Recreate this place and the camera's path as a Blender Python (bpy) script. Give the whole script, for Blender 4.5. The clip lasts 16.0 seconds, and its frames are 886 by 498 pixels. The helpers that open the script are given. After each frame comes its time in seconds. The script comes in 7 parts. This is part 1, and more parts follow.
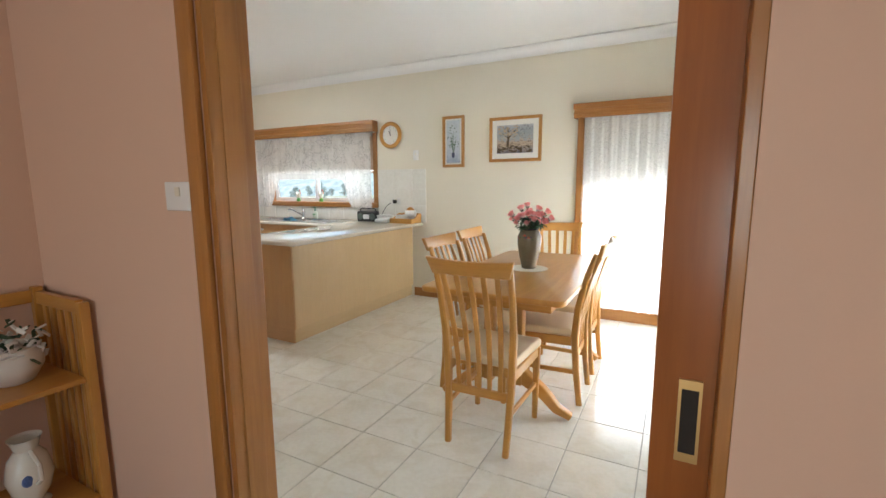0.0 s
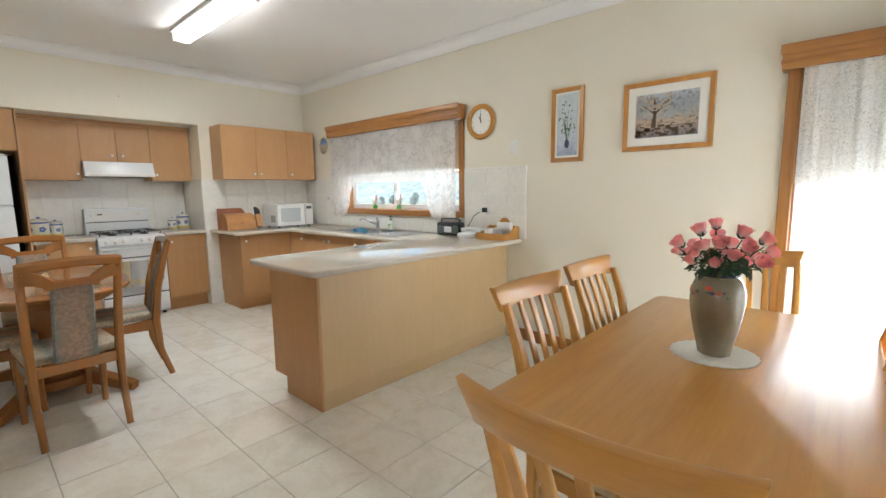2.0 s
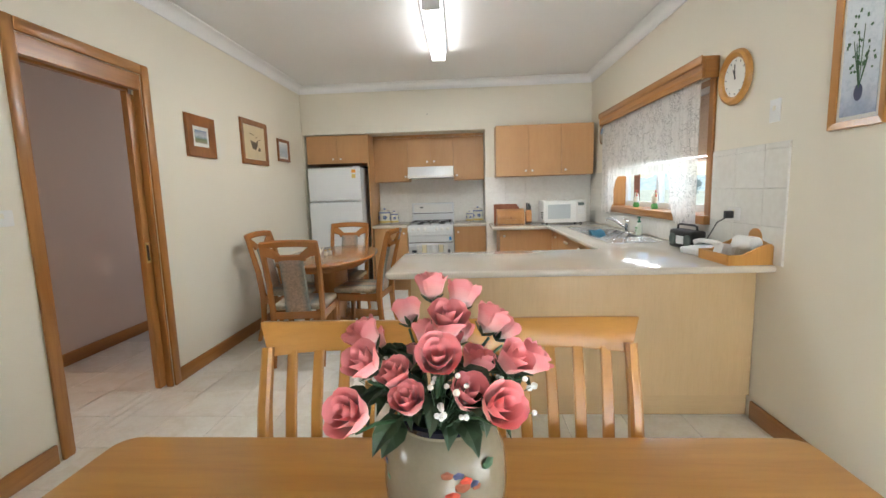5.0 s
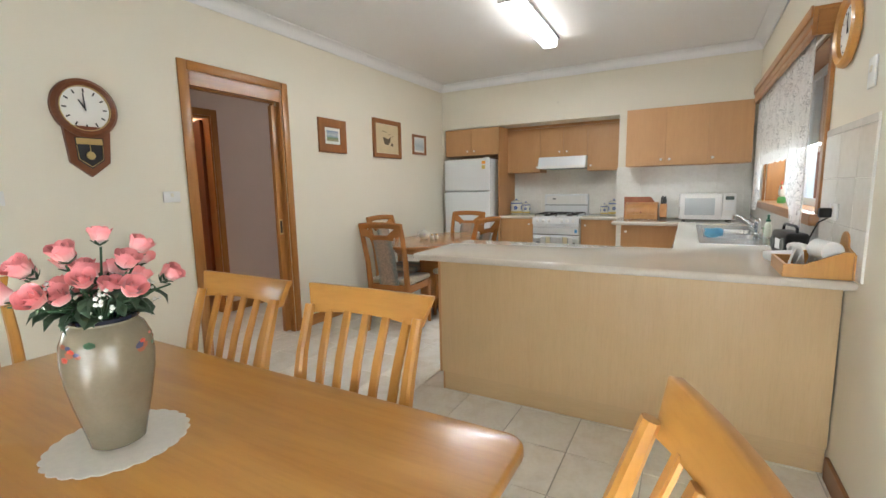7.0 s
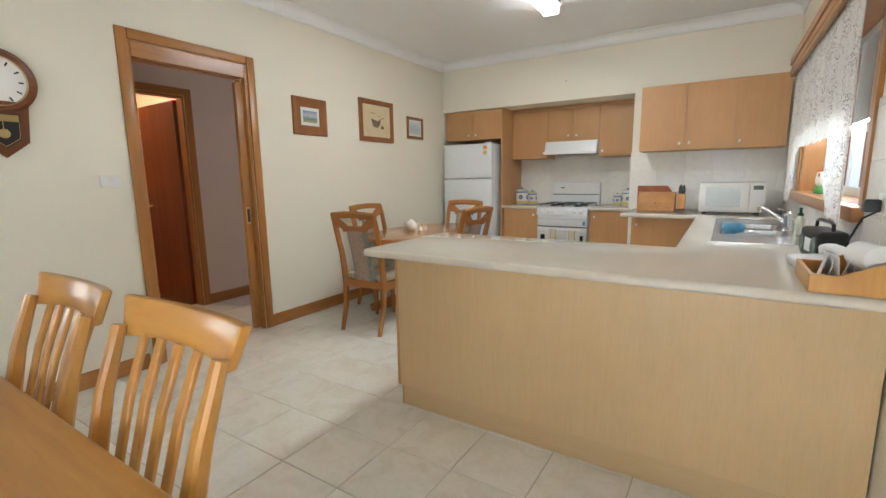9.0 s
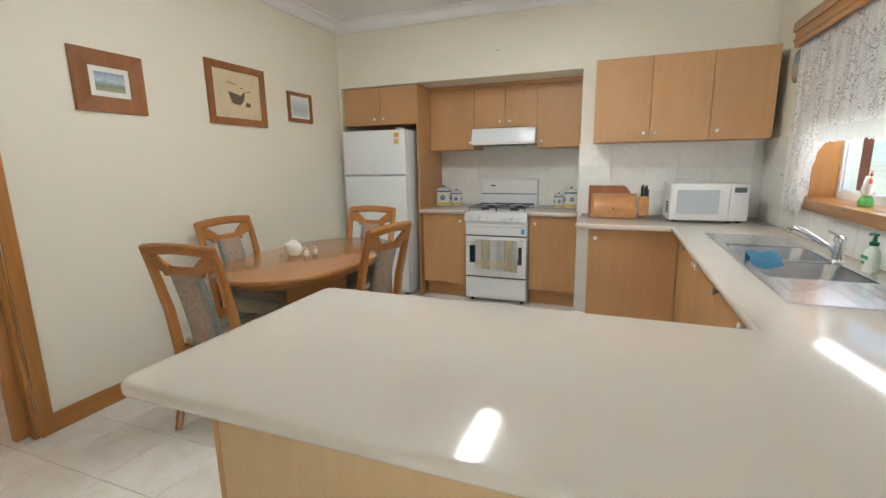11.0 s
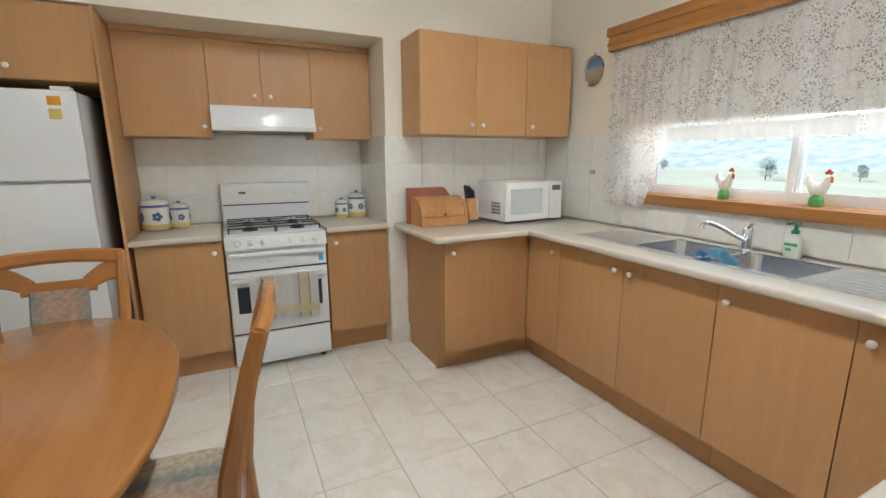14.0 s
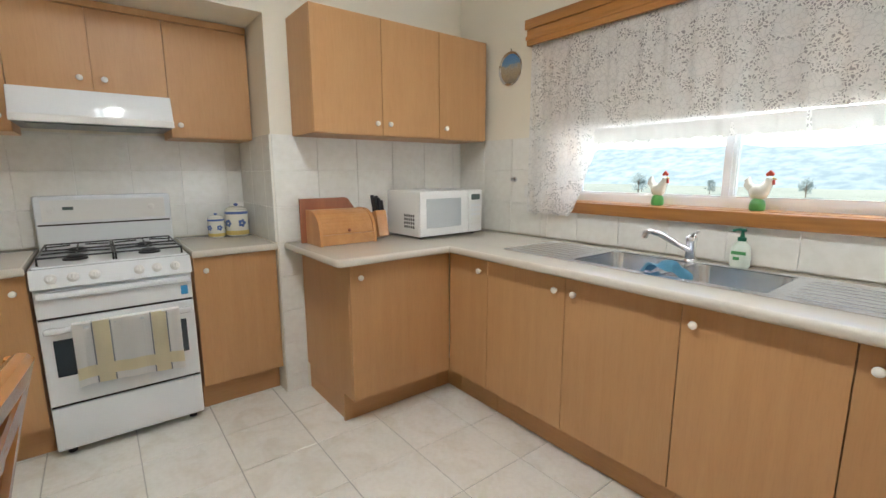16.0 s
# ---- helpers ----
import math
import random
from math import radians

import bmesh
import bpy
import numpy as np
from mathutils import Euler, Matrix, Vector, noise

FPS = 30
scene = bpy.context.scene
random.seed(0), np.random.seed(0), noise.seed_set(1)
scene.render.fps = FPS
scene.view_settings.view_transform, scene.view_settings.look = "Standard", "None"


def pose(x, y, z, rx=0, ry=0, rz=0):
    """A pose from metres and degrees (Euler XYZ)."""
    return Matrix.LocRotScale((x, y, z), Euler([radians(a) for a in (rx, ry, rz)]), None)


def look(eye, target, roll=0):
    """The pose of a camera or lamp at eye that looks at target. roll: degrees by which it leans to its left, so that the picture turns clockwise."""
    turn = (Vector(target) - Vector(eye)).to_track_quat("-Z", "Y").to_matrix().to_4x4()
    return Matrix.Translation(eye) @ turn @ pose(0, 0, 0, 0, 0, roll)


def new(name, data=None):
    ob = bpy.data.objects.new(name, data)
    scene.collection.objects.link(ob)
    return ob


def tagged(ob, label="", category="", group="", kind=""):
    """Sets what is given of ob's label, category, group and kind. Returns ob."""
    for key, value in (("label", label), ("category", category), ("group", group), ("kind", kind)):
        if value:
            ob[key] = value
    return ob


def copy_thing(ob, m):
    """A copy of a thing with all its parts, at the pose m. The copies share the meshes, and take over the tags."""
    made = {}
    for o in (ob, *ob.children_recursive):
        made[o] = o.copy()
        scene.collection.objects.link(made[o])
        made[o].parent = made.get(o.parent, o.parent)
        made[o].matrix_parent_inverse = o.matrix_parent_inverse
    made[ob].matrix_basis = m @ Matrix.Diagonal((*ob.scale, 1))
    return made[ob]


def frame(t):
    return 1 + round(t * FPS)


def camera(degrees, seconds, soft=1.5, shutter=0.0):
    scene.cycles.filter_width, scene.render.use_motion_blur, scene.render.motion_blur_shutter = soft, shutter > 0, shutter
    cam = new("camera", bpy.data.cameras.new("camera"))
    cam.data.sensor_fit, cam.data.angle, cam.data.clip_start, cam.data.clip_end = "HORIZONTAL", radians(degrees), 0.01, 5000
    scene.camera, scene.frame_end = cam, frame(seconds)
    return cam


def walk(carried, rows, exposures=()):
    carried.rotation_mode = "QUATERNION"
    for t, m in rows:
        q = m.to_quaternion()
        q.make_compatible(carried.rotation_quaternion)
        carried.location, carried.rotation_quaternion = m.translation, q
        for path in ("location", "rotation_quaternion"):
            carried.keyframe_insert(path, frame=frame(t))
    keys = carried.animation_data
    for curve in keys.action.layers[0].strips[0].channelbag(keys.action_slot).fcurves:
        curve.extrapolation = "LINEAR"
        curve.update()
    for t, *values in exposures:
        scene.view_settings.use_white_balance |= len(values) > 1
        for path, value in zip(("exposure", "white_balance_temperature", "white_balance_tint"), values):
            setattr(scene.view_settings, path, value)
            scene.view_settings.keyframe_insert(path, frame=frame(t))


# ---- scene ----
cam = camera(90.0, 16.0)
PATH = [
    (0, (0.334, 0.083, 1.347), (-0.586, 1.835, 1.059), -0.30),
    (0.5, (0.136, 0.425, 1.343), (-0.888, 2.120, 1.059), -0.31),
    (1, (-0.043, 0.763, 1.324), (-1.162, 2.398, 1.053), -0.42),
    (1.5, (-0.155, 1.050, 1.328), (-1.368, 2.619, 1.063), -0.55),
    (2, (-0.242, 1.363, 1.324), (-1.583, 2.823, 1.063), -0.69),
    (2.5, (-0.206, 1.597, 1.301), (-1.704, 2.897, 1.046), -0.80),
    (3, (-0.077, 1.862, 1.304), (-1.814, 2.820, 1.052), -0.92),
    (3.5, (-0.020, 2.139, 1.301), (-1.878, 2.837, 1.054), -0.92),
    (4, (0.040, 2.460, 1.319), (-1.899, 2.883, 1.070), -1.07),
    (4.2, (0.046, 2.589, 1.334), (-1.915, 2.889, 1.080), -1.36),
    (6.3, (-0.094, 3.727, 1.310), (-1.967, 3.075, 1.049), -0.91),
    (6.5, (-0.100, 3.824, 1.304), (-1.938, 3.082, 1.040), -0.94),
    (7, (-0.108, 4.061, 1.290), (-1.841, 3.102, 1.017), -1.13),
    (7.5, (-0.176, 4.236, 1.288), (-1.852, 3.185, 0.995), -0.90),
    (8, (-0.273, 4.261, 1.264), (-1.941, 3.204, 0.951), -0.87),
    (8.2, (-0.326, 4.249, 1.248), (-1.994, 3.190, 0.934), -0.87),
    (10.3, (-1.381, 3.957, 1.341), (-3.064, 2.939, 0.976), -0.78),
    (10.5, (-1.498, 3.890, 1.354), (-3.219, 2.942, 0.981), -1.08),
    (11, (-1.761, 3.604, 1.355), (-3.591, 2.896, 0.971), -0.89),
    (11.5, (-1.940, 3.324, 1.359), (-3.837, 2.826, 0.968), -1.15),
    (12, (-2.124, 3.019, 1.349), (-4.072, 2.808, 0.947), -0.90),
    (12.5, (-2.278, 2.800, 1.373), (-4.235, 2.854, 0.964), -0.83),
    (13, (-2.425, 2.579, 1.376), (-4.344, 2.958, 0.960), -0.71),
    (13.5, (-2.651, 2.447, 1.350), (-4.501, 3.089, 0.941), -0.41),
    (14, (-2.892, 2.329, 1.347), (-4.657, 3.177, 0.941), -0.27),
    (14.5, (-3.051, 2.293, 1.343), (-4.730, 3.302, 0.938), -0.22),
    (15, (-3.171, 2.352, 1.315), (-4.765, 3.494, 0.920), -0.15),
    (15.5, (-3.248, 2.447, 1.297), (-4.812, 3.638, 0.925), -0.18),
    (16, (-3.304, 2.537, 1.283), (-4.860, 3.747, 0.944), -0.20),
]
EXPOSURES = [(0.0, 1.12, 6200, 10), (16.0, 1.12, 6200, 10)]
walk(cam, [(t, look(eye, target, roll)) for t, eye, target, roll in PATH], EXPOSURES)

# ---- world, sun, large lights ----
world = bpy.data.worlds.new("sky")
scene.world = world
world.use_nodes = True
wn = world.node_tree
sky = wn.nodes.new("ShaderNodeTexSky")
sky.sky_type = "NISHITA"
sky.sun_disc = False
sky.sun_elevation, sky.sun_rotation = radians(43), radians(198)
sky.air_density, sky.dust_density = 1.2, 0.8
wn.links.new(sky.outputs[0], wn.nodes["Background"].inputs[0])
wn.nodes["Background"].inputs[1].default_value = 0.15
sun = new("sun", bpy.data.lights.new("sun", "SUN"))
sun.data.energy, sun.data.angle, sun.data.color = 5.0, radians(3), (1.0, 0.95, 0.88)
sun.matrix_world = look((-3, -9, 9), (0, 0, 0))


def window_lamp(name, x, y, z, w, h, target, power, spread=180):
    lamp = new(name, bpy.data.lights.new(name, "AREA"))
    lamp.data.shape, lamp.data.size, lamp.data.size_y = "RECTANGLE", w, h
    lamp.data.energy, lamp.data.color = power, (0.93, 0.97, 1.0)
    lamp.data.spread = radians(spread)
    lamp.matrix_world = look((x, y, z), target)
    return lamp


window_lamp("daylight_dining_window", 0.30, 4.79, 0.74, 1.45, 1.10, (0.30, 0.0, 0.74), 25, 150)
window_lamp("daylight_end_window", 1.36, 3.70, 0.74, 1.60, 1.10, (-5.0, 3.70, 0.74), 34, 130)
window_lamp("daylight_kitchen_window", -3.98, 4.775, 1.53, 1.75, 0.08, (-3.98, 4.74, 0.9), 4.0)
# added fill for the passage, through an unseen opening in its end wall
window_lamp("daylight_passage_window", -6.56, 0.275, 1.45, 0.7, 1.1, (0.0, 0.275, 1.2), 4.5)
# added fill for the living room, at an unseen window behind the start
window_lamp("daylight_living_window", 0.4, -2.95, 1.35, 1.7, 1.2, (0.2, 0.0, 1.2), 12)

# the fluorescent tube under the ceiling, shining down
tube_lamp = new("fluorescent_tube", bpy.data.lights.new("fluorescent_tube", "AREA"))
tube_lamp.data.shape, tube_lamp.data.size, tube_lamp.data.size_y = "RECTANGLE", 1.18, 0.11
tube_lamp.data.energy, tube_lamp.data.color = 11, (0.955, 1.0, 0.98)
tube_lamp.matrix_world = pose(-3.967, 2.825, 2.613, 0, 0, 1.0)

# ---- materials ----


def nodes_of(name):
    m = bpy.data.materials.new(name)
    m.use_nodes = True
    nt = m.node_tree
    return m, nt, nt.nodes, nt.nodes["Principled BSDF"]


def lk(nt, a, b):
    nt.links.new(a, b)


def noise_node(nt, scale, detail=4.0, stretch=None, coord="Object", rough=0.55, distort=0.0):
    tc = nt.nodes.new("ShaderNodeTexCoord")
    mp = nt.nodes.new("ShaderNodeMapping")
    mp.inputs["Scale"].default_value = stretch or (1, 1, 1)
    n = nt.nodes.new("ShaderNodeTexNoise")
    n.inputs["Scale"].default_value, n.inputs["Detail"].default_value = scale, detail
    n.inputs["Roughness"].default_value, n.inputs["Distortion"].default_value = rough, distort
    lk(nt, tc.outputs[coord], mp.inputs[0])
    lk(nt, mp.outputs[0], n.inputs[0])
    return n


def ramp(nt, src, stops):
    r = nt.nodes.new("ShaderNodeValToRGB")
    while len(r.color_ramp.elements) < len(stops):
        r.color_ramp.elements.new(0.5)
    for e, (p, c) in zip(r.color_ramp.elements, stops):
        e.position, e.color = p, (*c, 1)
    lk(nt, src, r.inputs[0])
    return r


def mix(nt, fac, a, b, kind="MIX"):
    m = nt.nodes.new("ShaderNodeMix")
    m.data_type, m.blend_type = "RGBA", kind
    for sock, v in ((m.inputs["Factor"], fac), (m.inputs[6], a), (m.inputs[7], b)):
        if isinstance(v, (int, float)):
            sock.default_value = v
        elif isinstance(v, tuple):
            sock.default_value = (*v, 1)
        else:
            lk(nt, v, sock)
    return m.outputs[2]


def tint(c, k):
    return tuple(min(1.0, v * k) for v in c)


def bump(nt, bsdf, height, strength, dist=0.002):
    b = nt.nodes.new("ShaderNodeBump")
    b.inputs["Strength"].default_value, b.inputs["Distance"].default_value = strength, dist
    lk(nt, height, b.inputs["Height"])
    lk(nt, b.outputs[0], bsdf.inputs["Normal"])


def plain(name, c, rough=0.5, metal=0.0, var=0.08, fine=60.0, coarse=3.0, bumpy=0.15, coat=0.0):
    """A surface with fine grain and broad uneven patches."""
    m, nt, ns, p = nodes_of(name)
    big = noise_node(nt, coarse, 3.0)
    small = noise_node(nt, fine, 5.0)
    r1 = ramp(nt, big.outputs[0], [(0.3, tint(c, 1 - var)), (0.7, tint(c, 1 + var * 0.6))])
    col = mix(nt, small.outputs[0], r1.outputs[0], tint(c, 1 - var * 0.7))
    lk(nt, col, p.inputs["Base Color"])
    mr = nt.nodes.new("ShaderNodeMapRange")
    mr.inputs["To Min"].default_value, mr.inputs["To Max"].default_value = rough * 0.85, min(1, rough * 1.2)
    lk(nt, big.outputs[0], mr.inputs[0])
    lk(nt, mr.outputs[0], p.inputs["Roughness"])
    p.inputs["Metallic"].default_value = metal
    p.inputs["Coat Weight"].default_value = coat
    p.inputs["Coat Roughness"].default_value = 0.12
    bump(nt, p, small.outputs[0], bumpy)
    return m


def wood(name, dark, light, rough=0.35, along="z", scale=1.0, coat=0.25, contrast=1.0):
    """Stained timber with the grain along one axis."""
    m, nt, ns, p = nodes_of(name)
    s = {"x": (0.6, 9, 9), "y": (9, 0.6, 9), "z": (9, 9, 0.6)}[along]
    broad = noise_node(nt, 1.6 * scale, 3.0, s, distort=0.6)
    grain = noise_node(nt, 9.0 * scale, 6.0, s, rough=0.65)
    patch = noise_node(nt, 2.2, 2.0)
    r = ramp(nt, broad.outputs[0], [(0.5 - 0.22 / contrast, dark), (0.5 + 0.2 / contrast, light)])
    g = ramp(nt, grain.outputs[0], [(0.38, tint(dark, 0.8)), (0.52, light)])
    col = mix(nt, 0.16, r.outputs[0], g.outputs[0])
    oi = nt.nodes.new("ShaderNodeObjectInfo")
    rr = ramp(nt, oi.outputs["Random"], [(0.0, (0.92, 0.92, 0.92)), (1.0, (1.0, 1.0, 1.0))])
    col = mix(nt, 1.0, col, rr.outputs[0], "MULTIPLY")
    pr = ramp(nt, patch.outputs[0], [(0.3, (0.93, 0.92, 0.9)), (0.7, (1, 1, 1))])
    col = mix(nt, 1.0, col, pr.outputs[0], "MULTIPLY")
    lk(nt, col, p.inputs["Base Color"])
    p.inputs["Roughness"].default_value = rough
    p.inputs["Coat Weight"].default_value = coat
    p.inputs["Coat Roughness"].default_value = 0.15
    bump(nt, p, grain.outputs[0], 0.08)
    return m


OAK_D, OAK_L = (0.52, 0.232, 0.044), (0.64, 0.322, 0.072)
OAK2_D, OAK2_L = (0.375, 0.150, 0.038), (0.435, 0.186, 0.049)
oak2 = {a: wood("reddish_oak_" + a, OAK2_D, OAK2_L, 0.24, a, coat=0.4) for a in "xyz"}
oak = {a: wood("golden_oak_" + a, OAK_D, OAK_L, 0.3, a) for a in "xyz"}
ARCH_D, ARCH_L = (0.34, 0.135, 0.030), (0.50, 0.225, 0.058)
trimwood = {a: wood("varnished_trim_" + a, ARCH_D, ARCH_L, 0.32, a) for a in "xyz"}
LAM_D, LAM_L = (0.55, 0.292, 0.120), (0.61, 0.345, 0.152)
laminate = {a: wood("beech_laminate_" + a, LAM_D, LAM_L, 0.42, a, scale=2.0, coat=0.0, contrast=0.7) for a in "xyz"}
maple = {a: wood("maple_panel_" + a, (0.62, 0.43, 0.225), (0.66, 0.475, 0.26), 0.4, a, scale=2.0, coat=0.0, contrast=0.6) for a in "xyz"}
leafwood = wood("dark_door_leaf", (0.30, 0.09, 0.016), (0.42, 0.14, 0.028), 0.3, "z", coat=0.4)
mahogany = {a: wood("mahogany_" + a, (0.13, 0.035, 0.012), (0.22, 0.07, 0.022), 0.3, a) for a in "xyz"}
redwood = wood("red_cedar_board", (0.28, 0.085, 0.035), (0.40, 0.14, 0.06), 0.4, "y")
pine = wood("honey_pine", (0.54, 0.235, 0.075), (0.66, 0.33, 0.12), 0.4, "y")
paleframe = wood("pine_frame", (0.45, 0.19, 0.035), (0.58, 0.28, 0.07), 0.35, "z")
brownframe = wood("brown_frame", (0.23, 0.075, 0.018), (0.34, 0.13, 0.035), 0.35, "z")
hallfloor = wood("polished_floorboard", (0.27, 0.085, 0.02), (0.40, 0.15, 0.04), 0.16, "y", coat=0.6)
wall_paint = plain("cream_wall_paint", (0.80, 0.748, 0.625), 0.55, var=0.025, fine=220, coarse=1.2, bumpy=0.06)
pink_paint = plain("peach_wall_paint", (0.72, 0.49, 0.36), 0.6, var=0.03, fine=200, coarse=1.2, bumpy=0.06)
hall_paint = plain("rose_wall_paint", (0.74, 0.62, 0.55), 0.6, var=0.03, fine=200, coarse=1.2, bumpy=0.06)
ceiling_paint = plain("white_ceiling_paint", (0.82, 0.81, 0.79), 0.8, var=0.02, fine=200, coarse=1.0, bumpy=0.05)
cornice_paint = plain("white_plaster_cornice", (0.84, 0.835, 0.82), 0.7, var=0.02, fine=160, bumpy=0.05)
white_enamel = plain("white_enamel", (0.80, 0.82, 0.83), 0.22, var=0.02, fine=40, bumpy=0.02, coat=0.3)
white_plastic = plain("white_plastic", (0.80, 0.79, 0.76), 0.4, var=0.02, fine=80, bumpy=0.03)
cream_plastic = plain("cream_plastic", (0.80, 0.75, 0.62), 0.4, var=0.03, bumpy=0.03)
knob_white = plain("white_knob_porcelain", (0.83, 0.80, 0.74), 0.25, var=0.02, bumpy=0.0, coat=0.4)
black_plastic = plain("black_plastic", (0.018, 0.018, 0.02), 0.4, var=0.2, bumpy=0.05)
cast_iron = plain("black_cast_iron", (0.02, 0.02, 0.022), 0.5, var=0.2, fine=200, bumpy=0.3)
dark_glass = plain("smoked_oven_glass", (0.025, 0.035, 0.045), 0.08, var=0.05, bumpy=0.0)
mw_glass = plain("grey_mesh_glass", (0.52, 0.55, 0.55), 0.2, var=0.03, fine=400, bumpy=0.05)
chrome = plain("chrome", (0.75, 0.76, 0.78), 0.1, 1.0, var=0.03, bumpy=0.0)
brass = plain("worn_brass", (0.62, 0.47, 0.22), 0.28, 1.0, var=0.1, bumpy=0.03)
# near-black that paints the shade in gaps, slots and hollows
gap_shade = plain("painted_gap_shade", (0.03, 0.025, 0.02), 0.8, var=0.1)
grout = plain("grey_grout", (0.50, 0.48, 0.43), 0.9, var=0.1, fine=150, bumpy=0.3)
wall_grout = plain("white_wall_grout", (0.84, 0.825, 0.775), 0.85, var=0.06, fine=150, bumpy=0.2)
paper_white = plain("white_paper", (0.83, 0.83, 0.81), 0.8, var=0.03, fine=120)
blue_cloth = plain("blue_dishcloth", (0.12, 0.33, 0.46), 0.95, var=0.2, fine=250, coarse=25, bumpy=0.5)
cushion = plain("cream_vinyl_cushion", (0.74, 0.60, 0.40), 0.38, var=0.06, fine=180, coarse=6, bumpy=0.12)
leaf_green = plain("silk_leaf_green", (0.045, 0.085, 0.04), 0.55, var=0.3, fine=60, coarse=20)
stem_green = plain("stem_green", (0.05, 0.13, 0.055), 0.5, var=0.2)
bud_white = plain("white_bud", (0.82, 0.81, 0.76), 0.7, var=0.05)
doily_cloth = plain("crochet_doily", (0.82, 0.79, 0.71), 0.95, var=0.08, fine=350, coarse=60, bumpy=0.8)
red_enamel = plain("red_enamel", (0.62, 0.07, 0.03), 0.35, var=0.1)
green_enamel = plain("green_enamel", (0.10, 0.36, 0.08), 0.35, var=0.2, coarse=30)
yellow_enamel = plain("yellow_enamel", (0.72, 0.55, 0.16), 0.35, var=0.1)
blue_enamel = plain("blue_enamel", (0.10, 0.17, 0.42), 0.35, var=0.15)
china = plain("cream_china", (0.80, 0.78, 0.68), 0.2, var=0.03, bumpy=0.02, coat=0.5)
soap_liquid = plain("pearly_soap", (0.72, 0.77, 0.66), 0.3, var=0.03, bumpy=0.0)
soap_green = plain("dark_green_pump", (0.02, 0.16, 0.09), 0.35, var=0.1, bumpy=0.0)
label_green = plain("label_green", (0.10, 0.36, 0.12), 0.5, var=0.1)
clock_face = plain("ivory_clock_face", (0.82, 0.81, 0.77), 0.5, var=0.02)
lcd_grey = plain("grey_display", (0.10, 0.13, 0.12), 0.3, var=0.1)
alu = plain("white_aluminium", (0.80, 0.81, 0.82), 0.35, var=0.03)
orange_sticker = plain("orange_sticker", (0.85, 0.36, 0.03), 0.6, var=0.05)
blue_sticker = plain("blue_sticker", (0.05, 0.30, 0.62), 0.5, var=0.05)
roof_tile = plain("terracotta_roof", (0.36, 0.12, 0.06), 0.8, var=0.2, fine=8, bumpy=0.4)
bark = plain("bark", (0.16, 0.12, 0.08), 0.9, var=0.3, fine=12, bumpy=0.6)
foliage = plain("eucalypt_foliage", (0.27, 0.325, 0.315), 0.8, var=0.25, fine=1.5, coarse=0.3)
grass = plain("pasture", (0.32, 0.33, 0.25), 0.95, var=0.35, fine=0.5, coarse=0.02)


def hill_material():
    """Far woods as a plain glowing backdrop: bright haze put into the emission."""
    m, nt, ns, p = nodes_of("haze_glow_hill")
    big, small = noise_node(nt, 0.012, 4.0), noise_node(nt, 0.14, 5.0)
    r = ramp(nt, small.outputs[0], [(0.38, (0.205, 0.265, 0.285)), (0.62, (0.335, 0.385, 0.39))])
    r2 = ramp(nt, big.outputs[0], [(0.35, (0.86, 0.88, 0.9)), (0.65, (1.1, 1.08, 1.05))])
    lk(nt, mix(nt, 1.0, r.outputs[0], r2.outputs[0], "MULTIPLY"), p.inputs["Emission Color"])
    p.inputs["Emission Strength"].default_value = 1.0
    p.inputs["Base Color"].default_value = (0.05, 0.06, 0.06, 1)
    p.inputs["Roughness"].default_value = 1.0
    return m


hill_glow = hill_material()
pink_enamel = plain("pink_enamel", (0.78, 0.30, 0.38), 0.25)
lilac_enamel = plain("lilac_enamel", (0.58, 0.42, 0.66), 0.25)
paint_grey = plain("blue_grey_paint", (0.40, 0.43, 0.46), 0.7)
paint_ochre = plain("faded_ochre_paint", (0.56, 0.44, 0.32), 0.7)
rim_glaze = plain("blue_black_glaze", (0.018, 0.02, 0.034), 0.25, var=0.2)
brick_red = plain("red_brick", (0.38, 0.14, 0.08), 0.85, var=0.25, fine=30, coarse=5, bumpy=0.5)
pearl_pot = plain("white_glazed_pot", (0.72, 0.68, 0.62), 0.3, var=0.05)


def steel_material():
    m, nt, ns, p = nodes_of("brushed_stainless_steel")
    n = noise_node(nt, 6.0, 5.0, (2, 90, 90))
    r = ramp(nt, n.outputs[0], [(0.3, (0.64, 0.66, 0.69)), (0.7, (0.78, 0.80, 0.83))])
    lk(nt, r.outputs[0], p.inputs["Base Color"])
    p.inputs["Metallic"].default_value, p.inputs["Roughness"].default_value = 1.0, 0.24
    bump(nt, p, n.outputs[0], 0.05)
    return m


steel = steel_material()


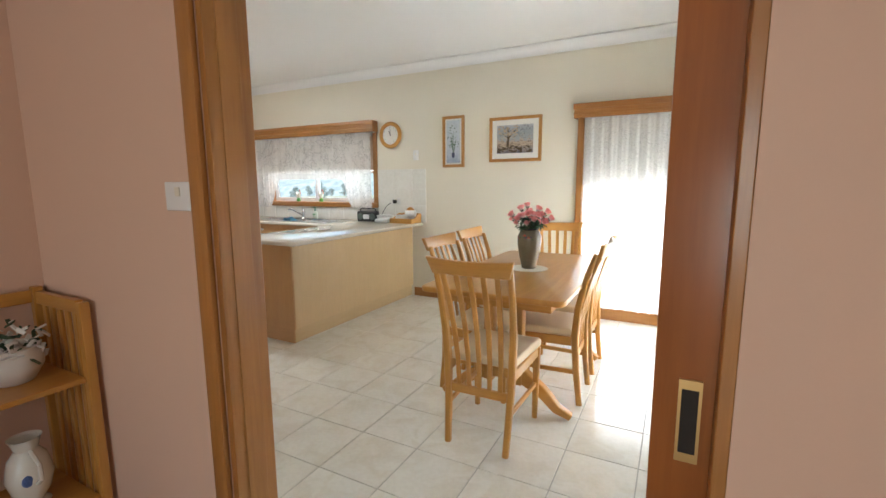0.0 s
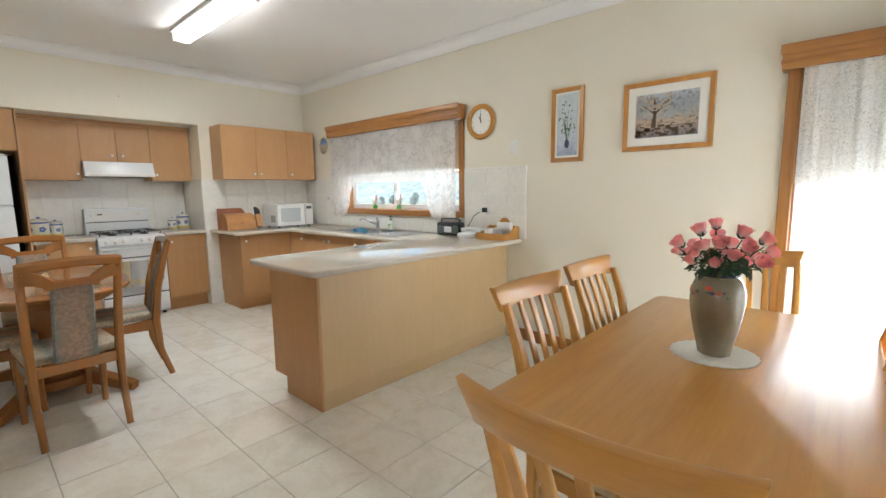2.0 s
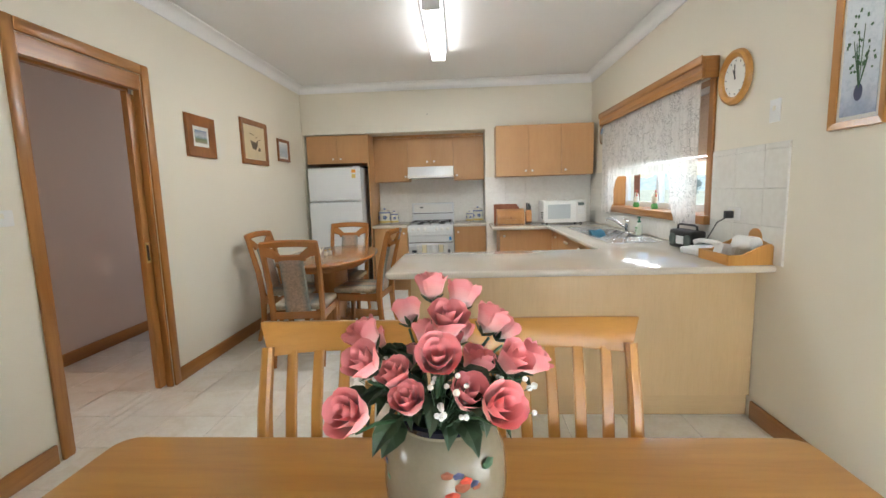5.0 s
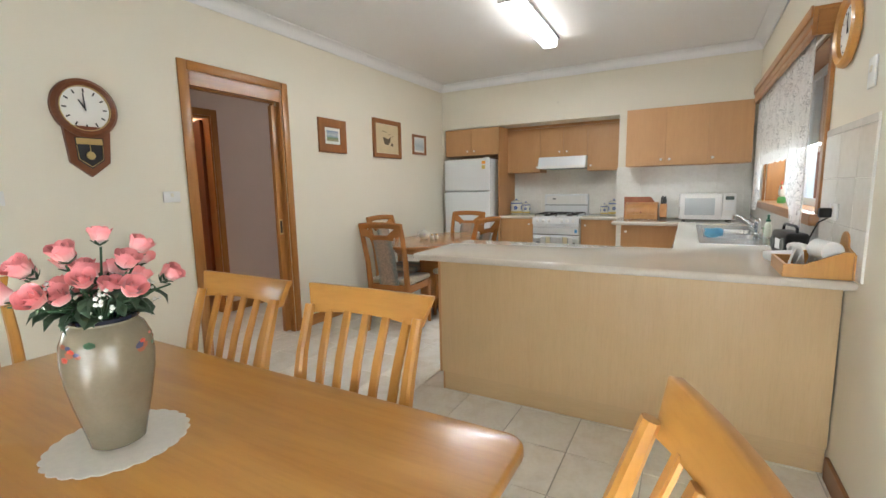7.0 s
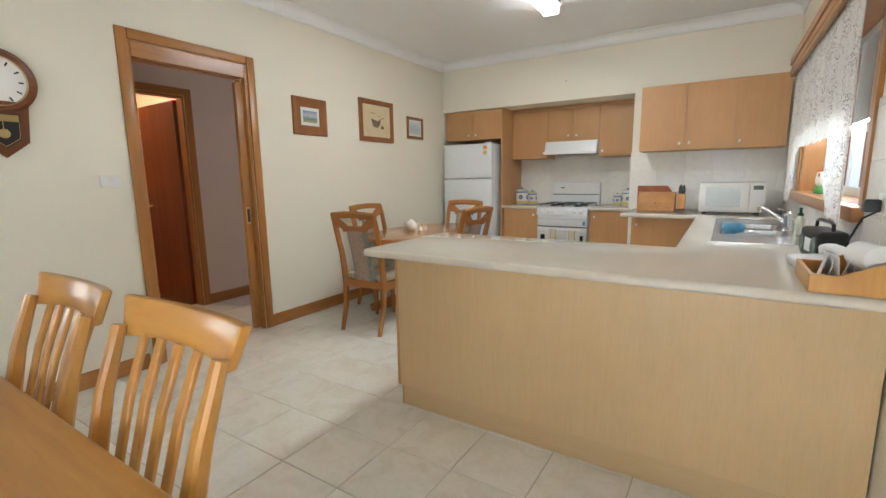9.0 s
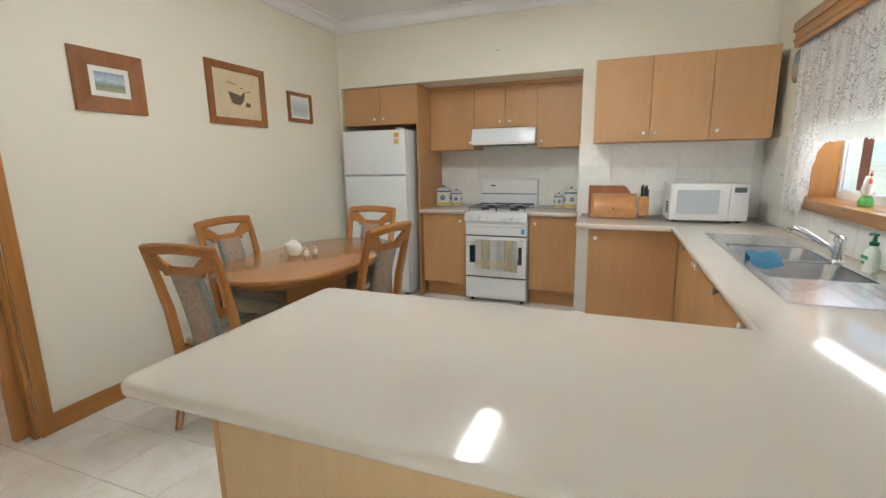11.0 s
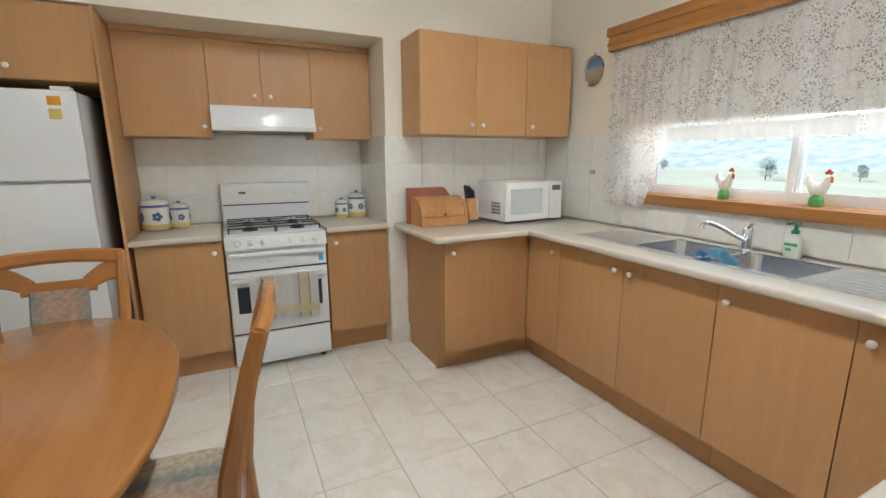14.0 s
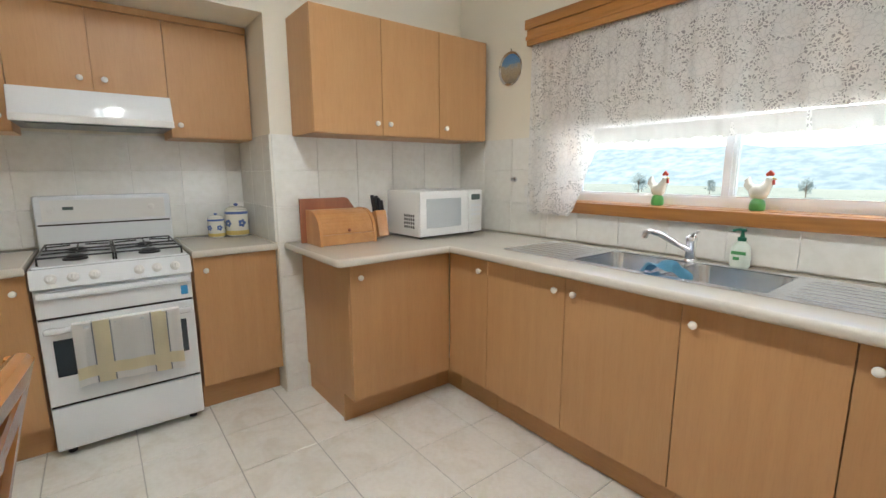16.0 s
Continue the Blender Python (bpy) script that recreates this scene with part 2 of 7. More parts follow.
def tile_material(name, base, vein, rough, fine=5.0, relief=0.04):
    """Glazed ceramic with soft marbled blotches, each piece shaded a little apart."""
    m, nt, ns, p = nodes_of(name)
    oi = nt.nodes.new("ShaderNodeObjectInfo")
    tc = nt.nodes.new("ShaderNodeTexCoord")
    add = nt.nodes.new("ShaderNodeVectorMath")
    add.operation = "MULTIPLY_ADD"
    add.inputs[1].default_value = (37.0, 53.0, 71.0)
    lk(nt, oi.outputs["Random"], add.inputs[0])
    lk(nt, tc.outputs["Object"], add.inputs[2])
    a = nt.nodes.new("ShaderNodeTexNoise")
    a.inputs["Scale"].default_value, a.inputs["Detail"].default_value, a.inputs["Distortion"].default_value = fine, 5.0, 1.2
    lk(nt, add.outputs[0], a.inputs[0])
    b = nt.nodes.new("ShaderNodeTexNoise")
    b.inputs["Scale"].default_value, b.inputs["Detail"].default_value = fine * 9, 5.0
    lk(nt, add.outputs[0], b.inputs[0])
    r = ramp(nt, a.outputs[0], [(0.36, vein), (0.52, base), (0.8, tint(base, 1.03))])
    r2 = ramp(nt, b.outputs[0], [(0.35, (0.955, 0.95, 0.94)), (0.6, (1, 1, 1))])
    col = mix(nt, 1.0, r.outputs[0], r2.outputs[0], "MULTIPLY")
    r3 = ramp(nt, oi.outputs["Random"], [(0, (0.97, 0.97, 0.965)), (1, (1, 1, 1))])
    col = mix(nt, 1.0, col, r3.outputs[0], "MULTIPLY")
    lk(nt, col, p.inputs["Base Color"])
    p.inputs["Roughness"].default_value = rough
    bump(nt, p, a.outputs[0], relief, 0.003)
    return m


floor_tile_mat = tile_material("glazed_floor_tile", (0.845, 0.82, 0.75), (0.79, 0.75, 0.66), 0.09)
wall_tile_mat = tile_material("glazed_wall_tile", (0.85, 0.835, 0.78), (0.84, 0.82, 0.765), 0.2, 3.0, 0.008)


def bench_material():
    m, nt, ns, p = nodes_of("speckled_cream_laminate")
    a = noise_node(nt, 260, 3.0)
    b = noise_node(nt, 3.0, 3.0)
    r = ramp(nt, a.outputs[0], [(0.30, (0.62, 0.56, 0.475)), (0.5, (0.635, 0.577, 0.492)), (0.7, (0.648, 0.592, 0.507))])
    r2 = ramp(nt, b.outputs[0], [(0.3, (0.96, 0.955, 0.95)), (0.7, (1, 1, 1))])
    lk(nt, mix(nt, 1.0, r.outputs[0], r2.outputs[0], "MULTIPLY"), p.inputs["Base Color"])
    p.inputs["Roughness"].default_value = 0.09
    p.inputs["Specular IOR Level"].default_value = 0.5
    bump(nt, p, b.outputs[0], 0.004)
    return m


bench_mat = bench_material()


def lace_material(name, flowers, hole):
    """Net with woven flowers: fine threads between the blooms, close cloth in the blooms. hole: how much cloth covers the openings."""
    m, nt, ns, p = nodes_of(name)
    ns.remove(p)
    tc = nt.nodes.new("ShaderNodeTexCoord")
    warp = nt.nodes.new("ShaderNodeTexNoise")
    warp.inputs["Scale"].default_value, warp.inputs["Detail"].default_value = 34.0, 3.0
    lk(nt, tc.outputs["Object"], warp.inputs[0])
    wmix = nt.nodes.new("ShaderNodeVectorMath")
    wmix.operation = "MULTIPLY_ADD"
    wmix.inputs[1].default_value = (0.034, 0.034, 0.034)
    lk(nt, warp.outputs["Color"], wmix.inputs[0])
    lk(nt, tc.outputs["Object"], wmix.inputs[2])
    flat = nt.nodes.new("ShaderNodeMapping")
    flat.inputs["Scale"].default_value = (1, 0.0, 1)
    lk(nt, wmix.outputs[0], flat.inputs[0])

    def cells(feature, scale):
        v = nt.nodes.new("ShaderNodeTexVoronoi")
        v.feature = feature
        v.inputs["Scale"].default_value = scale
        lk(nt, flat.outputs[0], v.inputs[0])
        return v.outputs["Distance"]

    def grey(*stops):
        return [(q, (g, g, g)) for q, g in stops]

    bloom = ramp(nt, cells("F1", 8.5), grey((0.0, 1.0), (0.42, 1.0), (0.49, 0.0)))
    small = ramp(nt, cells("F1", 24.0), grey((0.0, 1.0), (0.34, 1.0), (0.42, 0.0)))
    leafy = mix(nt, 1.0, bloom.outputs[0], small.outputs[0], "LIGHTEN")
    threads = ramp(nt, cells("DISTANCE_TO_EDGE", 95.0), grey((0.0, 1.0), (0.13, 1.0), (0.20, hole)))
    petals = ramp(nt, cells("DISTANCE_TO_EDGE", 42.0), grey((0.0, 0.80), (0.05, 0.92), (0.10, 0.985)))
    weft = nt.nodes.new("ShaderNodeTexNoise")
    weft.inputs["Scale"].default_value = 420.0
    lk(nt, flat.outputs[0], weft.inputs[0])
    if flowers:
        fac = mix(nt, leafy, threads.outputs[0], petals.outputs[0])
        fine = ramp(nt, weft.outputs[0], grey((0.4, 0.90), (0.6, 1.0)))
        fac = mix(nt, 1.0, fac, fine.outputs[0], "MULTIPLY")
    else:
        fac = ramp(nt, weft.outputs[0], grey((0.3, 0.66), (0.7, 0.86))).outputs[0]
    dif, tra, clear = (nt.nodes.new("ShaderNodeBsdf" + k) for k in ("Diffuse", "Translucent", "Transparent"))
    dif.inputs[0].default_value = tra.inputs[0].default_value = (0.86, 0.85, 0.82, 1)
    cloth, net_mix = nt.nodes.new("ShaderNodeMixShader"), nt.nodes.new("ShaderNodeMixShader")
    cloth.inputs[0].default_value = 0.42
    lk(nt, dif.outputs[0], cloth.inputs[1])
    lk(nt, tra.outputs[0], cloth.inputs[2])
    lk(nt, fac, net_mix.inputs[0])
    lk(nt, clear.outputs[0], net_mix.inputs[1])
    lk(nt, cloth.outputs[0], net_mix.inputs[2])
    lk(nt, net_mix.outputs[0], ns["Material Output"].inputs[0])
    return m


lace = lace_material("flower_lace", True, 0.40)
soft_lace = lace_material("soft_flower_lace", True, 0.72)
sheer = lace_material("sheer_voile", False, 0.7)


def glass_material():
    m, nt, ns, p = nodes_of("clear_glass")
    p.inputs["Base Color"].default_value = (0.95, 0.98, 0.97, 1)
    p.inputs["Roughness"].default_value = 0.02
    p.inputs["Transmission Weight"].default_value = 1.0
    p.inputs["IOR"].default_value = 1.02
    return m


glass = glass_material()


def tube_material():
    m, nt, ns, p = nodes_of("lit_diffuser")
    p.inputs["Base Color"].default_value = (0.9, 0.9, 0.88, 1)
    p.inputs["Emission Color"].default_value = (1.0, 0.985, 0.95, 1)
    p.inputs["Emission Strength"].default_value = 6.5
    return m


diffuser_mat = tube_material()


def weave_material():
    """Muted tapestry in stripes of teal, clay and beige."""
    m, nt, ns, p = nodes_of("tapestry_weave")
    tc = nt.nodes.new("ShaderNodeTexCoord")
    sx = nt.nodes.new("ShaderNodeSeparateXYZ")
    lk(nt, tc.outputs["Object"], sx.inputs[0])
    n = noise_node(nt, 16, 4.0)
    wob = nt.nodes.new("ShaderNodeMath")
    wob.operation = "MULTIPLY_ADD"
    wob.inputs[1].default_value = 0.05
    lk(nt, n.outputs[0], wob.inputs[0])
    lk(nt, sx.outputs[0], wob.inputs[2])
    mr = nt.nodes.new("ShaderNodeMapRange")
    mr.inputs[1].default_value, mr.inputs[2].default_value = -0.20, 0.24
    lk(nt, wob.outputs[0], mr.inputs[0])
    r = ramp(nt, mr.outputs[0], [(0.0, (0.50, 0.43, 0.32)), (0.20, (0.50, 0.43, 0.32)), (0.29, (0.23, 0.27, 0.255)), (0.40, (0.43, 0.31, 0.23)),
                                 (0.60, (0.45, 0.33, 0.25)), (0.71, (0.24, 0.27, 0.25)), (0.81, (0.48, 0.41, 0.31)), (1.0, (0.52, 0.45, 0.34))])
    sp = noise_node(nt, 60, 3.0)
    s = ramp(nt, sp.outputs[0], [(0.35, (0.72, 0.74, 0.74)), (0.65, (1.1, 1.05, 1.0))])
    lk(nt, mix(nt, 1.0, r.outputs[0], s.outputs[0], "MULTIPLY"), p.inputs["Base Color"])
    p.inputs["Roughness"].default_value = 0.95
    th = noise_node(nt, 500, 2.0)
    bump(nt, p, th.outputs[0], 0.5)
    return m


weave = weave_material()


def vase_material():
    m, nt, ns, p = nodes_of("olive_stoneware_glaze")
    a = noise_node(nt, 9, 4.0)
    b = noise_node(nt, 120, 3.0)
    r = ramp(nt, a.outputs[0], [(0.3, (0.205, 0.172, 0.112)), (0.7, (0.255, 0.22, 0.152))])
    s = ramp(nt, b.outputs[0], [(0.3, (0.95, 0.95, 0.94)), (0.6, (1, 1, 1))])
    lk(nt, mix(nt, 1.0, r.outputs[0], s.outputs[0], "MULTIPLY"), p.inputs["Base Color"])
    p.inputs["Roughness"].default_value = 0.2
    p.inputs["Coat Weight"].default_value = 0.4
    return m


vase_mat = vase_material()


def petal_material():
    """Silk petals: white at the foot, pink to the rim."""
    m, nt, ns, p = nodes_of("pink_silk_petal")
    tc = nt.nodes.new("ShaderNodeTexCoord")
    sx = nt.nodes.new("ShaderNodeSeparateXYZ")
    lk(nt, tc.outputs["Object"], sx.inputs[0])
    mr = nt.nodes.new("ShaderNodeMapRange")
    mr.inputs[1].default_value, mr.inputs[2].default_value = -0.022, 0.022
    lk(nt, sx.outputs[2], mr.inputs[0])
    n = noise_node(nt, 40, 3.0)
    ad = nt.nodes.new("ShaderNodeMath")
    ad.operation = "MULTIPLY_ADD"
    ad.inputs[1].default_value = 0.4
    lk(nt, n.outputs[0], ad.inputs[0])
    lk(nt, mr.outputs[0], ad.inputs[2])
    r = ramp(nt, ad.outputs[0], [(0.24, (0.86, 0.78, 0.74)), (0.5, (0.92, 0.52, 0.50)), (0.95, (0.92, 0.33, 0.33))])
    lk(nt, r.outputs[0], p.inputs["Base Color"])
    p.inputs["Roughness"].default_value = 0.8
    return m


petal_mat = petal_material()


def scene_print(name, bands, spots, scale=14.0):
    """A small printed landscape: colour bands broken by blotches."""
    m, nt, ns, p = nodes_of(name)
    tc = nt.nodes.new("ShaderNodeTexCoord")
    sx = nt.nodes.new("ShaderNodeSeparateXYZ")
    lk(nt, tc.outputs["Generated"], sx.inputs[0])
    n = noise_node(nt, scale, 5.0)
    ad = nt.nodes.new("ShaderNodeMath")
    ad.operation = "MULTIPLY_ADD"
    ad.inputs[1].default_value = 0.45
    lk(nt, n.outputs[0], ad.inputs[0])
    lk(nt, sx.outputs[2], ad.inputs[2])
    mr = nt.nodes.new("ShaderNodeMapRange")
    mr.inputs[1].default_value, mr.inputs[2].default_value = 0.2, 1.25
    lk(nt, ad.outputs[0], mr.inputs[0])
    r = ramp(nt, mr.outputs[0], bands)
    n2 = noise_node(nt, scale * 3.5, 5.0)
    s = ramp(nt, n2.outputs[0], [(0.36, spots), (0.5, (1, 1, 1))])
    lk(nt, mix(nt, 1.0, r.outputs[0], s.outputs[0], "MULTIPLY"), p.inputs["Base Color"])
    p.inputs["Roughness"].default_value = 0.35
    return m


print_bush = scene_print("print_bushland", [(0.0, (0.20, 0.20, 0.24)), (0.3, (0.45, 0.34, 0.25)), (0.5, (0.50, 0.43, 0.36)), (0.7, (0.34, 0.38, 0.42)), (1.0, (0.52, 0.55, 0.60))], (0.55, 0.52, 0.52))
print_vase = scene_print("print_blossom_wash", [(0.0, (0.30, 0.36, 0.50)), (0.2, (0.55, 0.60, 0.68)), (1.0, (0.60, 0.66, 0.70))], (0.85, 0.88, 0.9))
print_lake = scene_print("print_lake", [(0.0, (0.42, 0.36, 0.24)), (0.3, (0.20, 0.27, 0.14)), (0.45, (0.30, 0.42, 0.48)), (0.6, (0.52, 0.56, 0.60)), (1.0, (0.20, 0.27, 0.42))], (0.7, 0.7, 0.72), 40)
print_sepia = plain("print_old_paper", (0.66, 0.54, 0.34), 0.6, var=0.12, fine=40, coarse=9)
print_pale = scene_print("print_pale_sea", [(0.0, (0.58, 0.62, 0.64)), (0.4, (0.45, 0.52, 0.56)), (1.0, (0.70, 0.72, 0.72))], (0.8, 0.84, 0.86), 40)
print_plate = scene_print("print_souvenir_plate", [(0.0, (0.20, 0.18, 0.15)), (0.3, (0.42, 0.33, 0.20)), (0.55, (0.45, 0.38, 0.28)), (0.65, (0.15, 0.30, 0.50)), (1.0, (0.08, 0.22, 0.48))], (0.6, 0.6, 0.6), 60)
mat_card = plain("ivory_mat_card", (0.80, 0.79, 0.74), 0.7, var=0.03)
ink_brown = plain("sepia_ink", (0.14, 0.10, 0.06), 0.7, var=0.3, fine=80)
ink_navy = plain("navy_ink", (0.07, 0.08, 0.16), 0.6, var=0.3)

# ---- mesh helpers ----


def part(name, bm, material, parent=None, label="", smooth=False):
    me = bpy.data.meshes.new(name)
    bmesh.ops.recalc_face_normals(bm, faces=bm.faces)
    bm.to_mesh(me)
    bm.free()
    me.materials.append(material)
    if smooth:
        me.polygons.foreach_set("use_smooth", [True] * len(me.polygons))
        me.set_sharp_from_angle(angle=radians(38))
    ob = new(name, me)
    if parent is not None:
        ob.parent = parent
    if label:
        tagged(ob, label)
    return ob


def thing(name, label, category, x=0, y=0, z=0, rz=0, group="", kind=""):
    ob = new(name)
    ob.matrix_basis = pose(x, y, z, 0, 0, rz)
    return tagged(ob, label, category, group, kind)


def join(*bms):
    out = bms[0]
    for b in bms[1:]:
        me = bpy.data.meshes.new("tmp")
        b.to_mesh(me)
        b.free()
        out.from_mesh(me)
        bpy.data.meshes.remove(me)
    return out


def moved(bm, m):
    bmesh.ops.transform(bm, matrix=m, verts=bm.verts)
    return bm


def bx(x0, x1, y0, y1, z0, z1, bev=0.003, seg=2):
    """A box with softened edges."""
    bm = bmesh.new()
    bmesh.ops.create_cube(bm, size=1)
    for v in bm.verts:
        v.co = ((x0 + x1) / 2 + v.co.x * (x1 - x0), (y0 + y1) / 2 + v.co.y * (y1 - y0), (z0 + z1) / 2 + v.co.z * (z1 - z0))
    if bev > 0:
        bmesh.ops.bevel(bm, geom=bm.edges[:], offset=min(bev, 0.45 * min(x1 - x0, y1 - y0, z1 - z0)), segments=seg, profile=0.5, affect="EDGES")
    return bm


def lathe(profile, seg=24, cap=True):
    """Turns (radius, height) pairs round the z axis."""
    bm = bmesh.new()
    rings = []
    for r, z in profile:
        rings.append([bm.verts.new((r * math.cos(2 * math.pi * i / seg), r * math.sin(2 * math.pi * i / seg), z)) for i in range(seg)])
    for a, b in zip(rings, rings[1:]):
        for i in range(seg):
            bm.faces.new((a[i], a[(i + 1) % seg], b[(i + 1) % seg], b[i]))
    if cap:
        bm.faces.new(rings[0][::-1])
        bm.faces.new(rings[-1])
    return bm


def bar(points, w, d, side=(1, 0, 0), bev=0.004):
    """A bar of rectangular section w (along side) by d, following points; w and d may be lists."""
    bm = bmesh.new()
    pts = [Vector(p) for p in points]
    side = Vector(side).normalized()
    n = len(pts)
    ws = w if isinstance(w, (list, tuple)) else [w] * n
    ds = d if isinstance(d, (list, tuple)) else [d] * n
    rings = []
    for i, p in enumerate(pts):
        t = (pts[min(i + 1, n - 1)] - pts[max(i - 1, 0)]).normalized()
        s = (side - t * side.dot(t)).normalized()
        u = t.cross(s).normalized()
        a, b = s * ws[i] / 2, u * ds[i] / 2
        k = min(bev, ws[i] * 0.3, ds[i] * 0.3)
        ka, kb = s * k, u * k
        rings.append([bm.verts.new(p + q) for q in (-a + ka - b, a - ka - b, a - b + kb, a + b - kb, a - ka + b, -a + ka + b, -a + b - kb, -a - b + kb)])
    for r0, r1 in zip(rings, rings[1:]):
        for i in range(8):
            bm.faces.new((r0[i], r0[(i + 1) % 8], r1[(i + 1) % 8], r1[i]))
    bm.faces.new(rings[0][::-1])
    bm.faces.new(rings[-1])
    return bm


def tube(points, r, seg=10):
    bm = bmesh.new()
    pts = [Vector(p) for p in points]
    n = len(pts)
    rs = r if isinstance(r, (list, tuple)) else [r] * n
    rings = []
    ref = Vector((0.31, 0.77, 0.55)).normalized()
    for i, p in enumerate(pts):
        t = (pts[min(i + 1, n - 1)] - pts[max(i - 1, 0)]).normalized()
        s = t.cross(ref).normalized()
        u = t.cross(s)
        rings.append([bm.verts.new(p + (s * math.cos(2 * math.pi * k / seg) + u * math.sin(2 * math.pi * k / seg)) * rs[i]) for k in range(seg)])
    for a, b in zip(rings, rings[1:]):
        for k in range(seg):
            bm.faces.new((a[k], a[(k + 1) % seg], b[(k + 1) % seg], b[k]))
    bm.faces.new(rings[0][::-1])
    bm.faces.new(rings[-1])
    return bm


def prism(outline, z0, z1, bev=0.0, seg=3):
    """An outline in x and y, raised from z0 to z1, with rounded rims."""
    bm = bmesh.new()
    f = bm.faces.new([bm.verts.new((x, y, z0)) for x, y in outline])
    ext = bmesh.ops.extrude_face_region(bm, geom=[f])
    for v in ext["geom"]:
        if isinstance(v, bmesh.types.BMVert):
            v.co.z = z1
    if bev:
        edges = [e for e in bm.edges if abs(e.verts[0].co.z - e.verts[1].co.z) < 1e-6]
        bmesh.ops.bevel(bm, geom=edges, offset=bev, segments=seg, profile=0.5, affect="EDGES")
    return bm


def sheet_with_holes(u0, u1, v0, v1, holes, w0, w1, place):
    """A slab over u and v from w0 to w1, open right through at each hole (u0, u1, v0, v1); place(u, v, w) gives the point."""
    us = sorted({u0, u1, *[h[0] for h in holes], *[h[1] for h in holes]})
    vs = sorted({v0, v1, *[h[2] for h in holes], *[h[3] for h in holes]})
    us, vs = [u for u in us if u0 <= u <= u1], [v for v in vs if v0 <= v <= v1]
    solid = {(i, j) for i in range(len(us) - 1) for j in range(len(vs) - 1)
             if not any(h[0] - 1e-6 < us[i] and us[i + 1] < h[1] + 1e-6 and h[2] - 1e-6 < vs[j] and vs[j + 1] < h[3] + 1e-6 for h in holes)}
    bm = bmesh.new()
    made = {}

    def vert(i, j, k):
        if (i, j, k) not in made:
            made[i, j, k] = bm.verts.new(place(us[i], vs[j], (w0, w1)[k]))
        return made[i, j, k]

    for i, j in solid:
        for k in (0, 1):
            bm.faces.new([vert(a, b, k) for a, b in ((i, j), (i + 1, j), (i + 1, j + 1), (i, j + 1))])
        for (a, b), (c, d), nb in (((i, j), (i + 1, j), (i, j - 1)), ((i, j + 1), (i + 1, j + 1), (i, j + 1)), ((i, j), (i, j + 1), (i - 1, j)), ((i + 1, j), (i + 1, j + 1), (i + 1, j))):
            if nb not in solid:
                bm.faces.new((vert(a, b, 0), vert(c, d, 0), vert(c, d, 1), vert(a, b, 1)))
    return bm


def wall_y(name, y0, y1, x0, x1, holes, material, label, z1=2.72):
    ob = part(name, sheet_with_holes(x0, x1, -0.05, z1, holes, y0, y1, lambda u, v, w: (u, w, v)), material)
    return tagged(ob, label, "wall", kind="structure")


def wall_x(name, x0, x1, y0, y1, holes, material, label, z1=2.72, z0=-0.05):
    ob = part(name, sheet_with_holes(y0, y1, z0, z1, holes, x0, x1, lambda u, v, w: (w, u, v)), material)
    return tagged(ob, label, "wall", kind="structure")


def superellipse(cx, cy, a, b, n=2.6, count=64):
    out = []
    for i in range(count):
        t = 2 * math.pi * i / count
        c, s = math.cos(t), math.sin(t)
        out.append((cx + a * math.copysign(abs(c) ** (2 / n), c), cy + b * math.copysign(abs(s) ** (2 / n), s)))
    return out


def rounded_rect(x0, x1, y0, y1, r, seg=6):
    out = []
    for cx, cy, a0 in ((x1 - r, y1 - r, 0), (x0 + r, y1 - r, 90), (x0 + r, y0 + r, 180), (x1 - r, y0 + r, 270)):
        for i in range(seg + 1):
            a = radians(a0 + 90 * i / seg)
            out.append((cx + r * math.cos(a), cy + r * math.sin(a)))
    return out


# ---- the room: dining end to the east, kitchen to the west ----
WN, WS, WE, WW = 4.65, 0.93, 1.15, -5.81      # inner faces: window wall, door wall, east wall, kitchen wall
CEIL = 2.71
NICHE_Y0, NICHE_Y1, NICHE_X, SOFFIT = 0.95, 3.31, -6.45, 2.10

KW = (-4.93, -3.03, 1.12, 2.02)       # kitchen window opening: x0, x1, z0, z1
DW = (-0.50, 1.02, 0.12, 2.02)        # dining window opening
EW = (2.80, 4.55, 0.12, 2.02)         # east window opening: y0, y1, z0, z1
D1 = (-0.70, 0.425, -0.1, 2.10)        # doorway from the living room
D2 = (-2.92, -2.09, -0.1, 2.148)       # doorway to the passage

wall_y("wall_north", WN, WN + 0.22, -6.62, 1.42, [KW, DW], wall_paint, "smooth cream painted plaster wall with two curtained windows")
wall_y("wall_south", 0.862, WS, -6.62, 1.42, [D1, D2], wall_paint, "smooth cream painted plaster wall with two sliding doorways")
wall_y("wall_living", 0.80, 0.842, -1.77, 3.0, [D1], pink_paint, "peach painted living room wall beside a doorway")
wall_y("wall_passage", 0.80, 0.842, -6.62, -1.96, [D2], hall_paint, "rose painted passage side of the doorway wall")
wall_x("wall_east", WE, WE + 0.2, WS, WN, [EW], wall_paint, "cream painted end wall with a curtained window")
wall_x("wall_west", WW - 0.14, WW, WS, WN, [(NICHE_Y0, NICHE_Y1, -0.05, SOFFIT)], wall_paint, "cream painted kitchen wall with a cooking recess")
wall_x("wall_niche_back", NICHE_X - 0.12, NICHE_X, NICHE_Y0 - 0.02, NICHE_Y1 + 0.15, [], wall_paint, "cream painted back wall of the cooking recess")
tagged(part("wall_niche_side", bx(NICHE_X, WW - 0.14, NICHE_Y1, NICHE_Y1 + 0.12, -0.05, SOFFIT + 0.1, 0), wall_paint), "cream painted side of the cooking recess", "wall", kind="structure")
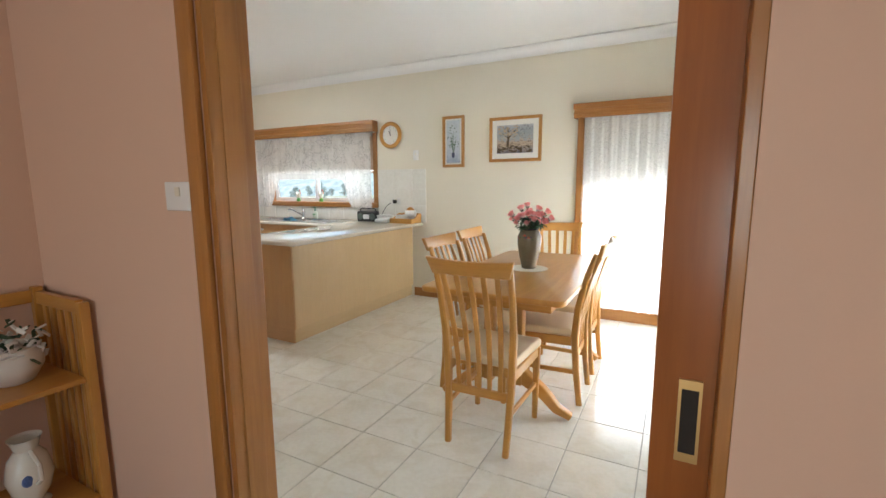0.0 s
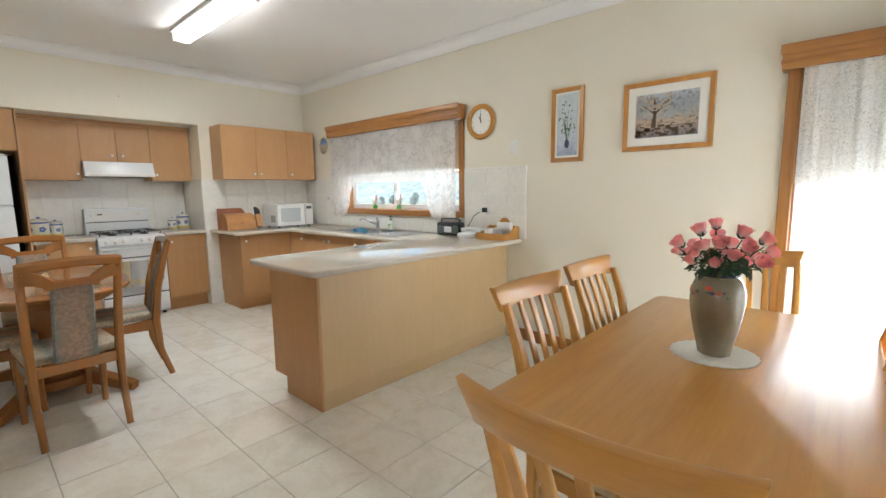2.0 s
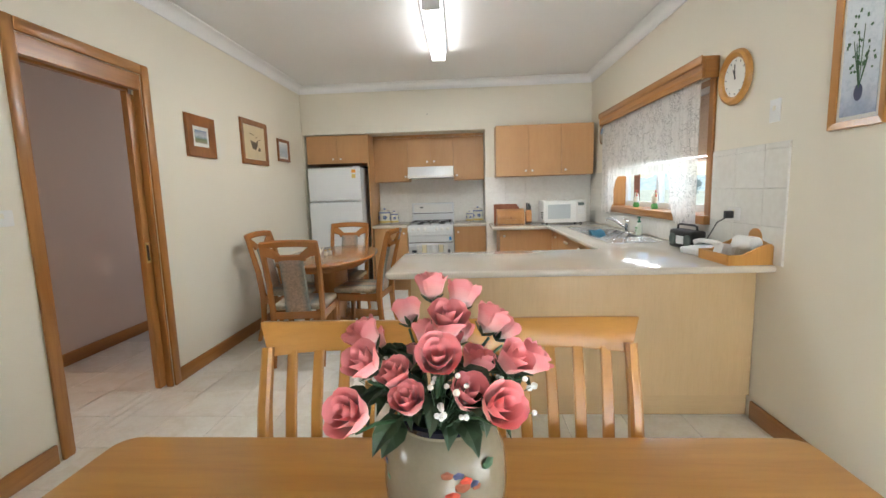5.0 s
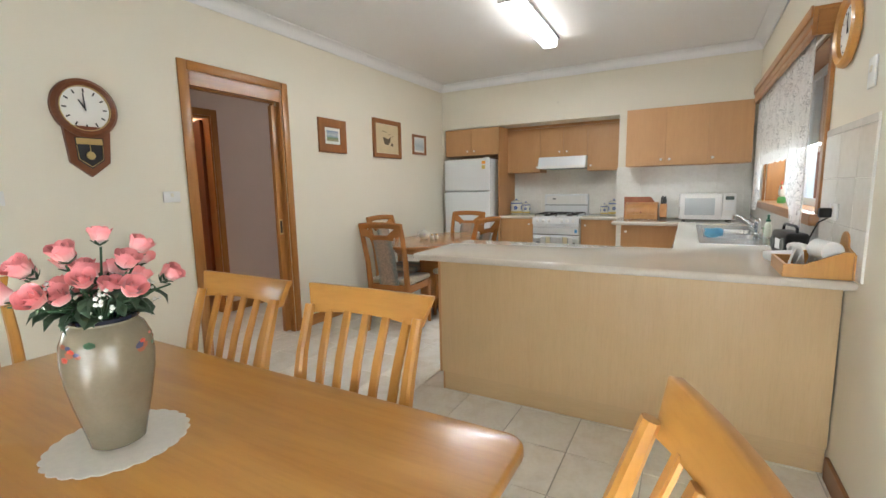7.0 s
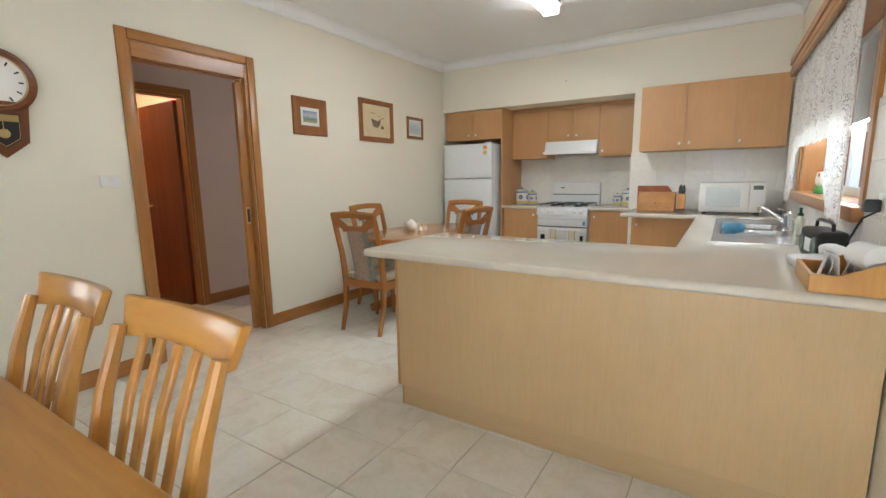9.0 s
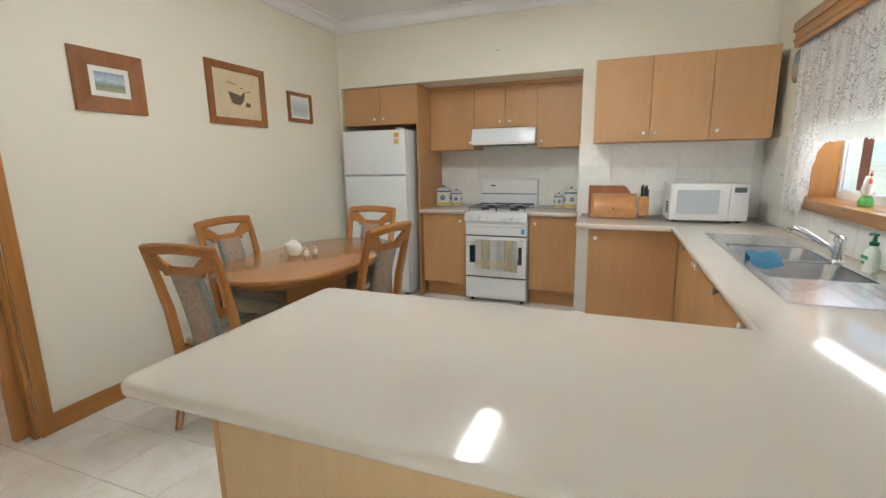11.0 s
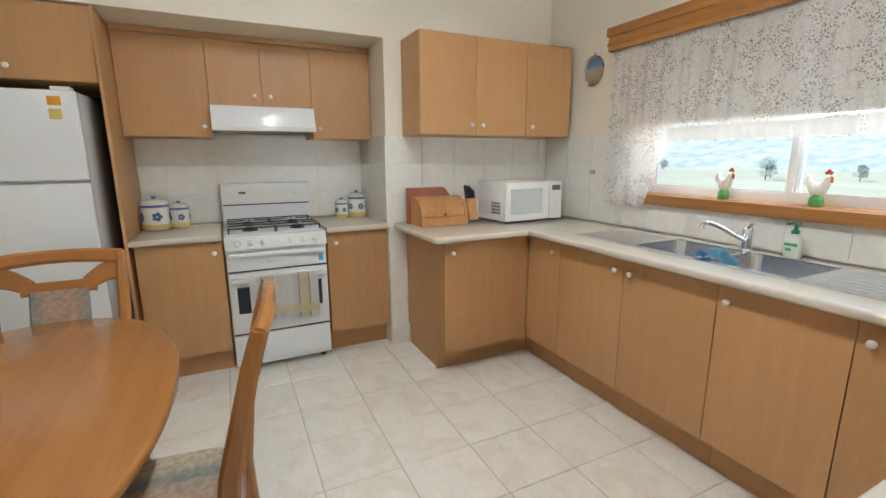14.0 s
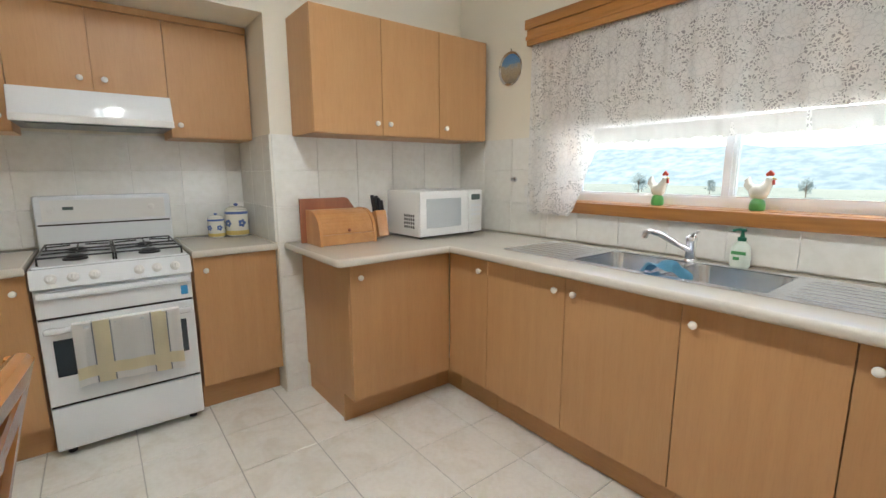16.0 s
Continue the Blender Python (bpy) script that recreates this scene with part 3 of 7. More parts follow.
tagged(part("wall_niche_soffit", bx(NICHE_X, WW - 0.14, NICHE_Y0, NICHE_Y1, SOFFIT, SOFFIT + 0.1, 0), wall_paint), "cream painted soffit over the cooking recess", "ceiling", kind="structure")
tagged(part("ceiling", bx(-6.6, 1.42, 0.78, 4.87, CEIL, CEIL + 0.12, 0), ceiling_paint), "flat white painted plaster ceiling", "ceiling", kind="structure")


def cornice(name, a, b, inward):
    """Coved plaster cornice along a wall from a to b."""
    prof = [(0.0, 0.0), (0.0, -0.092), (0.010, -0.092), (0.012, -0.080)]
    for i in range(1, 7):
        t = radians(90 * i / 7)
        prof.append((0.012 + 0.066 * (1 - math.cos(t)), -0.080 + 0.066 * math.sin(t)))
    prof += [(0.080, -0.012), (0.092, -0.010), (0.092, 0.0)]
    bm = bmesh.new()
    rings = []
    for p in (a, b):
        rings.append([bm.verts.new((p[0] + inward[0] * u, p[1] + inward[1] * u, CEIL - 0.002 + v)) for u, v in prof])
    n = len(prof)
    for i in range(n):
        bm.faces.new((rings[0][i], rings[0][(i + 1) % n], rings[1][(i + 1) % n], rings[1][i]))
    bm.faces.new(rings[0][::-1])
    bm.faces.new(rings[1])
    return tagged(part(name, bm, cornice_paint), "white coved plaster cornice under the ceiling", "cornice", kind="structure")


cornice("cornice_north", (WW, WN), (WE, WN), (0, -1))
cornice("cornice_south", (WW, WS), (WE, WS), (0, 1))
cornice("cornice_west", (WW, WS), (WW, WN), (1, 0))
cornice("cornice_east", (WE, WS), (WE, WN), (-1, 0))


def baseboard(x0, x1, y0, y1):
    tagged(part("baseboard", bx(x0, x1, y0, y1, 0.0, 0.105, 0.006), trimwood["x" if x1 - x0 > y1 - y0 else "y"], smooth=True), "varnished timber skirting board along the wall", "baseboard", kind="structure")


baseboard(-2.455, WE, WN - 0.018, WN)
baseboard(WE - 0.018, WE, WS, WN - 0.02)
baseboard(-5.72, -2.976, WS, WS + 0.018)
baseboard(-2.0, -0.758, WS, WS + 0.018)
baseboard(0.495, WE - 0.02, WS, WS + 0.018)
baseboard(-6.48, -3.118, -0.25, -0.232)


def doorway(name, x0, x1, z1, y_in, y_out, label, wide=0.066, right_out=True):
    """Architraves on both faces and a lining through the wall."""
    d = thing(name, label, "door frame", kind="structure")
    for y0, y1, sides in ((y_in, y_in + 0.018, (0, 1)), (y_out - 0.018, y_out, (0, 1) if right_out else (0,))):
        for s in sides:
            xa = (x0 - wide, x0)[0] if s == 0 else x1
            part("architrave", bx(xa, xa + wide, y0, y1, 0, z1 + wide, 0.006), trimwood["z"], d, smooth=True)
        part("architrave", bx(x0 + 0.001, x1 - 0.001 if right_out else x1 + 0.02, y0, y1, z1, z1 + wide, 0.006), trimwood["x"], d, smooth=True)
    part("jamb", bx(x0, x0 + 0.02, y_out, y_in, 0, z1, 0.002), trimwood["z"], d)
    part("stop_bead", bx(x0 + 0.02, x0 + 0.024, y_out + 0.035, y_in - 0.035, 0, z1 - 0.08, 0.001), trimwood["z"], d)
    for ya, yb in ((y_out, y_out + 0.042), (y_in - 0.042, y_in)):
        part("jamb", bx(x1 - 0.02, x1, ya, yb, 0, z1, 0.002), trimwood["z"], d)
        part("head_lining", bx(x0 + 0.02, x1 - 0.02, ya, yb, z1 - 0.10, z1, 0.002), trimwood["x"], d)
    return d


doorway("door_frame_living", D1[0], D1[1], D1[3], WS, 0.80, "varnished timber frame of a sliding cavity doorway", 0.056, False)
# the passage frame is mirrored: its pocket lies to the west
df = doorway("door_frame_passage", -D2[1], -D2[0], D2[3], WS, 0.80, "varnished timber frame of a sliding doorway to the passage")
df.matrix_basis = Matrix.Diagonal((-1, 1, 1, 1))
# black sheet in the door pocket: its darkness is painted shade
tagged(part("pocket_liner", bx(0.445, 1.35, 0.843, 0.861, 0.0, 2.1, 0), gap_shade), "black sheet painted as the shade inside the sliding door pocket", "pocket", kind="structure")


def sliding_leaf(name, x0, x1, edge_x, label, material):
    d = thing(name, label, "door", kind="structure")
    part("leaf", bx(x0, x1, 0.846, 0.884, 0.012, 2.02, 0.003), material, d, smooth=True)
    hx = edge_x
    for y0, y1, yf in ((0.840, 0.846, 0.8405), (0.884, 0.890, 0.8895)):
        plate = part("flush_pull", sheet_with_holes(hx - 0.0165, hx + 0.0165, 0.905, 1.042, [(hx - 0.012, hx + 0.012, 0.920, 1.027)], y0, y1, lambda u, v, w: (u, w, v)), brass, d, "worn brass flush pull")
        # hollow of the pull filled near-black, as painted shade
        part("recess", bx(hx - 0.012, hx + 0.012, min(yf, 0.865), max(yf, 0.865) if yf > 0.865 else 0.8455, 0.920, 1.027, 0), gap_shade, plate)
    return d


sliding_leaf("door_living", 0.319, 1.22, 0.372, "reddish varnished timber sliding door, mostly slid into the wall", leafwood)
sliding_leaf("door_passage", -3.60, -2.845, -2.868, "varnished timber sliding door slid into the wall", trimwood["z"])

# ---- floor ----
PITCH, JOINT = 0.342, 0.004
GX, GY = -1.80, 3.255
tagged(part("floor", bx(-6.6, 1.42, 0.865, 4.87, -0.06, -0.004, 0), grout), "screed and grey grout bed of the tiled floor", "floor", kind="structure")
tagged(part("passage_floor", bx(-6.6, -1.98, -0.38, 0.864, -0.06, -0.004, 0), grout), "grey grout bed of the tiled passage floor", "floor", kind="structure")
tagged(part("hall_floor", bx(-5.0, -1.98, -6.2, -0.381, -0.06, -0.006, 0), hallfloor), "polished reddish timber hall floor", "floor", kind="structure")
carpet = plain("beige_carpet", (0.42, 0.33, 0.25), 1.0, var=0.12, fine=300, bumpy=0.9)
tagged(part("living_floor", bx(-1.98, 3.0, -3.1, 0.845, -0.06, -0.003, 0), carpet), "beige carpet on the living room floor", "floor", kind="structure")
tagged(part("threshold", bx(D1[0], D1[1], 0.80, 0.90, -0.004, 0.004, 0.002), trimwood["x"]), "flat timber threshold strip in the doorway", "threshold", kind="structure")

# ---- living room and passage shells ----
wall_x("wall_living_west", -1.77, -1.67, -3.1, 0.80, [], pink_paint, "peach painted living room side wall")
wall_x("wall_living_east", 3.0, 3.1, -3.1, 0.84, [], pink_paint, "peach painted living room end wall")
# unseen back wall, opened for an added window that brings in light
wall_y("wall_living_back", -3.22, -3.1, -1.96, 3.1, [(-0.5, 1.3, 0.7, 2.0)], pink_paint, "unseen peach painted living room wall with an added window")
tagged(part("living_ceiling", bx(-1.96, 3.1, -3.1, 0.775, 2.6, 2.72, 0), ceiling_paint), "white painted living room ceiling", "ceiling", kind="structure")
wall_y("wall_passage_south", -0.35, -0.25, -6.6, -1.96, [(-3.05, -2.22, -0.1, 2.06)], hall_paint, "rose painted passage wall with an open doorway")
# the opening in this end wall is added to let the fill light in
wall_x("wall_passage_end", -6.6, -6.5, -0.25, 0.80, [(-0.1, 0.65, 0.9, 2.0)], hall_paint, "rose painted passage end wall with an unseen opening added for light")
wall_x("wall_hall_west", -3.45, -3.35, -6.2, -0.35, [(-3.30, -2.48, -0.1, 2.05)], pink_paint, "peach painted hall wall with a doorway")
wall_x("wall_hall_east", -2.05, -1.98, -6.2, -0.35, [], pink_paint, "peach painted hall side wall")
wall_y("wall_hall_end", -6.3, -6.2, -5.0, -1.96, [], pink_paint, "peach painted hall end wall")
wall_x("wall_side_room", -5.0, -4.9, -6.2, -0.35, [], pink_paint, "peach painted wall of a side room")
tagged(part("hall_ceiling", bx(-6.6, -1.96, -6.3, 0.775, 2.6, 2.72, 0), ceiling_paint), "white painted passage ceiling", "ceiling", kind="structure")
hd = thing("door_frame_hall", "dark varnished timber door frame in the passage", "door frame", kind="structure")
for xa in (-3.115, -2.22):
    part("architrave", bx(xa, xa + 0.065, -0.25, -0.232, 0, 2.125, 0.005), trimwood["z"], hd)
part("architrave", bx(-3.05, -2.22, -0.25, -0.232, 2.06, 2.125, 0.005), trimwood["x"], hd)
part("jamb", bx(-3.05, -3.03, -0.35, -0.25, 0, 2.06, 0.002), trimwood["z"], hd)
part("jamb", bx(-2.24, -2.22, -0.35, -0.25, 0, 2.06, 0.002), trimwood["z"], hd)
part("head_lining", bx(-3.03, -2.24, -0.35, -0.25, 2.04, 2.06, 0.002), trimwood["x"], hd)
hl = thing("door_hall", "dark reddish timber hall door standing open", "door", -3.02, -0.36, 0, -93, kind="structure")
part("leaf", bx(0.0, 0.78, -0.02, 0.018, 0.01, 2.03, 0.003), mahogany["z"], hl)
part("door_handle", join(tube([(0.70, 0.018, 1.0), (0.70, 0.05, 1.0)], 0.010), moved(lathe([(0.0, 0), (0.02, 0.004), (0.026, 0.02), (0.018, 0.038), (0.0, 0.042)], 14, False), Matrix.Translation((0.70, 0.045, 1.0)) @ pose(0, 0, 0, -90))), brass, hl, "small brass door knob")
sd = thing("door_frame_side_room", "varnished timber frame of a dark doorway in the hall", "door frame", kind="structure")
for ya in (-3.365, -2.48):
    part("architrave", bx(-3.35, -3.332, ya, ya + 0.065, 0, 2.115, 0.005), trimwood["z"], sd)
part("architrave", bx(-3.35, -3.332, -3.30, -2.48, 2.05, 2.115, 0.005), trimwood["y"], sd)
dl = thing("door_side_room", "dark timber door ajar to a side room", "door", -3.40, -3.28, 0, 150, kind="structure")
part("leaf", bx(0.0, 0.78, -0.018, 0.018, 0.01, 2.03, 0.003), mahogany["z"], dl)
tagged(part("baseboard", bx(-3.35, -3.335, -2.41, -0.37, 0, 0.10, 0.004), trimwood["y"]), "varnished timber skirting in the hall", "baseboard", kind="structure")
hp = thing("hall_picture", "small pale framed picture on the hall wall", "picture", -3.349, -1.75, 1.62)
part("frame", sheet_with_holes(-0.12, 0.12, -0.16, 0.16, [(-0.085, 0.085, -0.125, 0.125)], 0, 0.018, lambda u, v, w: (w, u, v)), pine, hp)
part("print", bx(0.002, 0.008, -0.085, 0.085, -0.125, 0.125, 0), print_pale, hp)
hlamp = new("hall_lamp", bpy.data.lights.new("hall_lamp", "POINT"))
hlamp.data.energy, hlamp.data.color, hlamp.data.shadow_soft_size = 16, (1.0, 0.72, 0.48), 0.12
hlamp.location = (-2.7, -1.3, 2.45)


def window_unit(name, label, x0, x1, z0, z1, mull, y_in, y_out, rail=None):
    """White aluminium slider in a timber-lined opening."""
    w = thing(name, label, "window", kind="structure")
    ym = y_in + 0.13
    part("window_frame", sheet_with_holes(x0, x1, z0, z1, [(x0 + 0.035, mull - 0.02, z0 + 0.045, z1 - 0.035), (mull + 0.02, x1 - 0.035, z0 + 0.045, z1 - 0.035)], ym, ym + 0.045, lambda u, v, t: (u, t, v)), alu, w)
    for a, b, yy in ((x0 + 0.03, mull + 0.025, ym + 0.026), (mull - 0.025, x1 - 0.03, ym + 0.010)):
        part("sash", sheet_with_holes(a, b, z0 + 0.02, z1 - 0.03, [(a + 0.03, b - 0.03, z0 + 0.055, z1 - 0.06)], yy - 0.018, yy - 0.002, lambda u, v, t: (u, t, v)), alu, w)
        g = part("pane", bx(a + 0.03, b - 0.03, yy - 0.011, yy - 0.007, z0 + 0.055, z1 - 0.06, 0), glass, w)
        g.visible_shadow = False
    part("reveal", sheet_with_holes(x0 - 0.001, x1 + 0.001, z0 - 0.001, z1 + 0.001, [(x0 + 0.012, x1 - 0.012, z0 + 0.004, z1 - 0.012)], y_in + 0.002, ym - 0.002, lambda u, v, t: (u, t, v)), trimwood["z"], w)
    return w


kwin = window_unit("window_1", "white aluminium sliding kitchen window with timber sill and lining", KW[0], KW[1], KW[2], KW[3], -4.10, WN, WN + 0.22)
part("window_sill", bx(-5.0, -2.97, 4.600, 4.78, 1.062, 1.122, 0.006), trimwood["x"], kwin, smooth=True)
for xa in (-5.0, -3.03):
    part("architrave", bx(xa, xa + 0.06, 4.632, 4.65, 1.122, 2.0, 0.004), trimwood["z"], kwin)
dwin = window_unit("window_2", "full height white aluminium dining window behind a sheer curtain", DW[0], DW[1], DW[2], DW[3], 0.26, WN, WN + 0.22)
part("architrave", bx(-0.562, -0.50, 4.625, 4.65, 0.105, 2.0, 0.005), trimwood["z"], dwin)
part("window_sill", bx(-0.5, 1.02, 4.61, 4.70, 0.106, 0.124, 0.004), trimwood["x"], dwin)
ewin = window_unit("window_3", "full height white aluminium end window behind a sheer curtain", EW[0], EW[1], EW[2], EW[3], 3.68, 0, 0.2)
ewin.matrix_basis = Matrix(((0, 1, 0, WE), (1, 0, 0, 0), (0, 0, 1, 0), (0, 0, 0, 1)))
# unseen window, added as the living room's source of light
lwin = window_unit("window_4", "unseen white aluminium window added to light the living room", -0.5, 1.3, 0.7, 2.0, 0.4, 0, 0.1)
lwin.matrix_basis = pose(0.8, -3.1, 0, 0, 0, 180)


def pelmet(name, x0, x1, z0, z1, label, ends=(True, True)):
    p = thing(name, label, "pelmet", kind="structure")
    y = 4.545
    part("front_board", bx(x0, x1, y, y + 0.02, z0, z1, 0.003), trimwood["x"], p)
    part("top_moulding", join(bx(x0 - 0.008, x1 + 0.008, y - 0.012, y + 0.0, z1 - 0.05, z1 + 0.004, 0.005), bx(x0 - 0.004, x1 + 0.004, y - 0.006, y, z0 + 0.028, z0 + 0.05, 0.004)), trimwood["x"], p, smooth=True)
    part("top_board", bx(x0, x1, y + 0.02, WN, z1 - 0.018, z1, 0.002), trimwood["x"], p)
    for e, xa in zip(ends, (x0, x1 - 0.018)):
        if e:
            part("end_board", bx(xa, xa + 0.018, y + 0.02, WN, z0, z1 - 0.018, 0.002), trimwood["y"], p)
    return p


pelmet("pelmet_kitchen", -5.112, -2.957, 1.985, 2.118, "varnished timber pelmet box over the kitchen window")
pelmet("pelmet_dining", -0.585, WE - 0.105, 1.968, 2.098, "varnished timber pelmet box over the dining window", (True, False))
pe = thing("pelmet_end_wall", "varnished timber pelmet box over the end window", "pelmet", kind="structure")
part("front_board", bx(WE - 0.105, WE - 0.085, 2.6, 4.56, 1.968, 2.098, 0.003), trimwood["y"], pe)
part("top_moulding", bx(WE - 0.117, WE - 0.105, 2.6, 4.54, 2.048, 2.102, 0.005), trimwood["y"], pe)
part("top_board", bx(WE - 0.085, WE, 2.6, 4.56, 2.080, 2.098, 0.002), trimwood["y"], pe)

# ---- kitchen cabinets ----
KICK = 0.16


def knob(parent, m):
    bm = lathe([(0.0055, 0.0), (0.0055, 0.008), (0.012, 0.012), (0.0145, 0.018), (0.0135, 0.024), (0.008, 0.0275), (0.0, 0.028)], 14, False)
    part("knob", moved(bm, m), knob_white, parent, "round white porcelain knob", smooth=True)


def cabinet(name, label, x, y, rz, w, depth, z0, z1, doors, kick=True, group="kitchen cabinets", back=0.004, low=None, toe=0.09):
    """A carcass whose front faces local -y; its origin is the front left corner on the floor.
    doors: (x0, x1, z0, z1, knob_x, knob_z)."""
    c = thing(name, label, "cabinet", x, y, 0, rz, group)
    part("body", bx(0.001, w - 0.001, 0.019, depth - back, z0, low or z1, 0.001), laminate["z"], c)
    if low:
        part("front_rail", bx(0.001, w - 0.001, 0.019, 0.035, low + 0.001, z1, 0.001), laminate["x"], c)
    if kick:
        part("kickboard", bx(0.001, w - 0.001, toe, toe + 0.016, 0.001, z0 - 0.001, 0.001), laminate["x"], c)
        # near-black colour here is painted shade behind the kickboard
        part("plinth", bx(0.05, w - 0.03, toe + 0.017, depth - 0.05, 0.001, z0 - 0.001, 0), gap_shade, c)
    if kick == "return":
        part("kick_filler", bx(w, w + 0.090, toe, toe + 0.016, 0.001, z0 - 0.001, 0.001), laminate["x"], c)
        part("kick_corner", bx(w + 0.091, w + 0.107, 0.0, toe + 0.016, 0.001, z0 - 0.001, 0.001), laminate["y"], c)
        part("kick_return", bx(0.012, 0.026, toe + 0.017, depth - back, 0.001, z0 - 0.001, 0.001), laminate["y"], c)
    for a, b, za, zb, kx, kz in doors:
        d = part("door", bx(a + 0.0018, b - 0.0018, 0.0, 0.017, za, zb, 0.0012), laminate["z"], c)
        if kx is not None:
            knob(d, Matrix.Translation((kx, 0.0, kz)) @ pose(0, 0, 0, 90))
    return c


# bases under the window: fronts face the door wall
FY = 4.045
cabinet("base_cabinet", "beech laminate base cabinet with one narrow door below the worktop", -5.185, FY, 0, 0.305, 0.58, KICK, 0.862, [(0, 0.305, KICK, 0.858, 0.255, 0.79)])
cabinet("sink_cabinet", "beech laminate sink cabinet with a pair of doors", -4.88, FY, 0, 0.94, 0.58, KICK, 0.862, [(0, 0.47, KICK, 0.858, 0.425, 0.79), (0.47, 0.94, KICK, 0.858, 0.52, 0.79)], low=0.74)
cabinet("base_cabinet", "beech laminate base cabinet with one wide door", -3.94, FY, 0, 0.44, 0.58, KICK, 0.862, [(0, 0.44, KICK, 0.858, 0.045, 0.79)], low=0.74)
cabinet("base_cabinet", "beech laminate base cabinet beside the peninsula", -3.50, FY, 0, 0.46, 0.58, KICK, 0.862, [(0, 0.46, KICK, 0.858, 0.045, 0.79)])
# short leg under the bread bin: front faces east
cabinet("base_cabinet", "beech laminate corner base cabinet with one door and a side panel", -5.185, 3.44, 90, 0.604, 0.615, KICK, 0.862, [(0, 0.604, KICK, 0.858, 0.05, 0.79)], kick="return", toe=0.122)
# beside the stove
cabinet("base_cabinet", "beech laminate base cabinet between fridge panel and stove", -5.83, 1.818, 90, 0.448, 0.60, KICK, 0.862, [(0, 0.448, KICK, 0.858, 0.40, 0.79)])
cabinet("base_cabinet", "beech laminate base cabinet between stove and wall", -5.83, 2.888, 90, 0.418, 0.60, KICK, 0.862, [(0, 0.418, KICK, 0.858, 0.055, 0.79)])
# wall cabinets
cabinet("wall_cabinet", "beech laminate wall cabinet with three doors over the microwave", -5.49, 3.427, 90, 1.166, 0.318, 1.484, 2.092,
        [(0, 0.395, 1.488, 2.09, 0.355, 1.547), (0.395, 0.785, 1.488, 2.09, 0.435, 1.547), (0.785, 1.166, 1.488, 2.09, 0.83, 1.547)], kick=False, group="wall cabinets")
cabinet("wall_cabinet", "beech laminate wall cabinet beside the range hood", -6.12, 1.802, 90, 0.470, 0.325, 1.475, 2.06, [(0, 0.470, 1.479, 2.058, 0.43, 1.54)], kick=False, group="wall cabinets")
cabinet("wall_cabinet", "short beech laminate wall cabinet above the range hood", -6.12, 2.272, 90, 0.620, 0.325, 1.672, 2.06, [(0, 0.310, 1.676, 2.058, 0.262, 1.735), (0.310, 0.620, 1.676, 2.058, 0.358, 1.735)], kick=False, group="wall cabinets")
cabinet("wall_cabinet", "narrow beech laminate wall cabinet beside the recess wall", -6.12, 2.892, 90, 0.412, 0.325, 1.475, 2.06, [(0, 0.412, 1.479, 2.058, 0.045, 1.54)], kick=False, group="wall cabinets")
fcab = cabinet("fridge_cabinet", "beech laminate cabinet with two doors above the fridge", -5.82, 0.978, 90, 0.805, 0.60, 1.728, 2.092, [(0, 0.402, 1.73, 2.09, 0.352, 1.785), (0.402, 0.805, 1.73, 2.09, 0.452, 1.785)], kick=False)
part("side_panel", bx(0.807, 0.822, -0.018, 0.61, 0.001, 2.092, 0.001), laminate["z"], fcab, "tall panel down to the floor")
tagged(part("filler_strip", bx(-6.14, -6.118, 1.803, 3.305, 2.062, 2.096, 0.002), laminate["y"]), "beech laminate strip above the wall cabinets", "filler strip")

# peninsula: panels to the dining side and the end, doors to the kitchen side
pen = thing("peninsula_cabinet", "pale maple laminate peninsula with a plain back panel", "cabinet", -3.045, 2.713, 0)
part("back_panel", bx(0.552, 0.570, 0.018, 1.930, 0.127, 0.862, 0.001), maple["z"], pen)
part("end_panel", bx(0.0, 0.570, 0.0, 0.017, 0.125, 0.862, 0.001), laminate["z"], pen)
part("body", bx(0.02, 0.55, 0.02, 1.31, 0.128, 0.86, 0), laminate["z"], pen)
part("kickboard", bx(0.536, 0.548, 0.017, 1.930, 0.001, 0.120, 0.001), maple["y"], pen)
part("end_kickboard", bx(0.13, 0.549, 0.012, 0.025, 0.001, 0.124, 0.001), laminate["x"], pen)
part("kitchen_kickboard", bx(0.13, 0.145, 0.018, 1.5, 0.001, 0.124, 0.001), laminate["y"], pen)
for i in range(3):
    d = part("door", bx(-0.0, 0.017, 0.02 + i * 0.43, 0.448 + i * 0.43, 0.128, 0.858, 0.0012), laminate["z"], pen)
    knob(d, Matrix.Translation((0.0, 0.41 + i * 0.43, 0.79)) @ pose(0, 0, 0, 0, -90))


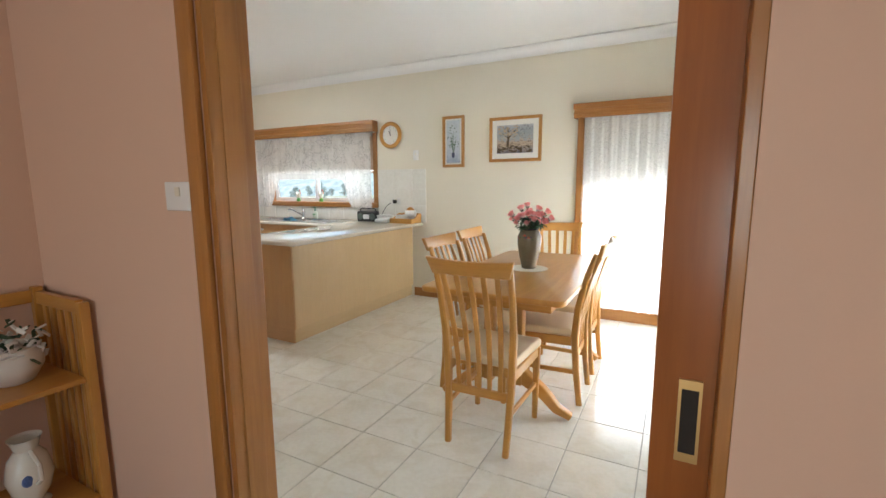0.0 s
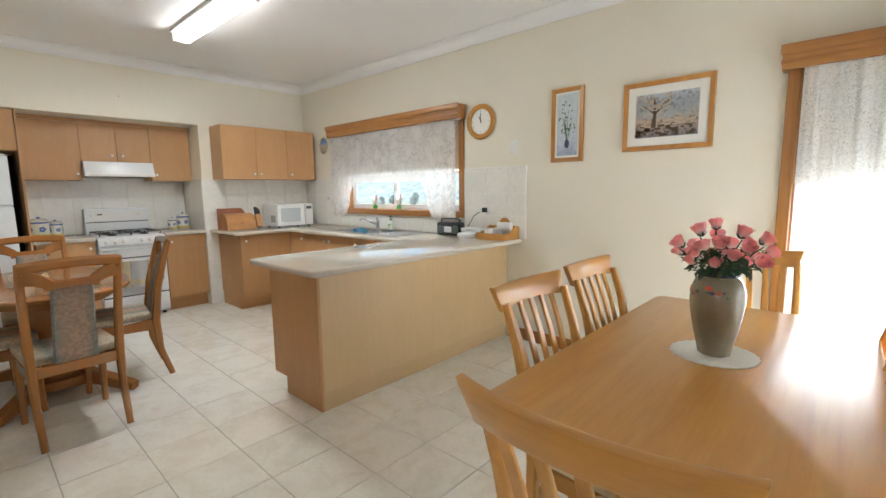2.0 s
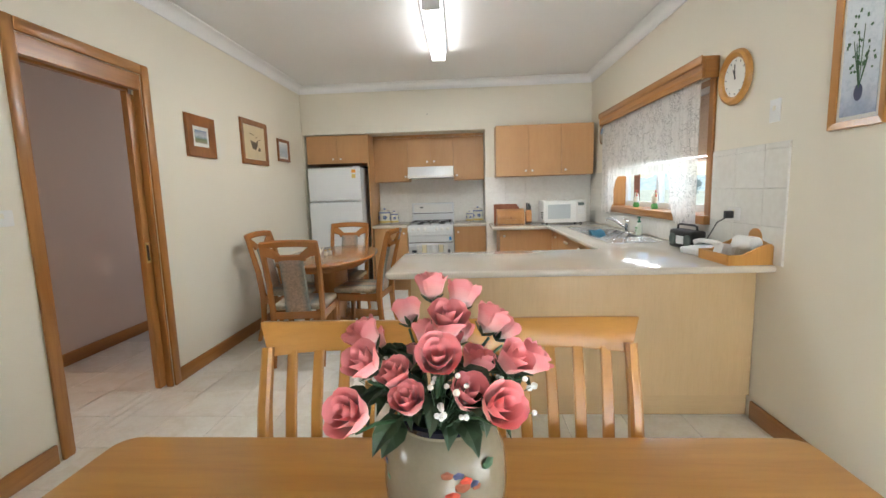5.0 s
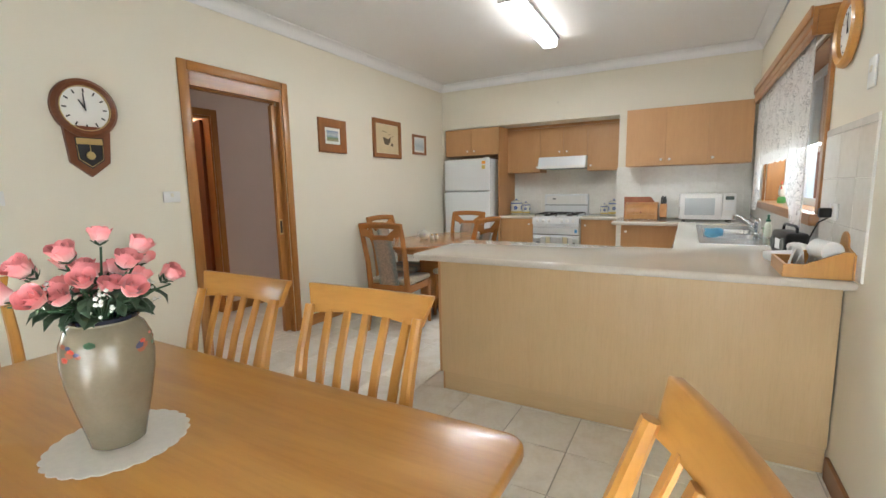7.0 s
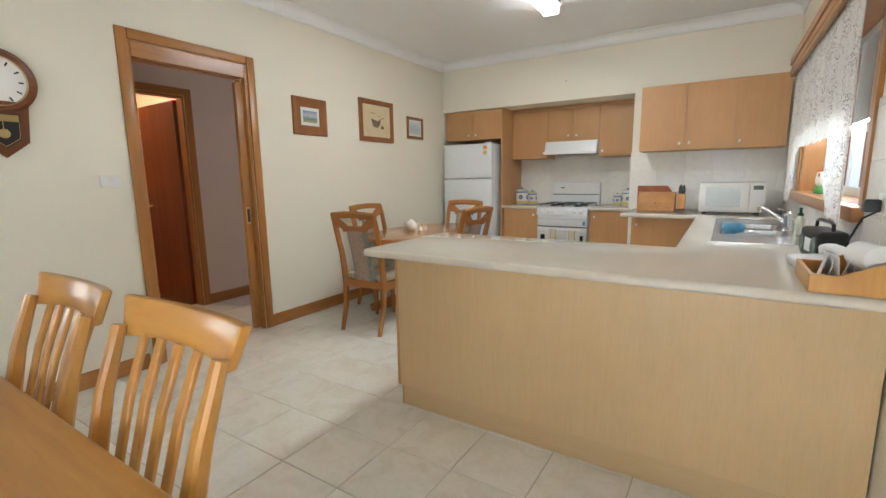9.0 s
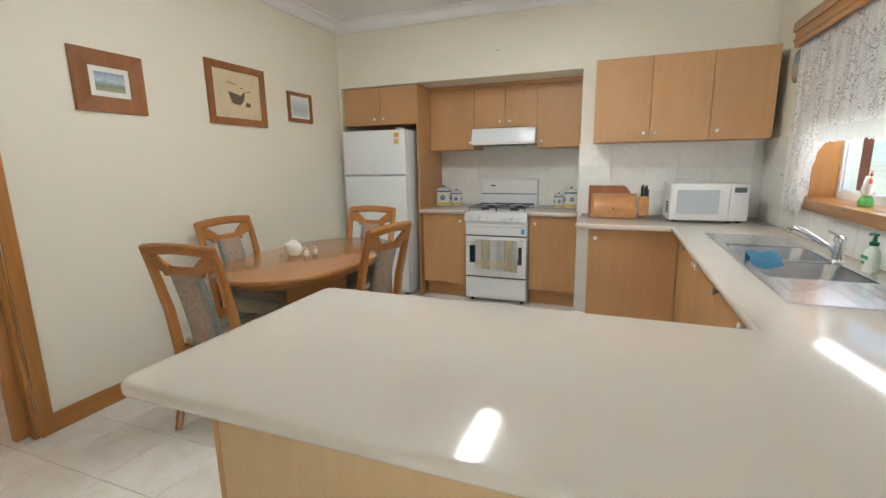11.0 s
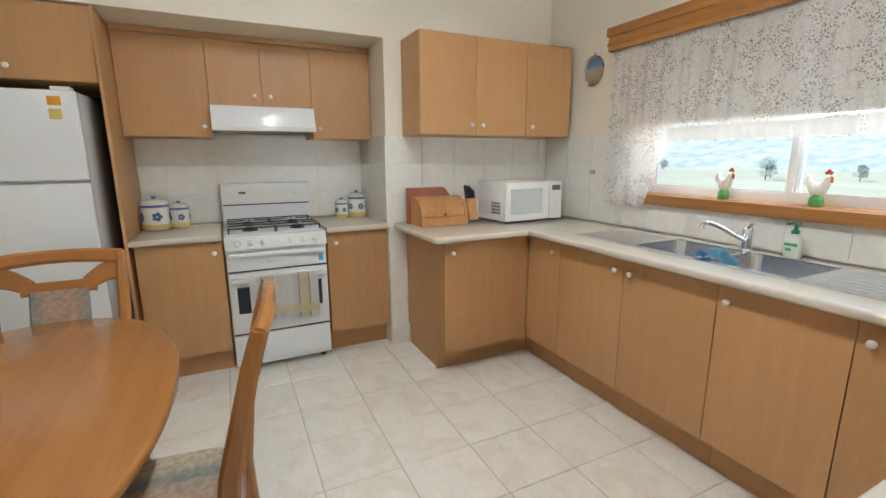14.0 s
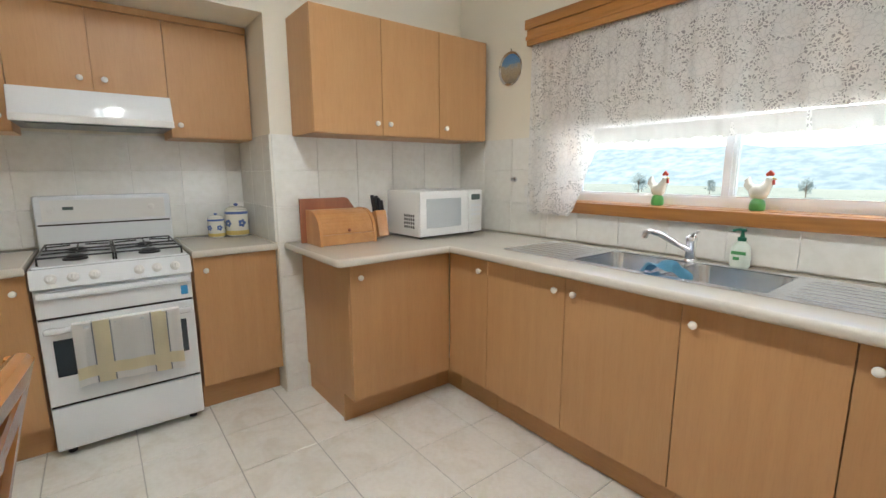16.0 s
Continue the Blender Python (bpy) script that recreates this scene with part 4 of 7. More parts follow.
def worktop(name, label, cells, holes, z0=0.862, z1=0.90):
    """A post-formed top over a union of rectangles (x0, x1, y0, y1), cut at the holes, with rolled edges."""
    xs = sorted({v for c in cells + holes for v in c[:2]})
    ys = sorted({v for c in cells + holes for v in c[2:]})

    def inside(x, y, rects):
        return any(r[0] < x < r[1] and r[2] < y < r[3] for r in rects)

    solid = {(i, j) for i in range(len(xs) - 1) for j in range(len(ys) - 1)
             if inside((xs[i] + xs[i + 1]) / 2, (ys[j] + ys[j + 1]) / 2, cells) and not inside((xs[i] + xs[i + 1]) / 2, (ys[j] + ys[j + 1]) / 2, holes)}
    bm = bmesh.new()
    vs = {}

    def v(i, j):
        if (i, j) not in vs:
            vs[i, j] = bm.verts.new((xs[i], ys[j], z0))
        return vs[i, j]

    faces = [bm.faces.new((v(i, j), v(i + 1, j), v(i + 1, j + 1), v(i, j + 1))) for i, j in solid]
    ext = bmesh.ops.extrude_face_region(bm, geom=faces)
    for g in ext["geom"]:
        if isinstance(g, bmesh.types.BMVert):
            g.co.z = z1
    bm.normal_update()
    outer = [e for e in bm.edges if abs(e.verts[0].co.z - e.verts[1].co.z) > 0.01 and len(e.link_faces) == 2 and e.is_convex and e.calc_face_angle() > 1.0 and -5.5 < e.verts[0].co.x and e.verts[0].co.y < 3.5]
    if outer:
        bmesh.ops.bevel(bm, geom=outer, offset=0.04, segments=5, profile=0.5, affect="EDGES")
        bm.normal_update()
    rim = [e for e in bm.edges if len(e.link_faces) == 2 and e.calc_face_angle() > 1.0 and abs(e.verts[0].co.z - e.verts[1].co.z) < 1e-5]
    corner = [e for e in bm.edges if len(e.link_faces) == 2 and e.calc_face_angle() > 1.0 and abs(e.verts[0].co.z - e.verts[1].co.z) > 0.01]
    bmesh.ops.bevel(bm, geom=rim, offset=0.015, segments=4, profile=0.5, affect="EDGES", clamp_overlap=True)
    return tagged(part(name, bm, bench_mat, smooth=True), label, "worktop")


SINK = (-4.86, -3.40, 4.135, 4.545)
BOWLS = [(-4.47, -4.115, 4.17, 4.51), (-4.085, -3.745, 4.17, 4.51)]
worktop("worktop", "glossy speckled cream laminate worktop round the kitchen", [(WW + 0.002, -5.11, 3.345, 4.648), (-5.11, -3.12, 3.982, 4.648), (-3.12, -2.33, 2.605, 4.648)], [(BOWLS[0][0] - 0.01, BOWLS[1][1] + 0.01, BOWLS[0][2] - 0.01, BOWLS[0][3] + 0.01)])
worktop("worktop", "short speckled cream laminate worktop beside the fridge panel", [(-6.445, -5.79, 1.802, 2.268)], [])
worktop("worktop", "short speckled cream laminate worktop beside the stove", [(-6.445, -5.79, 2.882, 3.306)], [])

# ---- sink, tap ----
sk = thing("kitchen_sink", "stainless steel double bowl sink with drainers let into the worktop", "sink")
part("rim", sheet_with_holes(SINK[0], SINK[1], SINK[2], SINK[3], BOWLS, 0.9005, 0.9045, lambda u, v, w: (u, v, w)), steel, sk)
for b in BOWLS:
    o, i2 = rounded_rect(*b, 0.05), rounded_rect(b[0] + 0.025, b[1] - 0.025, b[2] + 0.025, b[3] - 0.025, 0.05)
    bm = bmesh.new()
    sq = [(min(max(x, b[0]), b[1]), min(max(y, b[2]), b[3])) for x, y in rounded_rect(*b, 0.0005)]
    r0 = [bm.verts.new((x, y, 0.9040)) for x, y in sq]
    r1 = [bm.verts.new((x, y, 0.9000)) for x, y in o]
    r2 = [bm.verts.new((x, y, 0.76)) for x, y in i2]
    n = len(o)
    for p, q in ((r0, r1), (r1, r2)):
        for k in range(n):
            bm.faces.new((p[k], p[(k + 1) % n], q[(k + 1) % n], q[k]))
    bm.faces.new(r2)
    part("bowl", bm, steel, sk, smooth=True)
    part("plug_ring", moved(lathe([(0.045, 0), (0.045, 0.003), (0.03, 0.004), (0.028, -0.002)], 18), Matrix.Translation(((b[0] + b[1]) / 2, (b[2] + b[3]) / 2, 0.7605))), chrome, sk)
for x0, x1 in ((-4.82, -4.52), (-3.70, -3.43)):
    for k in range(7):
        part("drainer_rib", bx(x0, x1, 4.185 + k * 0.048, 4.193 + k * 0.048, 0.9045, 0.9057, 0.001, 1), steel, sk)
tap = thing("mixer_tap", "chrome single lever mixer tap behind the sink", "tap", -4.13, 4.525, 0.9046)
part("base_body", lathe([(0.028, 0), (0.027, 0.006), (0.021, 0.012), (0.021, 0.085), (0.024, 0.09), (0.022, 0.105), (0.010, 0.116), (0, 0.117)], 18, False), chrome, tap, smooth=True)
part("spout", tube([(0, -0.015, 0.05), (-0.035, -0.05, 0.075), (-0.085, -0.10, 0.115), (-0.115, -0.128, 0.128), (-0.128, -0.142, 0.124), (-0.131, -0.145, 0.10)], [0.011, 0.012, 0.012, 0.012, 0.012, 0.013], 12), chrome, tap, smooth=True)
part("lever", bar([(0, 0.0, 0.113), (0.02, -0.025, 0.122), (0.045, -0.055, 0.138)], [0.018, 0.016, 0.020], [0.012, 0.008, 0.006], (0.8, 0.6, 0)), chrome, tap, smooth=True)
cl = thing("dishcloth", "blue dishcloth draped over the sink divider", "cloth", -4.10, 4.245, 0.906)
bm = bmesh.new()
grid = {}
for i in range(15):
    for j in range(9):
        u, w = (i - 7) / 7, (j - 4) / 4
        z = 0.030 * (1 - u * u) * (1 - 0.4 * w * w) + 0.010 * math.sin(5 * u + 3 * w) + (-0.055 * (abs(u) - 0.55) if abs(u) > 0.55 else 0)
        grid[i, j] = bm.verts.new((u * 0.085 + 0.008 * math.sin(4 * w), w * 0.06 + 0.006 * math.sin(6 * u), z + 0.004))
for i in range(14):
    for j in range(8):
        bm.faces.new((grid[i, j], grid[i + 1, j], grid[i + 1, j + 1], grid[i, j + 1]))
bmesh.ops.solidify(bm, geom=bm.faces[:], thickness=0.005)
part("cloth", bm, blue_cloth, cl, smooth=True)
so = thing("soap_bottle", "pearly hand soap bottle with a dark green pump", "soap bottle", -3.955, 4.565, 0.9005)
bm = lathe([(0.030, 0), (0.036, 0.006), (0.038, 0.05), (0.034, 0.085), (0.020, 0.102), (0.013, 0.108), (0.0, 0.108)], 20, False)
part("bottle", moved(bm, Matrix.Diagonal((1, 0.62, 1, 1))), soap_liquid, so, smooth=True)
part("collar", moved(lathe([(0.015, 0.1085), (0.016, 0.122), (0.008, 0.126), (0.006, 0.145), (0.006, 0.150)], 16), Matrix()), soap_green, so, smooth=True)
part("pump_head", bar([(0.012, 0, 0.152), (-0.012, 0, 0.154), (-0.034, 0, 0.147)], 0.016, 0.010, (0, 1, 0)), soap_green, so, smooth=True)
part("label", join(bx(-0.026, 0.026, -0.0252, -0.0238, 0.055, 0.068, 0), bx(-0.018, 0.004, -0.0254, -0.0238, 0.033, 0.045, 0)), label_green, so, "green label band")

# ---- stove, hood, fridge ----
st = thing("gas_stove", "white enamel freestanding gas stove with a tea towel over its door", "stove", -5.80, 2.275, 0, 90)
W = 0.60
part("body", bx(0, W, 0.03, 0.605, 0.03, 0.885, 0.006), white_enamel, st, smooth=True)
for a in (0.03, W - 0.07):
    for b in (0.07, 0.5):
        part("foot", moved(lathe([(0.018, 0), (0.018, 0.03)], 12), Matrix.Translation((a + 0.02, b, 0.001))), black_plastic, st)
part("storage_drawer", bx(0.004, W - 0.004, -0.002, 0.03, 0.045, 0.248, 0.006), white_enamel, st, smooth=True)
# the stove's gap strips are shade painted near-black between its fronts
part("drawer_gap", bx(0.006, W - 0.006, 0.012, 0.031, 0.249, 0.262, 0), gap_shade, st)
od = part("oven_door", bx(0.004, W - 0.004, -0.005, 0.03, 0.263, 0.655, 0.006), white_enamel, st, smooth=True)
part("oven_window", bx(0.045, W - 0.045, -0.0075, -0.004, 0.395, 0.565, 0.002), dark_glass, od, "smoked oven door glass")
part("door_rail", join(bx(0.02, W - 0.02, -0.042, -0.020, 0.600, 0.628, 0.009), bx(0.03, 0.06, -0.022, -0.004, 0.603, 0.625, 0.003), bx(W - 0.06, W - 0.03, -0.022, -0.004, 0.603, 0.625, 0.003)), white_enamel, od, smooth=True)
part("grill_gap", bx(0.006, W - 0.006, 0.010, 0.031, 0.656, 0.666, 0), gap_shade, st)
gd = part("grill_door", bx(0.004, W - 0.004, -0.005, 0.03, 0.667, 0.795, 0.006), white_enamel, st, smooth=True)
part("grill_handle", bx(0.01, W - 0.01, -0.030, -0.004, 0.752, 0.785, 0.011), white_enamel, gd, smooth=True)
part("sticker", bx(0.545, 0.575, -0.0068, -0.0045, 0.69, 0.735, 0), blue_sticker, gd, "blue rating sticker")
cp = part("control_panel", prism([(-0.032, 0.802), (-0.010, 0.885), (0.04, 0.885), (0.04, 0.802)], 0, W, 0.004), white_enamel, st, smooth=True)
cp.matrix_basis = Matrix(((0, 0, 1, 0), (1, 0, 0, 0), (0, 1, 0, 0), (0, 0, 0, 1)))
for kx in (0.07, 0.145, 0.22, 0.385, 0.455, 0.53):
    k = part("control_knob", moved(lathe([(0.022, 0), (0.021, 0.008), (0.014, 0.012), (0.013, 0.024), (0.0, 0.025)], 16, False), Matrix.Translation((kx, -0.020, 0.842)) @ pose(0, 0, 0, 75)), white_plastic, st, smooth=True)
    part("pointer", bx(kx - 0.003, kx + 0.003, -0.052, -0.043, 0.838, 0.860, 0.002), white_plastic, k)
part("hob_tray", bx(0.012, W - 0.012, 0.0, 0.53, 0.8855, 0.894, 0.004), white_enamel, st, smooth=True)
for a in (0.155, 0.445):
    for b in (0.15, 0.40):
        part("burner", moved(lathe([(0.048, 0), (0.045, 0.008), (0.034, 0.010), (0.034, 0.018), (0.026, 0.022), (0.0, 0.022)], 20, False), Matrix.Translation((a, b, 0.894))), cast_iron, st, smooth=True)
for a0, a1 in ((0.03, 0.295), (0.305, 0.57)):
    bars = []
    z = 0.926
    for yy in (0.03, 0.275, 0.51):
        bars.append(tube([(a0, yy, z), (a1, yy, z)], 0.0042, 6))
    for xx in (a0, a1):
        bars.append(tube([(xx, 0.03, z), (xx, 0.51, z)], 0.0042, 6))
    for b in (0.15, 0.40):
        cx = (a0 + a1) / 2
        for dx, dy in ((1, 0), (-1, 0), (0, 1), (0, -1)):
            bars.append(tube([(cx + dx * 0.030, b + dy * 0.030, z + 0.004), (cx + dx * 0.125, b + dy * 0.118, z)], 0.0042, 6))
    for xx in (a0, a1):
        for yy in (0.03, 0.51):
            bars.append(tube([(xx, yy, z), (xx, yy, 0.893)], 0.0042, 6))
    part("pan_trivet", join(*bars), cast_iron, st, "black wire pan support")
bg = part("splash_panel", bx(0.0, W, 0.545, 0.605, 0.8855, 1.172, 0.012, 3), white_enamel, st, smooth=True)
part("vent_slot", bx(0.01, W - 0.01, 0.543, 0.546, 1.018, 1.026, 0), gap_shade, bg)
part("trim_strip", bx(0.03, W - 0.03, 0.5425, 0.546, 1.040, 1.150, 0.001), white_plastic, bg)
part("clock_window", bx(0.115, 0.16, 0.541, 0.5445, 1.098, 1.114, 0), lcd_grey, bg, "small dark clock display")
for kx in (0.065, 0.505):
    part("timer_knob", moved(lathe([(0.014, 0), (0.012, 0.010), (0.0, 0.011)], 14, False), Matrix.Translation((kx, 0.5425, 1.10)) @ pose(0, 0, 0, 90)), white_plastic, bg, smooth=True)

towel = thing("tea_towel", "white tea towel with yellow bands over the oven rail", "towel", -5.80, 2.275, 0, 90)
cloth_w = plain("towel_white", (0.93, 0.92, 0.89), 0.95, var=0.03, fine=400, bumpy=0.15)
cloth_y = plain("towel_yellow", (0.93, 0.85, 0.62), 0.95, var=0.06, fine=400, bumpy=0.15)
cloth_g = plain("towel_grey_line", (0.30, 0.33, 0.34), 0.95, var=0.06, fine=400, bumpy=0.15)


def towel_sheet(x0, x1, z0, z1, lift):
    bm = bmesh.new()
    nx, nz = max(2, int((x1 - x0) / 0.012)), max(2, int((z1 - z0) / 0.03))
    g = {}
    for i in range(nx + 1):
        for j in range(nz + 1):
            x, z = x0 + (x1 - x0) * i / nx, z0 + (z1 - z0) * j / nz
            y = -0.0455 - lift - 0.004 * math.sin(x * 26) * (0.64 - z) / 0.25 - 0.004 * math.sin(x * 61 + 1)
            dz = 0.012 * math.sin(x * 7.5) * (0.64 - z) / 0.3
            g[i, j] = bm.verts.new((x, y, z + dz))
    for i in range(nx):
        for j in range(nz):
            bm.faces.new((g[i, j], g[i + 1, j], g[i + 1, j + 1], g[i, j + 1]))
    bmesh.ops.solidify(bm, geom=bm.faces[:], thickness=-0.0012)
    bmesh.ops.recalc_face_normals(bm, faces=bm.faces[:])
    return bm


part("cloth", join(towel_sheet(0.115, 0.525, 0.335, 0.636, 0.0), bx(0.115, 0.525, -0.047, -0.015, 0.6285, 0.637, 0.003), bx(0.118, 0.522, -0.0165, -0.0125, 0.44, 0.63, 0.001)), cloth_w, towel)
for a in (0.185, 0.405):
    part("yellow_band", towel_sheet(a, a + 0.062, 0.3352, 0.637, 0.0022), cloth_y, towel)
    for s in (a - 0.004, a + 0.062):
        part("grey_line", towel_sheet(s, s + 0.005, 0.3352, 0.637, 0.0026), cloth_g, towel)
part("yellow_hem_band", towel_sheet(0.115, 0.525, 0.37, 0.425, 0.0042), cloth_y, towel)

hood = thing("range_hood", "white slimline range hood below the wall cabinet", "range hood", -6.005, 2.272, 0, 90)
hb = part("canopy", prism([(0.0, 1.515), (0.0, 1.545), (0.045, 1.668), (0.43, 1.668), (0.43, 1.515)], 0, 0.62, 0.005), white_enamel, hood, smooth=True)
hb.matrix_basis = Matrix(((0, 0, 1, 0), (1, 0, 0, 0), (0, 1, 0, 0), (0, 0, 0, 1)))
part("front_lip", bx(0.0, 0.62, -0.012, 0.0, 1.513, 1.547, 0.004), white_plastic, hood)
part("filter", bx(0.05, 0.57, 0.04, 0.36, 1.509, 1.514, 0.001), lcd_grey, hood, "grey grease filter")

fr = thing("fridge", "white two door upright fridge freezer in its recess", "fridge", -5.705, 1.012, 0, 90)
FW = 0.69
part("cabinet_body", bx(0.004, FW - 0.004, 0.055, 0.66, 0.03, 1.672, 0.006), white_enamel, fr, smooth=True)
for nm, za, zb in (("fridge_door", 0.06, 1.228), ("freezer_door", 1.240, 1.672)):
    d = part(nm, bx(0, FW, 0.0, 0.05, za, zb, 0.012, 3), white_enamel, fr, smooth=True)
    part("gasket", bx(0.012, FW - 0.012, 0.05, 0.056, za + 0.01, zb - 0.01, 0), lcd_grey, d)
part("hinge_cover", bx(FW - 0.10, FW - 0.02, 0.01, 0.07, 1.6725, 1.69, 0.004), white_plastic, fr)
part("door_grip", bx(-0.008, 0.0, 0.012, 0.04, 1.02, 1.21, 0.003), white_plastic, fr)
stk = part("energy_label", bx(0.575, 0.628, -0.0022, 0.0, 1.600, 1.642, 0), orange_sticker, fr, "orange and yellow energy rating label")
part("label_lower", bx(0.575, 0.625, -0.0024, 0.0, 1.535, 1.584, 0), yellow_enamel, stk)
for a in (0.06, FW - 0.1):
    part("foot", moved(lathe([(0.02, 0), (0.02, 0.03)], 12), Matrix.Translation((a + 0.02, 0.12, 0.001))), black_plastic, fr)
# black sheet added at the back: painted shade behind the fridge
tagged(part("fridge_recess_lining", bx(-6.44, -6.42, 0.955, 1.784, 0.001, 1.72, 0), gap_shade), "black sheet painted as the shade behind the fridge", "panel", kind="structure")

# ---- things on the worktops ----
mw = thing("microwave", "white microwave oven standing on the worktop corner", "microwave", -5.385, 3.985, 0.901, 92)
mw.scale = (1.05, 1, 1)
part("case", bx(0, 0.475, 0.012, 0.335, 0.012, 0.278, 0.008), white_plastic, mw, smooth=True)
dr = part("door", bx(0.002, 0.36, -0.006, 0.012, 0.014, 0.276, 0.006), white_plastic, mw, smooth=True)
part("window", bx(0.045, 0.30, -0.0085, -0.005, 0.062, 0.232, 0.004), mw_glass, dr, "pale grey mesh window")
cpn = part("control_panel", bx(0.363, 0.473, -0.004, 0.012, 0.014, 0.276, 0.004), white_plastic, mw)
part("display", bx(0.385, 0.455, -0.0062, -0.003, 0.215, 0.250, 0.002), lcd_grey, cpn, "dark display")
for r in range(5):
    for c in range(3):
        part("button", bx(0.385 + c * 0.025, 0.404 + c * 0.025, -0.0062, -0.003, 0.06 + r * 0.028, 0.076 + r * 0.028, 0.002), alu if r > 1 else mat_card, cpn)
for a in (0.03, 0.42):
    for b in (0.04, 0.29):
        part("foot", moved(lathe([(0.014, 0), (0.014, 0.012)], 10), Matrix.Translation((a + 0.01, b, 0.0))), black_plastic, mw)
for r in range(4):
    for c in range(5):
        part("vent_slot", bx(-0.0012, 0.0005, 0.05 + c * 0.022, 0.062 + c * 0.022, 0.06 + r * 0.022, 0.075 + r * 0.022, 0), gap_shade, mw)

bb = thing("bread_bin", "honey pine roll top bread bin on the worktop", "bread bin", -5.50, 3.435, 0.9005, 90)
prof = [(0.20, 0.0), (0.20, 0.185), (0.13, 0.185)]
for i in range(1, 9):
    a = radians(90 * i / 8)
    prof.append((0.13 - 0.125 * math.sin(a), 0.06 + 0.125 * math.cos(a)))
prof += [(0.0, 0.06), (0.0, 0.0)]
for a in (0.0, 0.317):
    e = part("side_panel", prism(prof, a, a + 0.018, 0.002), pine, bb)
    e.matrix_basis = Matrix(((0, 0, 1, 0), (1, 0, 0, 0), (0, 1, 0, 0), (0, 0, 0, 1)))
for i in range(9):
    a0 = radians(90 * i / 9 + 5)
    m = Matrix.Translation((0.0185, 0.13, 0.06)) @ pose(0, 0, 0, math.degrees(-a0) + 0)
    s = bx(0, 0.298, -0.0115, 0.0115, 0.108, 0.120, 0.004)
    bmesh.ops.transform(s, matrix=Matrix.Translation((0.0185, 0.13, 0.06)) @ Matrix.Rotation(a0, 4, "X"), verts=s.verts)
    part("roll_slat", s, pine, bb, smooth=True)
part("front_rail", bx(0.0185, 0.3165, 0.003, 0.018, 0.002, 0.058, 0.003), pine, bb)
part("top_board", bx(0.0185, 0.3165, 0.125, 0.20, 0.168, 0.183, 0.003), pine, bb)
part("back_board", bx(0.0185, 0.3165, 0.185, 0.199, 0.002, 0.167, 0), pine, bb)
part("bin_knob", moved(lathe([(0.005, 0), (0.009, 0.008), (0.006, 0.013), (0, 0.014)], 12, False), Matrix.Translation((0.168, 0.008, 0.078)) @ pose(0, 0, 0, 90)), redwood, bb, smooth=True)
cb = tagged(part("chopping_board", prism([(0, 0), (0.335, 0), (0.335, 0.17), (0.29, 0.235), (0.27, 0.245), (0.0, 0.245)], 0, 0.016, 0.004), redwood, smooth=True), "red cedar chopping board leaning on the wall behind the bread bin", "chopping board")
cb.matrix_basis = pose(-5.705, 3.405, 0.9005) @ Matrix(((0, 0, 1, 0), (1, 0, 0, 0), (0, 1, 0, 0), (0, 0, 0, 1))) @ pose(0, 0, 0, 0, 0, 0)
kb = thing("knife_block", "pine knife block with black handled knives", "knife block", -5.545, 3.825, 0.9005, 90)
part("block", moved(bx(-0.035, 0.035, -0.05, 0.05, 0.0, 0.15, 0.005), Matrix.Shear("XZ", 4, (0.0, 0.0)) @ pose(0, 0.012, 0.014, -14)), pine, kb)
for i, (dx, dy, h) in enumerate(((-0.02, -0.03, 0.08), (0.004, -0.032, 0.075), (0.022, -0.03, 0.06), (-0.012, 0.005, 0.10), (0.014, 0.006, 0.095))):
    part("knife_handle", moved(bx(dx - 0.008, dx + 0.008, dy - 0.011, dy + 0.011, 0.145, 0.15 + h, 0.004), pose(0, 0.012, 0.014, -14)), black_plastic, kb, "black knife handle", smooth=True)


def canister(x, y, r, h, label):
    c = thing("canister", label, "canister", x, y, 0.9005, group="pottery canisters")
    part("jar", lathe([(r * 0.86, 0), (r * 0.98, 0.008), (r, h * 0.2), (r, h * 0.8), (r * 0.92, h * 0.88), (r * 0.86, h * 0.89), (0, h * 0.89)], 24, False), china, c, smooth=True)
    part("yellow_band", lathe([(r * 0.985, h * 0.06), (r * 1.012, h * 0.07), (r * 1.016, h * 0.19), (r * 1.0, h * 0.2)], 24, False), yellow_enamel, c)
    part("blue_line", lathe([(r * 0.99, h * 0.74), (r * 1.018, h * 0.75), (r * 1.012, h * 0.82), (r * 0.96, h * 0.83)], 24, False), blue_enamel, c)
    for k in range(5):
        a = radians(-60 + k * 72)
        for q in range(5):
            b = radians(q * 72)
            m = Matrix.Translation((math.cos(a) * r * 1.0, math.sin(a) * r * 1.0, h * 0.45)) @ pose(0, 0, 0, 0, 0, math.degrees(a)) @ Matrix.Translation((0.0, math.cos(b) * r * 0.22, math.sin(b) * r * 0.22))
            bm = bmesh.new()
            bmesh.ops.create_icosphere(bm, subdivisions=1, radius=r * 0.17)
            bmesh.ops.transform(bm, matrix=m @ Matrix.Diagonal((0.25, 1, 1, 1)), verts=bm.verts)
            part("painted_petal", bm, blue_enamel, c)
    lid = part("lid", lathe([(r * 0.80, h * 0.895), (r * 0.92, h * 0.90), (r * 0.90, h * 0.93), (r * 0.55, h * 0.985), (r * 0.2, h * 1.0), (0, h * 1.0)], 24, False), china, c, smooth=True)
    part("lid_knob", lathe([(r * 0.10, h * 0.995), (r * 0.20, h * 1.04), (r * 0.20, h * 1.08), (0, h * 1.10)], 14, False), blue_enamel, lid, smooth=True)


